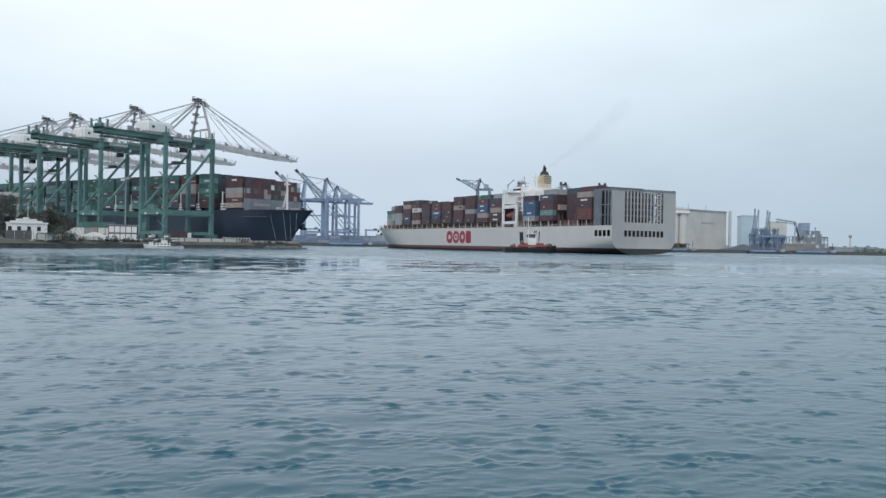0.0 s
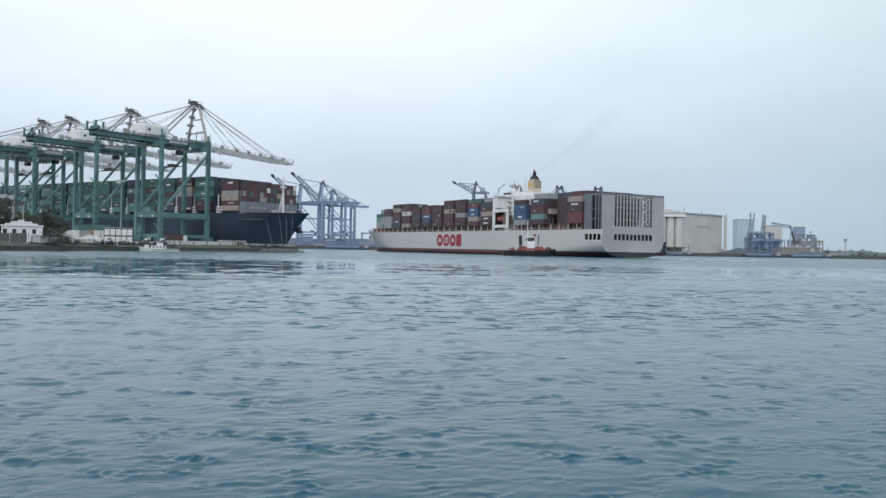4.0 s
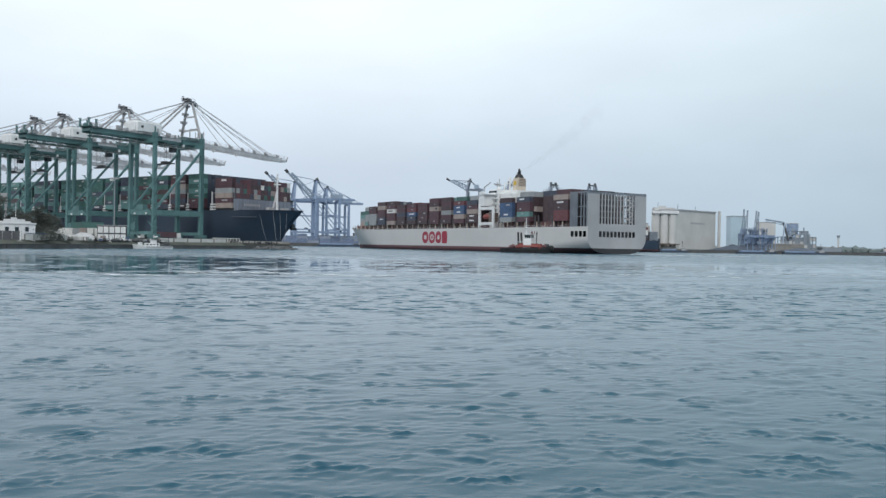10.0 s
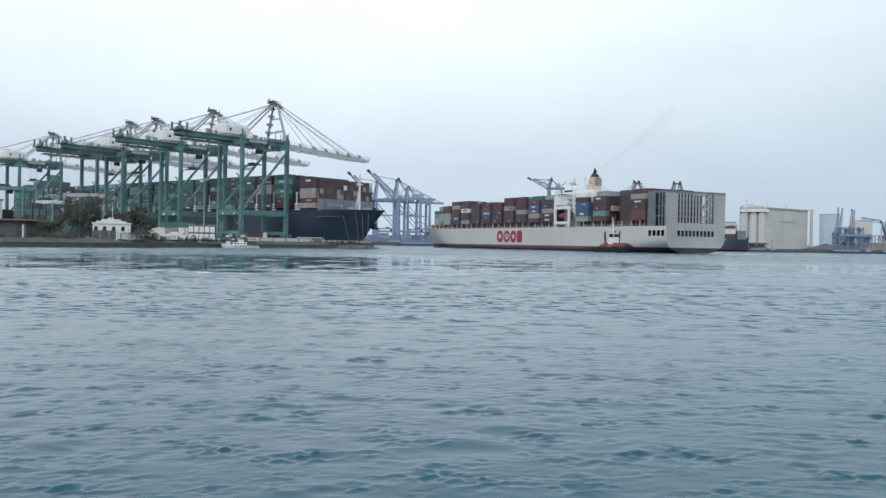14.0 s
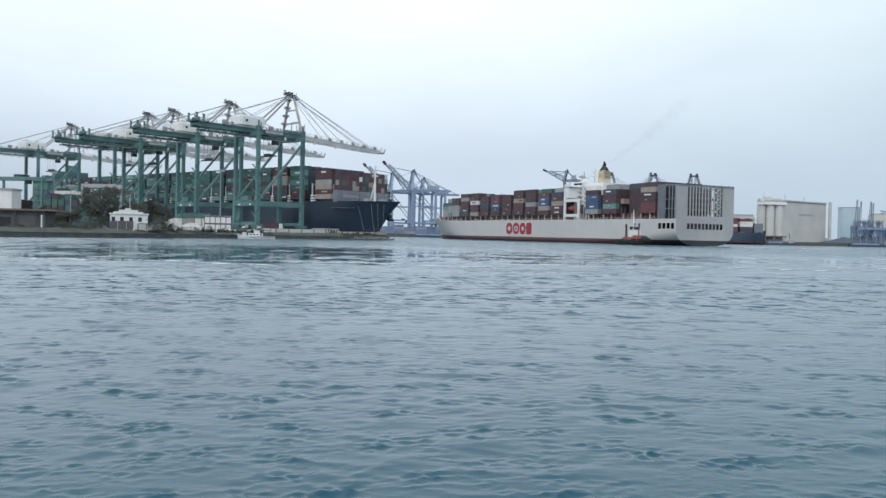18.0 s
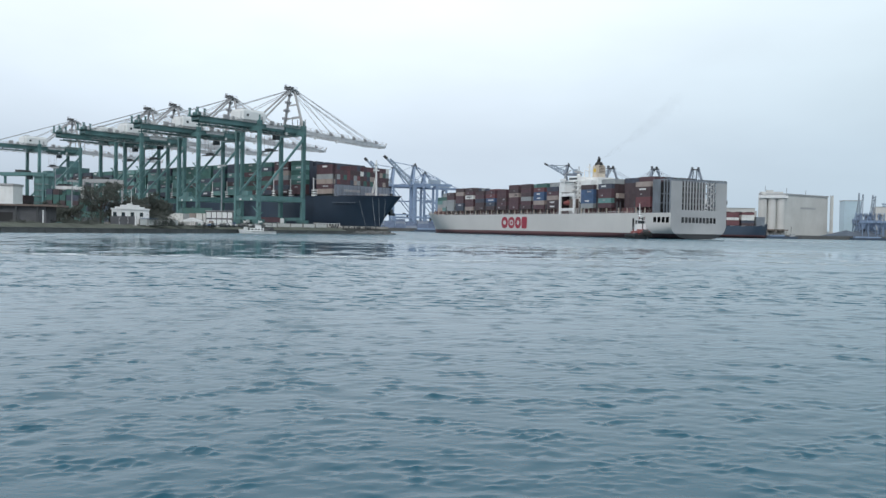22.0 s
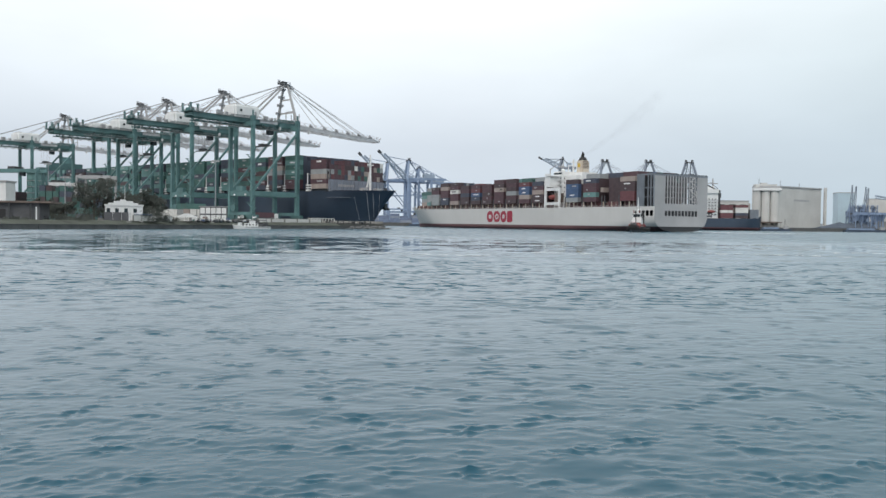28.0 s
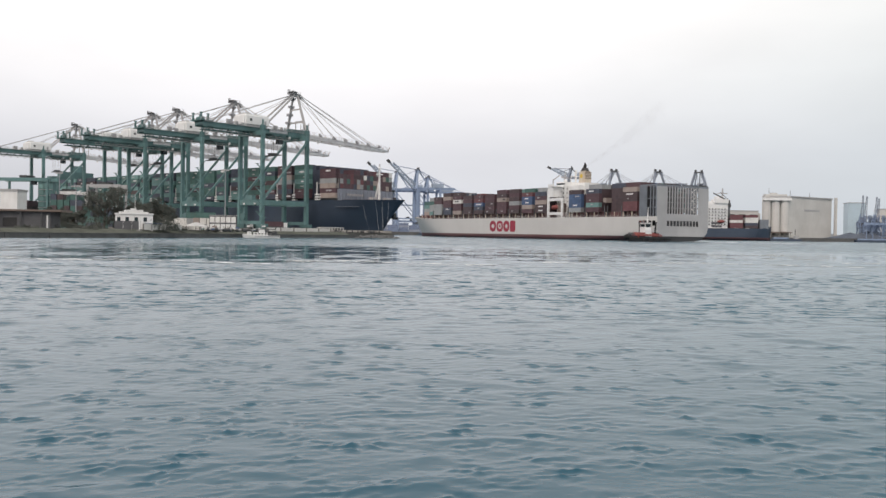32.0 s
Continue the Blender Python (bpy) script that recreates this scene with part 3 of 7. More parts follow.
def grass_bank():
    """The sloping strip between the sea wall and the level ground, uneven and tufted."""
    bm = bmesh.new()
    for (a, b), (c, d) in zip(zip(SHORE[1:], SHORE[2:]), zip(INLAND, INLAND[1:])):
        n = 24
        for i in range(n):
            quad = []
            for s, (p, q, z) in ((i, (a, b, 1.38)), (i + 1, (a, b, 1.38)), (i + 1, (c, d, 2.75)), (i, (c, d, 2.75))):
                x, y = p[0] + (q[0] - p[0]) * s / n, p[1] + (q[1] - p[1]) * s / n
                quad.append(bm.verts.new((x, y, z + 0.25 * noise.noise((x * 0.4, y * 0.4, 0)))))
            bm.faces.new(quad)
    bmesh.ops.remove_doubles(bm, verts=bm.verts, dist=0.01)
    return tagged(obj("grass_bank", bm, M_GRASS), "sloping bank of dry brownish grass behind the sea wall", "bank", kind="structure")


grass_bank()


# ---- container cranes on the near quay ----
def sts_crane():
    """x over the water, y along the quay, z up from the rail; the waterside rail is x = 0."""
    top = empty("container_crane", pose(0, 0, 0), "green steel ship-to-shore container crane with its pale boom lowered", "crane", "ship-to-shore cranes on the near quay")
    G, S, H = -29.0, 9.2, 48.4
    for x in (0, G):
        for y in (-S, S):
            part("leg", beams(((x, y, 2.6), (x, y, H), 1.7, 2.1, (1, 0, 0), 1.5, 1.7)), M_GREEN, top)
            bogie = boxes((x - 0.7, x + 0.7, y - 4.2, y + 4.2, 1.2, 2.6))
            for k in range(8):
                tube(bogie, (x - 0.35, y - 3.7 + k * 1.06, 0.45), (x + 0.35, y - 3.7 + k * 1.06, 0.45), 0.45)
            box(bogie, x - 0.5, x + 0.5, y - 4.0, y - 0.4, 0.5, 1.25)
            box(bogie, x - 0.5, x + 0.5, y + 0.4, y + 4.0, 0.5, 1.25)
            part("bogie", bogie, M_GREEN_DARK, top)
        part("sill_beam", beams(((x, -S, 3.2), (x, S, 3.2), 1.3, 1.6)), M_GREEN, top)
        part("portal_beam", beams(((x, -S, 13.5), (x, S, 13.5), 1.4, 2.6)), M_GREEN, top)
        part("upper_cross_beam", beams(((x, -S - 1, H + 0.2), (x, S + 1, H + 0.2), 1.8, 2.4)), M_GREEN, top)
    for y in (-S, S):
        part("side_portal_beam", beams(((0, y, 13.5), (G, y, 13.5), 1.3, 2.4)), M_GREEN, top)
        part("diagonal_brace", beams(((-0.6, y, H - 3), (G + 1.0, y, 15.4), 1.0, 1.0)), M_GREEN, top)
        part("ladder", beams(*[((x, y - 1.3 * (1 if y < 0 else -1), z), (x, y - 1.3 * (1 if y < 0 else -1), z + 6.2), 0.35, 0.9) for x in (0,) for z in (14, 21, 28, 35, 41)]), M_GREEN_DARK, top)
    # twin land girders and the boom with its lattice of ties
    for y in (-3.2, 3.2):
        part("girder", beams(((2.0, y, H + 2.2), (-60, y, H + 2.2), 1.1, 2.6)), M_GREEN, top)
        part("boom_girder", beams(((2.0, y, H + 2.0), (58, y * 0.8, H - 0.4), 1.0, 1.9), ((58, y * 0.8, H - 0.4), (69, y * 0.8, H - 0.8), 1.0, 1.9, (0, 0, 1), 0.7, 0.8)), M_BOOM, top, "pale grey boom girder")
    for x in range(6, 70, 7):
        part("boom_tie", beams(((x, -2.7, H + 1.8 - 0.041 * x), (x, 2.7, H + 1.8 - 0.041 * x), 0.5, 0.7)), M_BOOM, top)
    for x in (-60, -52, -44, -36, -22, -14, -7):
        part("girder_tie", beams(((x, -3.2, H + 2.2), (x, 3.2, H + 2.2), 0.6, 1.2)), M_GREEN, top)
    part("boom_tip", beams(((68.6, -2.6, H - 0.7), (70.2, -2.6, H + 1.6), 0.5), ((68.6, 2.6, H - 0.7), (70.2, 2.6, H + 1.6), 0.5), ((69.0, -2.8, H - 0.6), (69.0, 2.8, H - 0.6), 0.9, 0.9)), M_MAST, top)
    for y in (-4.6, 4.6):
        rail = bmesh.new()
        for x in range(-59, 68, 4):
            d = 0.043 * max(0, x)
            beam(rail, (x, y, H + 3.2 - d), (x, y, H + 4.6 - d), 0.14)
        for z in (3.2, 3.9, 4.6):
            beam(rail, (-60, y, H + z), (2, y, H + z), 0.9 if z < 3.5 else 0.12, 0.12)
            beam(rail, (2, y, H + z), (68, y * 0.75, H + z - 2.9), 0.7 if z < 3.5 else 0.09, 0.09)
        part("walkway", rail, M_BOOM if y > 0 else M_MAST, top)
    # back end: counter platform with winch posts
    part("end_platform", boxes((-62.0, -55, -4.6, 4.6, H + 3.4, H + 3.7)), M_GREEN_DARK, top)
    for x, y, h in ((-61.2, -3.4, 7.2), (-61.2, 3.4, 7.2), (-57.4, -3.4, 6.8), (-57.4, 3.4, 6.8)):
        part("winch_post", beams(((x, y, H + 3.7), (x, y, H + h), 0.9, 0.8, (1, 0, 0), 0.6, 0.6), ((x - 0.7, y, H + h), (x + 0.7, y, H + h), 0.5)), M_GREEN_DARK, top)
    part("winch", tubes(((-59.4, -2.4, H + 4.7), (-59.4, 2.4, H + 4.7), 0.9, None, 12)), M_GREEN_DARK, top)
    part("end_rail", beams(*[((-62, y, H + z), (-55, y, H + z), 0.12) for y in (-4.5, 4.5) for z in (4.3, 4.9)], *[((x, y, H + 3.7), (x, y, H + 4.9), 0.14) for x in (-62, -58.5, -55) for y in (-4.5, 4.5)]), M_MAST, top)
    # trolley rails slung under the girders, and the posts over the legs
    for y in (-2.2, 2.2):
        part("trolley_rail", beams(((-58, y, H - 0.4), (2, y, H - 0.4), 0.4, 0.6)), M_GREEN_DARK, top)
    hang = bmesh.new()
    for x in range(-56, 1, 8):
        for y in (-2.2, 2.2):
            beam(hang, (x, y, H - 0.2), (x, y, H + 1.2), 0.3)
    tagged(part("rail_hanger", hang, M_GREEN_DARK, top), kind="stuff")
    part("service_walkway", boxes((-58, -1, -6.6, -5.4, H - 1.9, H - 1.75), (-58, -1, -6.6, -6.5, H - 0.9, H - 0.8), *[(x, x + 0.15, -6.6, -6.45, H - 1.9, H - 0.8) for x in range(-58, -1, 4)]), M_STERNGREY, top)
    for x in (0, G):
        for y in (-S, S):
            part("leg_head", boxes((x - 1.0, x + 1.0, y - 1.0, y + 1.0, H + 1.3, H + 4.2), (x - 0.3, x + 0.3, y - 0.3, y + 0.3, H + 4.2, H + 7.0)), M_GREEN_DARK, top)
    for x in (14, 24, 33, 42, 51, 60):
        part("boom_sheave_frame", boxes((x, x + 0.8, -3.4, -2.6, H + 3.0 - 0.042 * x, H + 4.8 - 0.042 * x), (x + 1.4, x + 2.0, -3.3, -2.7, H + 3.0 - 0.042 * x, H + 4.2 - 0.042 * x)), M_ROPE, top)
    # machinery house
    house = part("machinery_house", boxes((-37.0, -21.2, -5.2, 5.2, H + 3.4, H + 9.6)), M_WHITE, top, "white machinery house")
    bmesh_edge = bmesh.new()
    bmesh_edge.from_mesh(house.data)
    bmesh.ops.bevel(bmesh_edge, geom=[e for e in bmesh_edge.edges], offset=1.0, segments=3, affect="EDGES")
    bmesh_edge.to_mesh(house.data)
    bmesh_edge.free()
    part("house_vent", boxes((-35, -33, -3, 3, H + 9.5, H + 10.2), (-29, -27, -2, 2, H + 9.5, H + 10.0)), M_STERNGREY, house)
    part("house_door", boxes((-25, -23.8, -5.28, -5.1, H + 4.5, H + 6.7)), M_STERNGREY, house)
    for x in (-34,):
        part("house_window", boxes((x, x + 1.3, -5.27, -5.1, H + 6.0, H + 7.2)), M_GLASS, house)
    # mast: two leaning legs over the waterside, two struts behind, and a sheave platform
    P = 72.2
    for y in (-1, 1):
        part("mast_leg", beams(((0.6, y * 8.6, H + 1.4), (-0.6, y * 1.6, P), 1.0, 1.2, (1, 0, 0), 0.8, 0.9)), M_MAST, top)
        part("mast_strut", beams(((-25, y * 3.4, H + 3.2), (-2.4, y * 1.5, P - 0.4), 0.7, 0.8)), M_MAST, top)
        part("backstay", tubes(((-1.8, y * 1.6, P), (-56, y * 3.2, H + 4.0), 0.15, None, 6)), M_ROPE, top)
        part("backstay", tubes(((-1.8, y * 1.6, P - 0.5), (-38, y * 3.2, H + 4.0), 0.14, None, 6)), M_ROPE, top)
        for x, r in ((26, 0.17), (35, 0.17), (56, 0.22), (59.5, 0.22)):
            part("forestay", tubes(((0.2, y * 1.6, P + 0.3), (x, y * 3.0, H + 2.9 - 0.042 * x), r, None, 6)), M_BOOM, top)
    for k in range(5):
        z = H + 4.5 + 4.2 * k
        s = (z - H - 1.4) / (P - H - 1.4)
        u, v = 0.6 - 1.2 * s, 8.6 - 7.0 * s
        part("mast_landing", boxes((u - 1.4, u + 1.4, v - 1.0, v + 1.2, z, z + 0.2), (u - 1.4, u - 1.25, v - 1.0, v + 1.2, z + 0.2, z + 1.2), (u + 1.25, u + 1.4, v - 1.0, v + 1.2, z + 0.2, z + 1.2)), M_ROPE, top)
        if k < 4:
            part("mast_stair", beams(((u - 1.0, v, z), (u + 1.0, v - 1.3, z + 4.2), 0.7, 0.25)), M_ROPE, top)
    part("mast_cross_tie", beams(((0.2, -6.2, H + 9), (0.2, 6.2, H + 9), 0.6, 0.7)), M_MAST, top)
    part("mast_cross_tie", beams(((-0.2, -4.0, H + 16), (-0.2, 4.0, H + 16), 0.6, 0.7)), M_MAST, top)
    head = boxes((-3.4, 2.2, -2.2, 2.2, P - 0.9, P + 0.2))
    bmesh.ops.bevel(head, geom=head.edges[:], offset=0.5, segments=2, affect="EDGES")
    part("mast_head", head, M_MAST, top)
    part("sheave_platform", boxes((-4.2, 0.8, -2.6, 2.6, P + 0.2, P + 0.4)), M_ROPE, top)
    for x, y, h in ((-3.4, -1.6, 1.4), (-3.4, 1.6, 1.7), (-1.4, -1.4, 1.1), (-1.4, 1.4, 1.2)):
        part("sheave_stand", beams(((x, y, P + 0.4), (x, y, P + 0.4 + h), 0.7, 0.6)), M_STEEL, top)
    for x in (-3.4, -1.4):
        part("sheave", tubes(((x, -1.0, P + 1.1), (x, 1.0, P + 1.1), 0.65, None, 12)), M_STEEL, top)
    part("platform_rail", beams(*[((-4.2, y, P + z), (0.8, y, P + z), 0.11) for y in (-2.55, 2.55) for z in (0.9, 1.4)], *[((x, y, P + 0.3), (x, y, P + 1.4), 0.11) for x in (-4.1, -1.7, 0.7) for y in (-2.55, 2.55)]), M_ROPE, top)
    part("davit", beams(((-4.0, 2.0, P + 0.3), (-4.0, 2.0, P + 2.8), 0.25), ((-4.0, 2.0, P + 2.7), (-2.4, 2.0, P + 2.7), 0.25)), M_STEEL, top)
    # the nose of the head curves down towards the forestays
    nose = bmesh.new()
    for k in range(5):
        a0, a1 = radians(90 - 18 * k), radians(72 - 18 * k)
        beam(nose, (1.8 + 1.7 * math.cos(a0), 0, P - 1.8 + 1.7 * math.sin(a0)), (1.8 + 1.7 * math.cos(a1), 0, P - 1.8 + 1.7 * math.sin(a1)), 3.0, 0.5)
    part("head_nose", nose, M_MAST, top)
    # boom hoist frame on the boom, floodlights, trolley with cab and spreader
    part("hinge_frame", beams(((2.5, -3.2, H + 3), (2.5, -3.2, H + 10), 0.35), ((2.5, 3.2, H + 3), (2.5, 3.2, H + 10), 0.35), ((2.5, -3.2, H + 10), (2.5, 3.2, H + 10), 0.4), ((6.2, -3.2, H + 3), (6.2, -3.2, H + 9), 0.3), ((6.2, 3.2, H + 3), (6.2, 3.2, H + 9), 0.3), ((6.2, -3.2, H + 6), (6.2, 3.2, H + 6), 0.3)), M_ROPE, top)
    for x in (-8, 12, 28):
        part("floodlight", boxes((x, x + 1, -4.3, -3.5, H - 0.8 - 0.04 * max(0, x), H + 0.6 - 0.04 * max(0, x))), M_WHITE, top)
    trolley = part("trolley", boxes((-19, -12, -3.6, 3.6, H + 0.2, H + 1.0), (-18, -13, -2.4, 2.4, H - 1.2, H + 0.2)), M_GREEN_DARK, top)
    part("driver_cab", boxes((-12.4, -9.6, -1.4, 1.4, H - 3.6, H - 0.8)), M_GLASS, trolley)
    part("hoist_ropes", tubes(*[((x, y, H - 1), (x, y, H - 9.4), 0.07, None, 4) for x in (-17.4, -13.6) for y in (-1.6, 1.6)]), M_STEEL, trolley)
    part("spreader", boxes((-16.6, -14.4, -6.1, 6.1, H - 10.1, H - 9.6), (-16.8, -14.2, -2, 2, H - 9.6, H - 8.6)), M_STEEL, trolley)
    # stair tower and lift on a landside leg, electrical room, cable reel
    st = bmesh.new()
    for k in range(11):
        z = 3 + k * 3.0
        beam(st, (G - 1.6, -S - 1.4, z), (G - 1.6, -S + 2.4 if k % 2 else -S - 4.6, z + 3.0), 0.8, 0.15)
        box(st, G - 2.2, G - 1.0, (-S + 1.4 if k % 2 else -S - 5.2), (-S + 3.0 if k % 2 else -S - 3.6), z + 2.9, z + 3.05)
    part("stair", st, M_GREEN, top)
    part("electrical_room", boxes((G - 1.2, G + 1.2, -2.4, 3.0, 14.8, 17.2)), M_GREEN, top)
    part("cable_reel", tubes(((G - 2.1, 4.4, 6.2), (G - 1.4, 4.4, 6.2), 2.0, None, 20)), M_GREEN_DARK, top)
    # pale screens along the girders, the boom hinge boxes and slack festoon cables
    for y in (-1, 1):
        part("walkway_screen", boxes((-20.5, -9.0, min(y * 3.78, y * 4.02), max(y * 3.78, y * 4.02), H + 1.7, H + 3.3)), M_BOOM, top, "pale walkway screen")
        hinge = boxes((-8.6, 2.6, min(y * 2.5, y * 4.5), max(y * 2.5, y * 4.5), H + 0.3, H + 4.6))
        bmesh.ops.bevel(hinge, geom=hinge.edges[:], offset=0.35, segments=2, affect="EDGES")
        part("hinge_box", hinge, M_GREEN, top)
    for k in range(9):
        a, b, z = -56 + 4.6 * k, -51.4 + 4.6 * k, H + 0.4
        drop = [(a + (b - a) * i / 4, -4.9, z - 2.6 * (1 - (i / 2 - 1) ** 2)) for i in range(5)]
        part("festoon_cable", tubes(*[(drop[i], drop[i + 1], 0.13, None, 5) for i in range(4)]), M_RUBBER, top)
    for x, h, w in ((-47, 2.0, 2.6), (-42, 1.5, 1.4), (-18, 1.8, 2.2), (-13.5, 1.3, 1.2)):
        part("switch_cabinet", boxes((x, x + w, -4.4, -3.5, H + 3.55, H + 3.55 + h)), M_STERNGREY, top)
    for x in (0.6, G - 1.2):
        for y in (-5, 4):
            part("portal_lamp", boxes((x, x + 0.6, y, y + 1, 12.4, 13.2)), M_WHITE, top)
    return top


crane = sts_crane()
crane.matrix_basis = quay_pose(0, 0)
for q in (-53, -111, -140, -242):
    copy_thing(crane, quay_pose(0, q))
for a, name in ((0, "crane_rail"), (-29, "crane_rail")):
    p, q = on_quay(a, 66 if a == 0 else 40, QUAY_Z + 0.08), on_quay(a, -420, QUAY_Z + 0.08)
    tagged(obj(name, beams((p[:], q[:], 0.16, 0.16)), M_STEEL), "steel crane rail along the quay", "rail", kind="structure")


# ---- hull of a ship, lofted from its breadth at each height ----
def hull_parts(parent, L, B, deck, stations, rows, paint, boot, split, bow_from, stem_rake, sheer, round_stern, holes=(), transom_holes=None):
    """Plates between stations (y) and heights (z); boot below split. holes: (y0, y1, z0, z1) left open in both sides."""
    def half(y, z, dk):
        zb = -3.0
        if y < 45:
            zb = -3.0 + 1.3 * (1 - y / 45) ** 1.3
        rr = 3.0 + (round_stern - 3.0) * max(0.0, 1 - y / 60)
        if z <= zb:
            return zb, 0.0
        k = min(1.0, (z - zb) / rr)
        h = B / 2 * (1 - (1 - k) ** 2.4) ** (1 / 2.4)
        if y > bow_from:
            s = (y - bow_from) / (L - bow_from)
            e = 1.3 + 1.6 * min(1.0, max(0.0, z / dk))
            h *= max(0.0, 1 - s ** e)
        return z, h

    def along(y, z, dk):
        """The station's place at height z: the stem rakes forward from the waterline to the deck."""
        if y <= bow_from:
            return y
        return bow_from + (L - stem_rake * (1 - min(1.0, max(0.0, z / dk)) ** 1.3) - bow_from) * (y - bow_from) / (L - bow_from)

    grid = []
    for y in stations:
        dk = deck + (sheer * max(0.0, (y - bow_from - 12) / (L - bow_from - 12)) ** 0.8 if y > bow_from + 12 else 0.0)
        line = []
        for z in rows:
            zz = dk if z >= deck else z
            z2, h = half(y, zz, dk)
            line.append((h, along(y, zz, dk), z2))
        grid.append(line)
    for name, lo, hi, material in (("boot_top", -9, split, boot), ("hull", split, 99, paint)):
        bm = bmesh.new()
        for i in range(len(stations) - 1):
            for j in range(len(rows) - 1):
                if not (lo <= rows[j] and rows[j + 1] <= hi):
                    continue
                if any(y0 - 0.01 <= stations[i] and stations[i + 1] <= y1 + 0.01 and z0 - 0.01 <= rows[j] and rows[j + 1] <= z1 + 0.01 for y0, y1, z0, z1 in holes):
                    continue
                for s in (-1, 1):
                    c = [(s * h, y, z) for h, y, z in (grid[i][j], grid[i + 1][j], grid[i + 1][j + 1], grid[i][j + 1])]
                    if len({(round(a, 3), round(b, 3), round(d, 3)) for a, b, d in c}) < 3:
                        continue
                    bm.faces.new([bm.verts.new(p) for p in (c if s > 0 else c[::-1])])
        bmesh.ops.remove_doubles(bm, verts=bm.verts, dist=0.002)
        for f in bm.faces:
            f.smooth = True
        if name == "hull" and transom_holes is not None:
            part(name, bm, material, parent)
            # transom in a darker grey than the sides: its shaded face is painted
            bm, name, material = bmesh.new(), "transom", M_STERNGREY
            u0, u1, z0, z1, slots, fill = transom_holes
            zs = sorted(set([r for r in rows if r >= split] + [z0, z1]))
            for a, b in zip(zs, zs[1:]):
                a2, ha = half(0, a, deck)
                b2, hb = half(0, b, deck)
                if hb <= 0:
                    continue
                if a >= z0 - 0.01 and b <= z1 + 0.01:
                    w = (u1 - u0) / slots
                    cuts = [(None, u0)] + [(u0 + w * (k + fill), u0 + w * (k + 1)) for k in range(slots - 1)] + [(u1 - w * (1 - fill), None)]
                else:
                    cuts = [(None, None)]
                for p, q in cuts:
                    bm.faces.new([bm.verts.new(v) for v in ((-ha if p is None else p, 0, a2), (ha if q is None else q, 0, a2), (hb if q is None else q, 0, b2), (-hb if p is None else p, 0, b2))])
        part(name, bm, material, parent)
    if transom_holes is not None:
        bm = bmesh.new()
        low = [r for r in rows if r <= split]
        for a, b in zip(low, low[1:]):
            a2, ha = half(0, a, deck)
            b2, hb = half(0, b, deck)
            if hb > 0:
                bm.faces.new([bm.verts.new(v) for v in ((-ha, 0.02, a2), (ha, 0.02, a2), (hb, 0.02, b2), (-hb, 0.02, b2))])
        part("lower_transom", bm, M_DARKHULL, parent)
    # deck plate just under the rail
    bm = bmesh.new()
    for i in range(len(stations) - 1):
        a, b = grid[i][-1], grid[i + 1][-1]
        if a[0] < 0.02 and b[0] < 0.02:
            continue
        bm.faces.new([bm.verts.new(p) for p in ((-a[0], a[1], a[2] - 0.25), (a[0], a[1], a[2] - 0.25), (b[0], b[1], b[2] - 0.25), (-b[0], b[1], b[2] - 0.25))])
    bmesh.ops.remove_doubles(bm, verts=bm.verts, dist=0.002)
    part("deck", bm, M_BOOT, parent)
    return grid


def stack(parent, y, x, z0, letters, name="container", mesh=None, rise=2.6):
    """One column of boxes, from the deck up, by paint letter."""
    made = []
    for k, c in enumerate(letters):
        if c != " ":
            made.append(share(name, mesh or BOX40, parent, pose(x, y, z0 + k * rise), PAINTS[c]))
    return made


# ---- the outbound container ship: y forward from the transom, z up from the waterline ----
SHIP = empty("container_ship", pose(128.8, 426.1, 1.0, 0, 0, 25.44), "light-grey container ship with red waterline, fully stacked, under way", "ship")


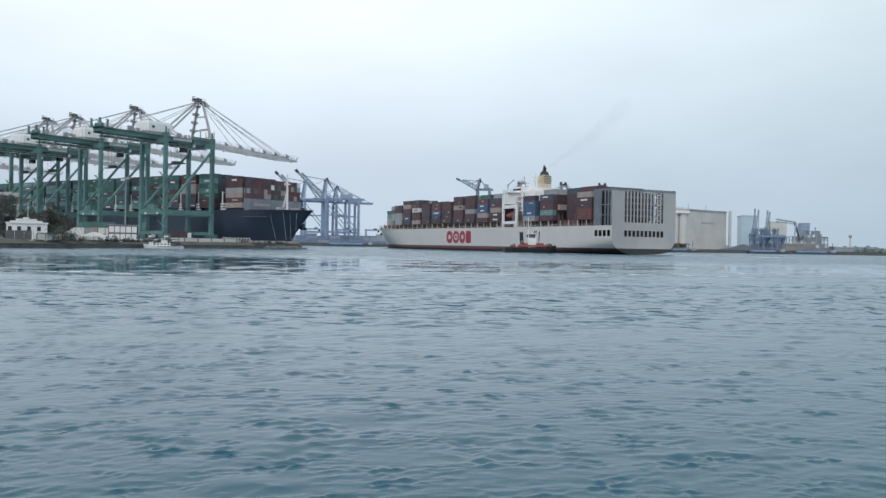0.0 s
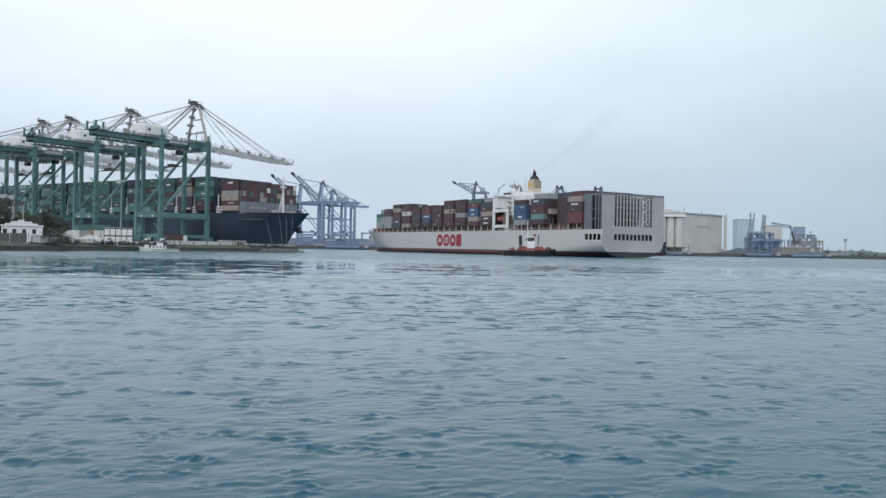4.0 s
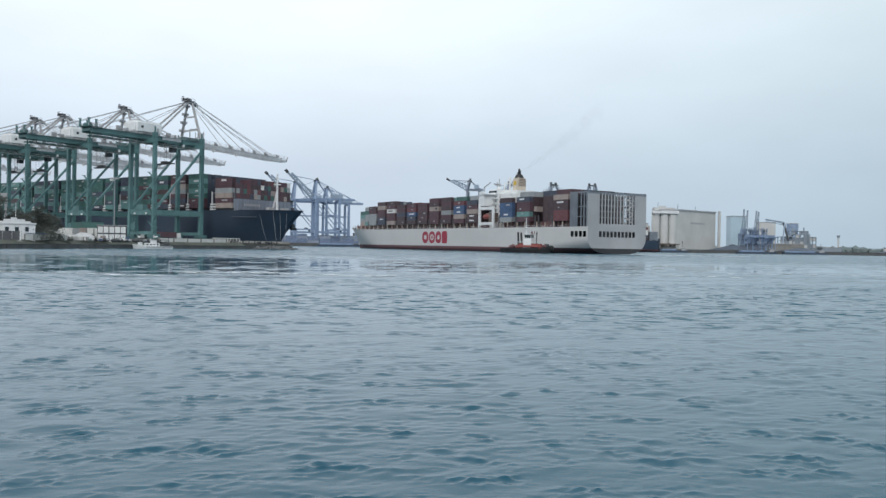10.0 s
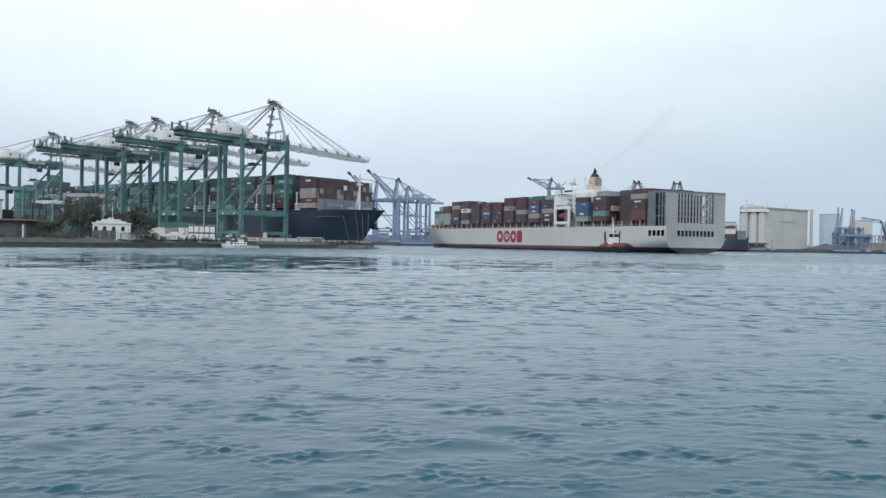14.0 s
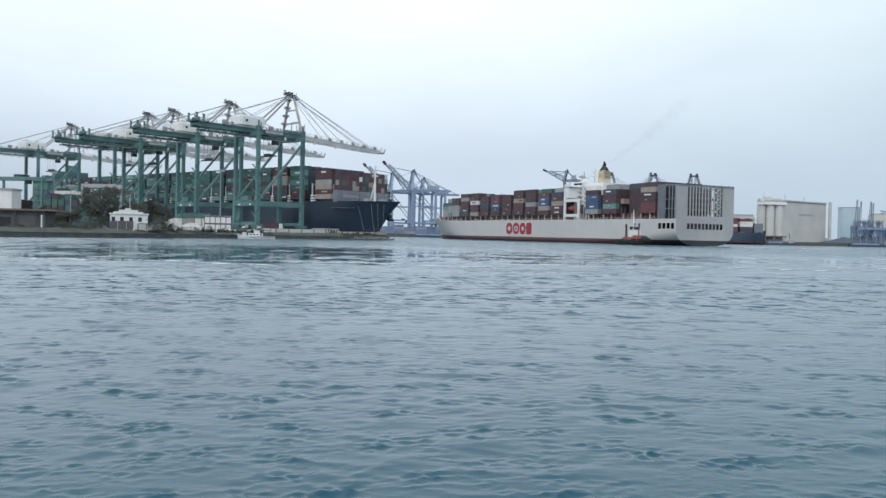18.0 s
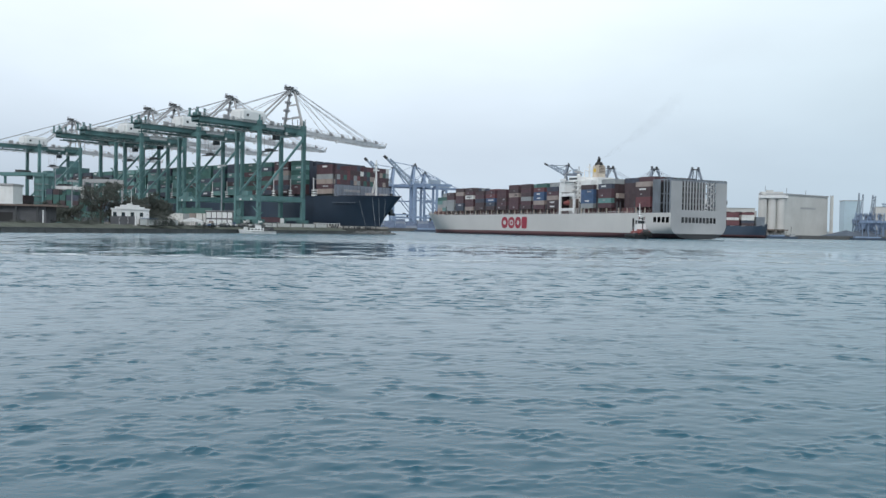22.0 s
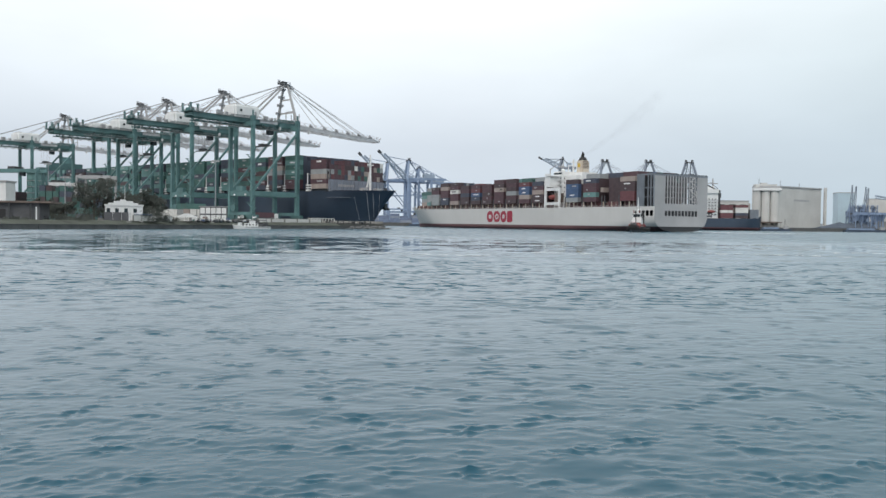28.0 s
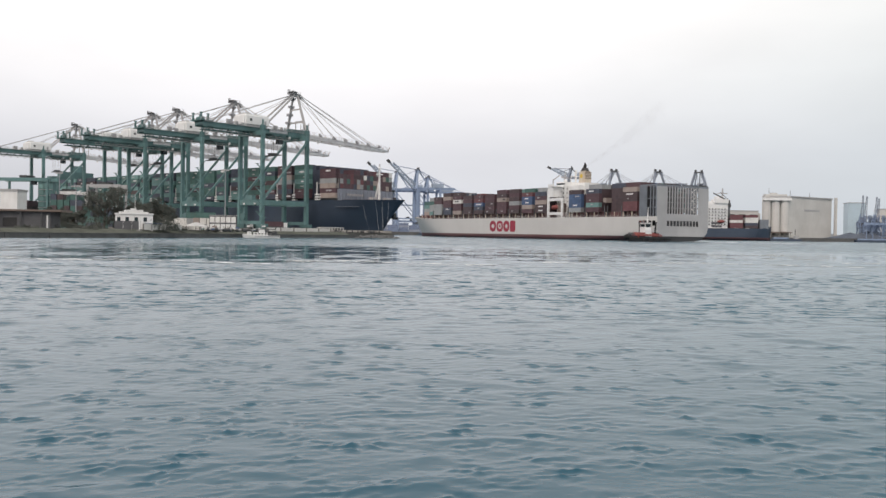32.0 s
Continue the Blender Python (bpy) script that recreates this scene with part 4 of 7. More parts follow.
def outbound_ship():
    L, B, D = 323.0, 42.8, 13.6
    slots = [(1.4, 3.7), (4.7, 7.0), (8.0, 10.3), (11.3, 13.6)]
    st = sorted({0.0, 18, 26, 34, 45, 60, 90, 130, 170, 210, 235, 250, 260, 268, 276, 283, 290, 296, 301, 306, 310, 313, 316, 319, 321.5, 323, *[v for s in slots for v in s]})
    rows = [-3.0, -1.5, 0.0, 1.0, 2.0, 3.2, 4.6, 6.2, 8.1, 9.7, 11.2, 12.4, 13.6]
    hull_parts(SHIP, L, B, D, st, rows, M_HULLGREY, M_BOOT, 2.0, 235, 13, 2.6, 9.5, [(a, b, 8.1, 11.2) for a, b in slots], (-13.4, 13.8, 8.1, 11.2, 10, 0.68))
    # box inside the mooring openings, its dark colour put in for shade
    part("mooring_deck_bulkhead", boxes((-20.6, 20.6, 14.6, 14.9, 4.6, 13.2), (-16.5, 16.5, 3.4, 3.6, 7.0, 13.2), (-20.4, 20.4, 0.4, 14.6, 6.9, 7.1)), M_VOID, SHIP)
    # stern cell structure: pierced wall, side walls with tall gaps, posts and top rail
    wall = bmesh.new()
    u0, u1, n = -13.2, 13.6, 12
    w = (u1 - u0) / n
    for a, b in ((-21.4, u0), (u1, 21.4)):
        part("stern_plate", boxes((a, b, 0.0, 0.35, 15.3, 31.2)), M_STERNGREY, SHIP)
    for k in range(n):
        part("stern_slat", boxes((u0 + w * (k + 0.64), u0 + w * (k + 1), 0.02, 0.33, 15.25, 31.25)), M_STERNGREY, SHIP)
    # black sheet added behind the slats so the gaps read as shade
    part("cell_bulkhead", boxes((-20.5, 5.5, 9.0, 9.3, 13.6, 31.0)), M_BLACK, SHIP)
    box(wall, -21.4, 21.4, 0.0, 0.35, 13.6, 15.3)
    part("stern_top_beam", boxes((-21.4, 21.4, 0.0, 0.35, 31.2, 32.2)), M_CELL, SHIP)
    for z in (18.6, 21.8, 25.0, 28.2):
        part("stern_stringer", boxes((u0, u1, 0.38, 0.55, z, z + 0.28)), M_STERNGREY, SHIP)
    part("stern_wall", wall, M_STERNGREY, SHIP, "pale grey pierced stern wall of the cell guides")
    for k in range(15):
        x = -20.8 + k * 2.9
        part("cell_guide_tip", boxes((x, x + 1.3, 0.1, 1.2, 32.2, 32.6)), M_STEEL, SHIP)
    zig = bmesh.new()
    for k in range(6):
        z = 15.6 + k * 2.6
        beam(zig, (8.5 if k % 2 else 12.5, 1.2, z), (12.5 if k % 2 else 8.5, 1.2, z + 2.6), 0.5, 0.3)
        box(zig, 8.0, 13.0, 0.9, 1.5, z + 2.5, z + 2.65)
    part("stern_stair", zig, M_WHITE, SHIP)
    for x in (-21.2, 21.2):
        side = bmesh.new()
        for a, b in ((0.36, 1.5), (2.9, 3.7), (5.3, 6.0), (8.6, 14.6)):
            box(side, x - 0.2, x + 0.2, a, b, 13.6, 31.6)
        box(side, x - 0.2, x + 0.2, 0.36, 14.6, 31.6, 32.4)
        for z in (18.8, 24.0):
            box(side, x - 0.1, x + 0.1, 1.5, 8.6, z, z + 0.4)
        part("cell_side_wall", side, M_CELL, SHIP, "blue-grey cell guide side wall")
        ribs = bmesh.new()
        for k in range(6):
            box(ribs, x - 0.32, x + 0.32, 8.8 + k * 1.0, 9.0 + k * 1.0, 13.8, 31.4)
        part("wall_rib", ribs, M_CELL, SHIP)
    frames = bmesh.new()
    for x in np.linspace(-18.5, 18.5, 14):
        for y in (6.5, 14.0):
            box(frames, x - 0.15, x + 0.15, y, y + 0.3, 13.6, 31.6)
    for y in (6.5, 14.0):
        for z in (19, 25, 31):
            box(frames, -20.8, 20.8, y, y + 0.3, z, z + 0.4)
    part("cell_guide", frames, M_VOID, SHIP)
    # deck stacks: port column box by box, the rest by rows
    Z0 = 17.0
    UP = 2.9
    # from the deck up; the outermost boxes of the second bay are not loaded
    bays = [(22.8, "rrbbt", "m"), (38.0, "nbnnb", "n"), (56.4, "memmn", "y"), (73.4, "yuuub", ""),
            (109.8, "bbtmn", "y"), (125.2, "mtuur", "g"), (140.6, "bmybmb", ""), (156.0, "mmmtbm", ""), (171.6, "bmbmm", ""), (187.0, "bnurm", ""),
            (202.4, "bbnmb", ""), (217.6, "tmmwmb", ""), (232.6, "nnmmtb", ""), (247.2, "yyymb", ""), (261.4, "eyygy", ""), (275.2, "tyeg", "")]
    rnd = random.Random(5)
    rest = bmesh.new()
    for y, letters, crown in bays:
        wide = 17 if y < 255 else 13 if y < 270 else 11
        edge = 20.0 if y < 255 else 16.0 if y < 270 else 13.2
        for k in range(wide):
            x = -edge + 2 * edge * k / (wide - 1)
            open_side = y == 38.0 and k < 2
            if open_side:
                continue
            top = len(letters)
            if k == 0:
                stack(SHIP, y, x, Z0, letters, mesh=BOXHC, rise=UP)
                continue
            if k == wide - 1:
                stack(SHIP, y, x, Z0, "".join(rnd.choice("mbnyg") for _ in letters), mesh=BOXHC, rise=UP)
                continue
            if y == 38.0 and k == 2:
                stack(SHIP, y, x, Z0, letters, mesh=BOXHC, rise=UP)
            elif not crown and rnd.random() < 0.25:
                top -= 1
            if crown and k < wide - 3:
                share("container", BOXHC, SHIP, pose(x, y, Z0 + UP * top), PAINTS[crown if k < 4 else rnd.choice(LETTERS)])
                top += 1
            elif top > 1:
                share("container", BOXHC, SHIP, pose(x, y, Z0 + UP * (top - 1)), PAINTS[rnd.choice(LETTERS)])
            box(rest, x - 1.2, x + 1.2, y - 6.0, y + 6.0, Z0 + 0.1, Z0 + UP * (top - 1))
    tagged(part("stowed_container", rest, PAINTS["b"], SHIP, "dark containers stowed in the inner rows"), kind="stuff")
    # a pale box end shows in the unloaded gap
    share("container", BOXHC, SHIP, pose(-13.2, 47.2, Z0 + UP * 2, 0, 0, 90), PAINTS["t"])
    # marks on some boxes: plain bars
    for y, tier, paint, a, b in ((217.6, 3, M_STEEL, -2.5, 3.5), (125.2, 2, M_WHITE, -2, 2), (125.2, 3, M_WHITE, -1.5, 2.5), (109.8, 0, M_WHITE, -2.5, 2.5), (109.8, 1, M_WHITE, -2.5, 2.5), (73.4, 1, M_WHITE, -2, 2), (73.4, 3, M_STERNGREY, -4, 0), (56.4, 4, M_WHITE, -1, 3.5), (22.8, 3, M_WHITE, -2.5, 3), (232.6, 1, M_WHITE, -2, 2), (187.0, 2, M_WHITE, -4, 3), (156.0, 3, M_BLACK, -4.5, -1.5)):
        part("marking_bar", boxes((-21.29, -21.22, y + a, y + b, Z0 + tier * UP + 1.1, Z0 + tier * UP + 1.9)), paint, SHIP)
    mrnd = random.Random(77)
    for y, letters, crown in bays:
        if y > 250 or y == 38.0:
            continue
        for t, c in enumerate(letters):
            if c not in "wty" and mrnd.random() < 0.3:
                a = mrnd.uniform(-4.5, 2.0)
                part("marking_bar", boxes((-21.26, -21.22, y + a, y + a + mrnd.uniform(1.2, 2.6), Z0 + UP * t + 1.3, Z0 + UP * t + mrnd.uniform(1.7, 2.1))), M_STERNGREY, SHIP)
    # hatch coamings, lashing bridges and rail stanchions
    for y, letters, crown in bays:
        part("hatch_coaming", boxes((-17.5, 17.5, y - 6.3, y + 6.3, 13.4, 16.9)), M_BOOT, SHIP)
        lash = bmesh.new()
        half = 21.0 if y < 255 else 16
        for x in (-half, -half + 2.4, half - 2.4, half):
            box(lash, x - 0.25, x + 0.25, y + 6.8, y + 7.3, 13.5, 15.3 + 2.6 * min(2, len(letters) - 3))
        box(lash, -half, half, y + 6.6, y + 7.5, 16.4, 16.8)
        part("lashing_bridge", lash, M_VOID, SHIP)
        for x in (-21.1, 20.7):
            for k in range(4):
                part("deck_post", boxes((x, x + 0.4, y - 5.6 + k * 3.7, y - 5.2 + k * 3.7, 13.5, 16.7)), M_BUFF if k % 2 else M_ROOF, SHIP)
    rail = bmesh.new()
    for x in (-21.3, 21.3):
        for z in (14.1, 14.6):
            beam(rail, (x, 16, z), (x, 250, z), 0.07)
    part("deck_rail", rail, M_WHITE, SHIP)
    # accommodation block, bridge wings, mast
    house = part("deckhouse", boxes((-12.5, 12.5, 94.0, 102.6, 13.5, 35.0)), M_WHITE, SHIP, "white accommodation block")
    for x0, x1 in ((-21.2, -20.2), (20.2, 21.2)):
        part("wing_frame", boxes((x0, x1, 100.6, 102.4, 13.5, 32.0), (x0, x1, 86.0, 87.8, 13.5, 26.8), (x0, x1, 87.8, 100.6, 24.8, 26.8), (x0, x1, 87.8, 100.6, 15.4, 17.2)), M_WHITE, house)
    part("wing_block", boxes((-20.9, -12.5, 97, 102.3, 26.6, 33.4)), M_WHITE, house)
    for z in (19.0, 22.0, 25.0, 28.0, 31.0):
        part("house_deck", boxes((-14.5, 14.5, 93.6, 103.0, z, z + 0.22)), M_WHITE, house)
        for k in range(8):
            part("house_window", boxes((-11 + k * 3.0, -10 + k * 3.0, 93.92, 94.0, z + 1.1, z + 2.0)), M_GLASS, house)
            if k < 3:
                part("house_window", boxes((-12.58, -12.5, 95.2 + k * 2.6, 96.2 + k * 2.6, z + 1.1, z + 2.0)), M_GLASS, house)
    bridge = part("bridge", boxes((-21.4, 21.4, 95.5, 101.5, 33.6, 34.2), (-13.0, 13.0, 94.0, 102.6, 34.2, 37.2), (-21.4, -20.9, 95.5, 101.5, 34.2, 35.4), (20.9, 21.4, 95.5, 101.5, 34.2, 35.4)), M_WHITE, SHIP, "white bridge deck with wings")
    part("bridge_windows", boxes((-13.06, 13.06, 94.2, 102.66, 35.2, 36.4)), M_GLASS, bridge)
    part("radar_mast", beams(((0, 98, 37.0), (0, 98, 46.0), 0.9, 0.9), ((-3.4, 98, 41.6), (3.4, 98, 41.6), 0.5, 0.5), ((-2, 98, 44.0), (2, 98, 44.0), 0.4, 0.5), ((-5, 97, 37.0), (-5, 97, 42), 0.4, 0.4), ((5.5, 97, 37.0), (5.5, 97, 41), 0.4, 0.4)), M_WHITE, SHIP)
    part("radome", ico(ico(bmesh.new(), (-8, 99, 38.2), 1.2, 2), (8, 99, 38.2), 1.2, 2), M_WHITE, SHIP)
    # funnel
    f = boxes((-3.4, 3.4, 85.0, 91.4, 34.0, 44.8))
    bmesh.ops.bevel(f, geom=[e for e in f.edges], offset=0.9, segments=2, affect="EDGES")
    funnel = part("funnel", f, M_BUFF, SHIP, "buff funnel with a black top")
    part("funnel_casing", boxes((-6.5, 6.5, 81.0, 94.0, 13.5, 37.4), (-10.5, 10.5, 82.5, 94.0, 13.5, 35.4)), M_WHITE, funnel)
    for k in range(5):
        part("louvre", boxes((-2.7, 2.7, 84.9, 85.0, 39.4 + k, 39.9 + k)), M_ROOF, funnel)
    part("funnel_badge", tubes(((-3.47, 88.2, 41.3), (-3.4, 88.2, 41.3), 1.4, None, 14)), M_YELLOW, funnel)
    part("funnel_top", tubes(((0, 88.4, 44.6), (0, 88.4, 46.8), 3.0, 2.0, 12)), M_BLACK, funnel)
    part("exhaust_pipe", tubes(((-0.9, 88, 46.6), (-0.9, 87.4, 50.4), 0.55), ((0.9, 89, 46.6), (0.9, 88.4, 49.4), 0.5), ((0, 90, 46.6), (0, 89.6, 48.6), 0.4)), M_BLACK, funnel)
    # an enclosed lifeboat and stores inside the wing frame
    part("lifeboat", ico(bmesh.new(), (-19.6, 95.0, 20.6), 1.0, 2, (1.3, 4.6, 1.7)), M_TUGRED, SHIP, "orange-red enclosed lifeboat")
    part("store_locker", boxes((-20.4, -16.0, 88.2, 92.4, 17.3, 23.2)), M_ROOF, SHIP)
    part("wing_crane", beams(((-20.6, 97, 34.5), (-20.6, 97, 39.5), 0.5), ((-20.6, 97, 39.0), (-20.6, 90.5, 41.8), 0.4)), M_STERNGREY, SHIP)
    part("aerial_mast", beams(((-4, 104, 37), (-4, 104, 45.5), 0.45), ((-7.5, 104, 41.5), (-0.5, 104, 41.5), 0.4), ((-8.5, 100, 38), (-8.5, 100, 43.2), 0.4), ((-11, 100, 41.8), (-6, 100, 41.8), 0.9, 0.7)), M_STERNGREY, SHIP)
    # red ship-line mark on the side: plain shapes in its colour
    for i, (y0, y1) in enumerate(((162.4, 170.6), (153.6, 161.8), (145.6, 153.0), (138.2, 144.9))):
        bm = bmesh.new()
        cy, ry = (y0 + y1) / 2, (y1 - y0) / 2
        n = 24
        def ring(k, s, sharp):
            a = 2 * math.pi * k / n
            c, d = math.cos(a), math.sin(a)
            e = 2 / sharp
            return (-21.46, cy + s * ry * math.copysign(abs(c) ** e, c), 7.7 + (4.1 - (1 - s) * ry * 1.15) * math.copysign(abs(d) ** e, d))
        sharp = 2.3 if i < 3 else 5.0
        inner = (0.46, 0.56, 0.40, 0.0)[i]
        out = [bm.verts.new(ring(k, 1, sharp)) for k in range(n)]
        if inner:
            inn = [bm.verts.new(ring(k, inner, sharp)) for k in range(n)]
            for k in range(n):
                j = (k + 1) % n
                bm.faces.new((out[k], out[j], inn[j], inn[k]))
        else:
            bm.faces.new(out)
        got = bmesh.ops.extrude_face_region(bm, geom=bm.faces[:])
        for v in [g for g in got["geom"] if isinstance(g, bmesh.types.BMVert)]:
            v.co.x += 0.04
        bmesh.ops.recalc_face_normals(bm, faces=bm.faces)
        part("company_mark", bm, M_RED, SHIP, "plain red painted shape on the hull")
    tubes_ = tubes(((-21.47, 157.7, 7.7), (-21.44, 157.7, 7.7), 1.1, None, 10))
    part("company_mark", tubes_, M_RED, SHIP)
    # bow gear
    part("foremast", beams(((0, 305, 15.5), (0, 305, 27), 0.8, 0.8), ((-2, 305, 24), (2, 305, 24), 0.35, 0.35)), M_STERNGREY, SHIP)
    part("breakwater", beams(((-12, 287, 14.8), (0, 295, 16.2), 0.4, 4.0), ((12, 287, 14.8), (0, 295, 16.2), 0.4, 4.0)), M_STERNGREY, SHIP)
    part("windlass", boxes((-6, -3, 298, 301, 15.0, 17.4)), M_STEEL, SHIP)
    part("windlass", boxes((3, 6, 298, 301, 15.0, 17.4)), M_STEEL, SHIP)
    part("bow_bitt", boxes((-1, 1, 312, 313, 15.6, 17.2)), M_STEEL, SHIP)
    part("anchor", boxes((-9.2, -8.4, 303, 305.6, 9.2, 11.4)), M_STEEL, SHIP)

    # churned white water behind the stern
    foam = bmesh.new()
    frnd = random.Random(31)
    for k in range(260):
        fy = -1 - 60 * frnd.random() ** 1.4
        fx = 4 - 0.42 * fy + frnd.gauss(0, 4)
        a, b = frnd.uniform(1.2, 5.0), frnd.uniform(0.5, 1.6)
        foam.faces.new([foam.verts.new((fx + a * math.cos(q * 0.785) * frnd.uniform(0.6, 1.2), fy + b * math.sin(q * 0.785) * frnd.uniform(0.6, 1.2), -0.955 + 0.002 * (k % 9))) for q in range(8)])
    tagged(part("wake_foam", foam, M_FOAM, SHIP, "thin white churned foam"), kind="stuff")

    # the whole island stands on a raised deck
    for piece in [house, bridge, funnel] + [p for p in SHIP.children if p.name.split(".")[0] in ("radar_mast", "radome")]:
        for q in [piece, *piece.children]:
            if q.name.split(".")[0] not in ("wing_frame", "deckhouse", "funnel_casing"):
                q.data.transform(Matrix.Translation((0, 0, 0.9)))


outbound_ship()

# smoke from the funnel: thin grey drifts that travel with the wind
def smoke_material():
    m = bpy.data.materials.new("thin_smoke")
    m.use_nodes = True
    n, l = m.node_tree.nodes, m.node_tree.links
    b, out = n["Principled BSDF"], n["Material Output"]
    b.inputs["Base Color"].default_value = (0.16, 0.165, 0.18, 1)
    b.inputs["Roughness"].default_value = 1.0
    tr, mx = n.new("ShaderNodeBsdfTransparent"), n.new("ShaderNodeMixShader")
    tc = n.new("ShaderNodeTexCoord")
    ns = n.new("ShaderNodeTexNoise")
    ns.inputs["Scale"].default_value, ns.inputs["Detail"].default_value = 1.0, 3
    l.new(tc.outputs["Object"], ns.inputs["Vector"])
    # thins out towards the rim of each drift
    rim = n.new("ShaderNodeVectorMath")
    rim.operation = "MULTIPLY"
    rim.inputs[1].default_value = (1, 0, 1)
    l.new(tc.outputs["Object"], rim.inputs[0])
    far = n.new("ShaderNodeVectorMath")
    far.operation = "LENGTH"
    l.new(rim.outputs[0], far.inputs[0])
    soft = n.new("ShaderNodeMapRange")
    soft.interpolation_type = "SMOOTHERSTEP"
    soft.inputs["From Min"].default_value, soft.inputs["From Max"].default_value = 0.95, 0.05
    soft.inputs["To Max"].default_value = 0.048
    l.new(far.outputs["Value"], soft.inputs["Value"])
    thin = n.new("ShaderNodeMapRange")
    thin.inputs["From Min"].default_value, thin.inputs["From Max"].default_value = 0.32, 0.72
    thin.inputs["To Max"].default_value = 1.0
    l.new(ns.outputs["Fac"], thin.inputs["Value"])
    veil = n.new("ShaderNodeMath")
    veil.operation = "MULTIPLY"
    l.new(soft.outputs["Result"], veil.inputs[0])
    l.new(thin.outputs["Result"], veil.inputs[1])
    l.new(veil.outputs[0], mx.inputs[0])
    l.new(tr.outputs[0], mx.inputs[1])
    l.new(b.outputs[0], mx.inputs[2])
    l.new(mx.outputs[0], out.inputs["Surface"])
    return m


# ---- the moored container ship ----
def moored_ship():
    L, B, D = 366.0, 48.0, 19.0
    p = on_quay(5 + 1.8 + B / 2, 52, 0) - Q * L
    turn = math.degrees(math.atan2(-Q.x, Q.y))
    ship = empty("container_ship", pose(p.x, p.y, 0.7, 0, 0, turn), "navy-hulled container ship moored under the cranes, fully stacked", "ship")
    st = [0, 8, 18, 30, 45, 80, 130, 180, 230, 270, 290, 300, 310, 318, 326, 333, 339, 344, 349, 353, 356, 359, 362, 364, 366]
    rows = [-3.0, -1.5, 0.0, 1.0, 2.2, 4, 6, 8, 10, 12, 14, 16, 17.6, 19]
    hull_parts(ship, L, B, D, st, rows, M_NAVY, M_BOOT, 1.0, 304, 17, 0.4, 9.0)
    part("transom", boxes((-20, 20, 0.0, 0.3, 6, 18.9)), M_NAVY, ship)
    rail = bmesh.new()
    for k in range(14):
        beam(rail, (-19.5 + k * 0.9, 318 + k * 2.9, 19.3), (-19.5 + k * 0.9, 318 + k * 2.9, 20.4), 0.12)
    part("bow_rail", rail, M_WHITE, ship)
    part("breakwater", boxes((-20, 20, 337.4, 338.0, 18.8, 25.0)), M_BREAK, ship, "grey steel breakwater ahead of the stacks")
    for k in range(15):
        part("breakwater_stiffener", boxes((-19.8 + k * 2.8, -19.5 + k * 2.8, 338.0, 338.4, 18.8, 24.7)), M_BREAK, ship)
    for x in (-20.3, 20.3):
        part("breakwater_return", boxes((x - 0.2, x + 0.2, 323.5, 337.4, 18.8, 25.0)), M_BREAK, ship)
    part("side_marking_bar", boxes((20.52, 20.6, 326, 333.5, 21.6, 22.8)), M_WHITE, ship)
    part("foremast", beams(((0, 347, 19), (0, 347, 39.0), 1.0, 1.0, (1, 0, 0), 0.6, 0.6), ((-0.2, 343.5, 19), (0, 347, 30), 0.7, 0.7), ((-2.2, 347, 33.5), (2.2, 347, 33.5), 0.6, 0.6), ((-1.2, 347, 36.5), (1.2, 347, 36.5), 0.5, 0.5)), M_WHITE, ship, "white foremast")
    part("windlass", boxes((-7, -3.5, 346, 349, 18.8, 21.0)), M_STERNGREY, ship)
    part("windlass", boxes((3.5, 7, 346, 349, 18.8, 21.0)), M_STERNGREY, ship)
    part("bow_bitt", boxes((-0.8, 0.8, 358, 359, 18.8, 20.8)), M_STEEL, ship)
    part("anchor", boxes((-6.4, -4.2, 352.0, 354.0, 9.6, 12.6), (-6.8, -6.2, 351.2, 355.0, 9.2, 10.4)), M_STEEL, ship)
    part("bulbous_bow", ico(bmesh.new(), (0, 348, -2.4), 3.0, 2, (1, 2.2, 1)), M_BOOT, ship)
    for k in range(3):
        q0 = Vector((10 - 3 * k, 354 + 2 * k, 18.6))
        world_to = on_quay(3.5, 60 + 3 * k, QUAY_Z + 0.5)
        local = ship.matrix_basis.inverted() @ world_to
        part("mooring_line", tubes((q0, local, 0.05, None, 5)), M_ROPE, ship)
    for k in range(1, 2):
        q0 = Vector((12 - k, 349 - 4 * k, 18.4))
        local = ship.matrix_basis.inverted() @ on_quay(3.5, 56 - 3 * k, QUAY_Z + 0.5)
        part("mooring_line", tubes((q0, local, 0.05, None, 5)), M_ROPE, ship)
    for k in range(4):
        part("name_bar", beams(((20.0 - 1.55 * k, 334.6 + 3.0 * k, 15.6), (18.8 - 1.55 * k, 337.0 + 3.0 * k, 15.6), 1.4, 0.4)), M_NAME, ship)
    for k in range(8):
        part("breakwater_marking", boxes((4.0 + k * 1.5, 5.0 + k * 1.5, 338.46, 338.54, 21.4, 22.7)), M_STERNGREY, ship)
    # engine casing and funnel block right aft
    aft = part("engine_casing", boxes((-22, 22, 4.0, 12.0, 18.9, 42.0), (-12, 14, 4.5, 11.5, 42.0, 46.0)), M_GREEN_DARK, ship, "dark green engine casing right aft")
    part("funnel", boxes((-4, 4, 5.0, 11.0, 46.0, 51.0)), M_GREEN, aft)
    for z in (23, 27, 31, 35, 39):
        part("casing_deck", boxes((-22.5, 22.8, 3.6, 12.4, z, z + 0.3)), M_STERNGREY, aft)
    # stacks: near side column and foremost face box by box, dark inner rows joined
    rnd = random.Random(11)
    Z0 = 20.2
    rest = bmesh.new()
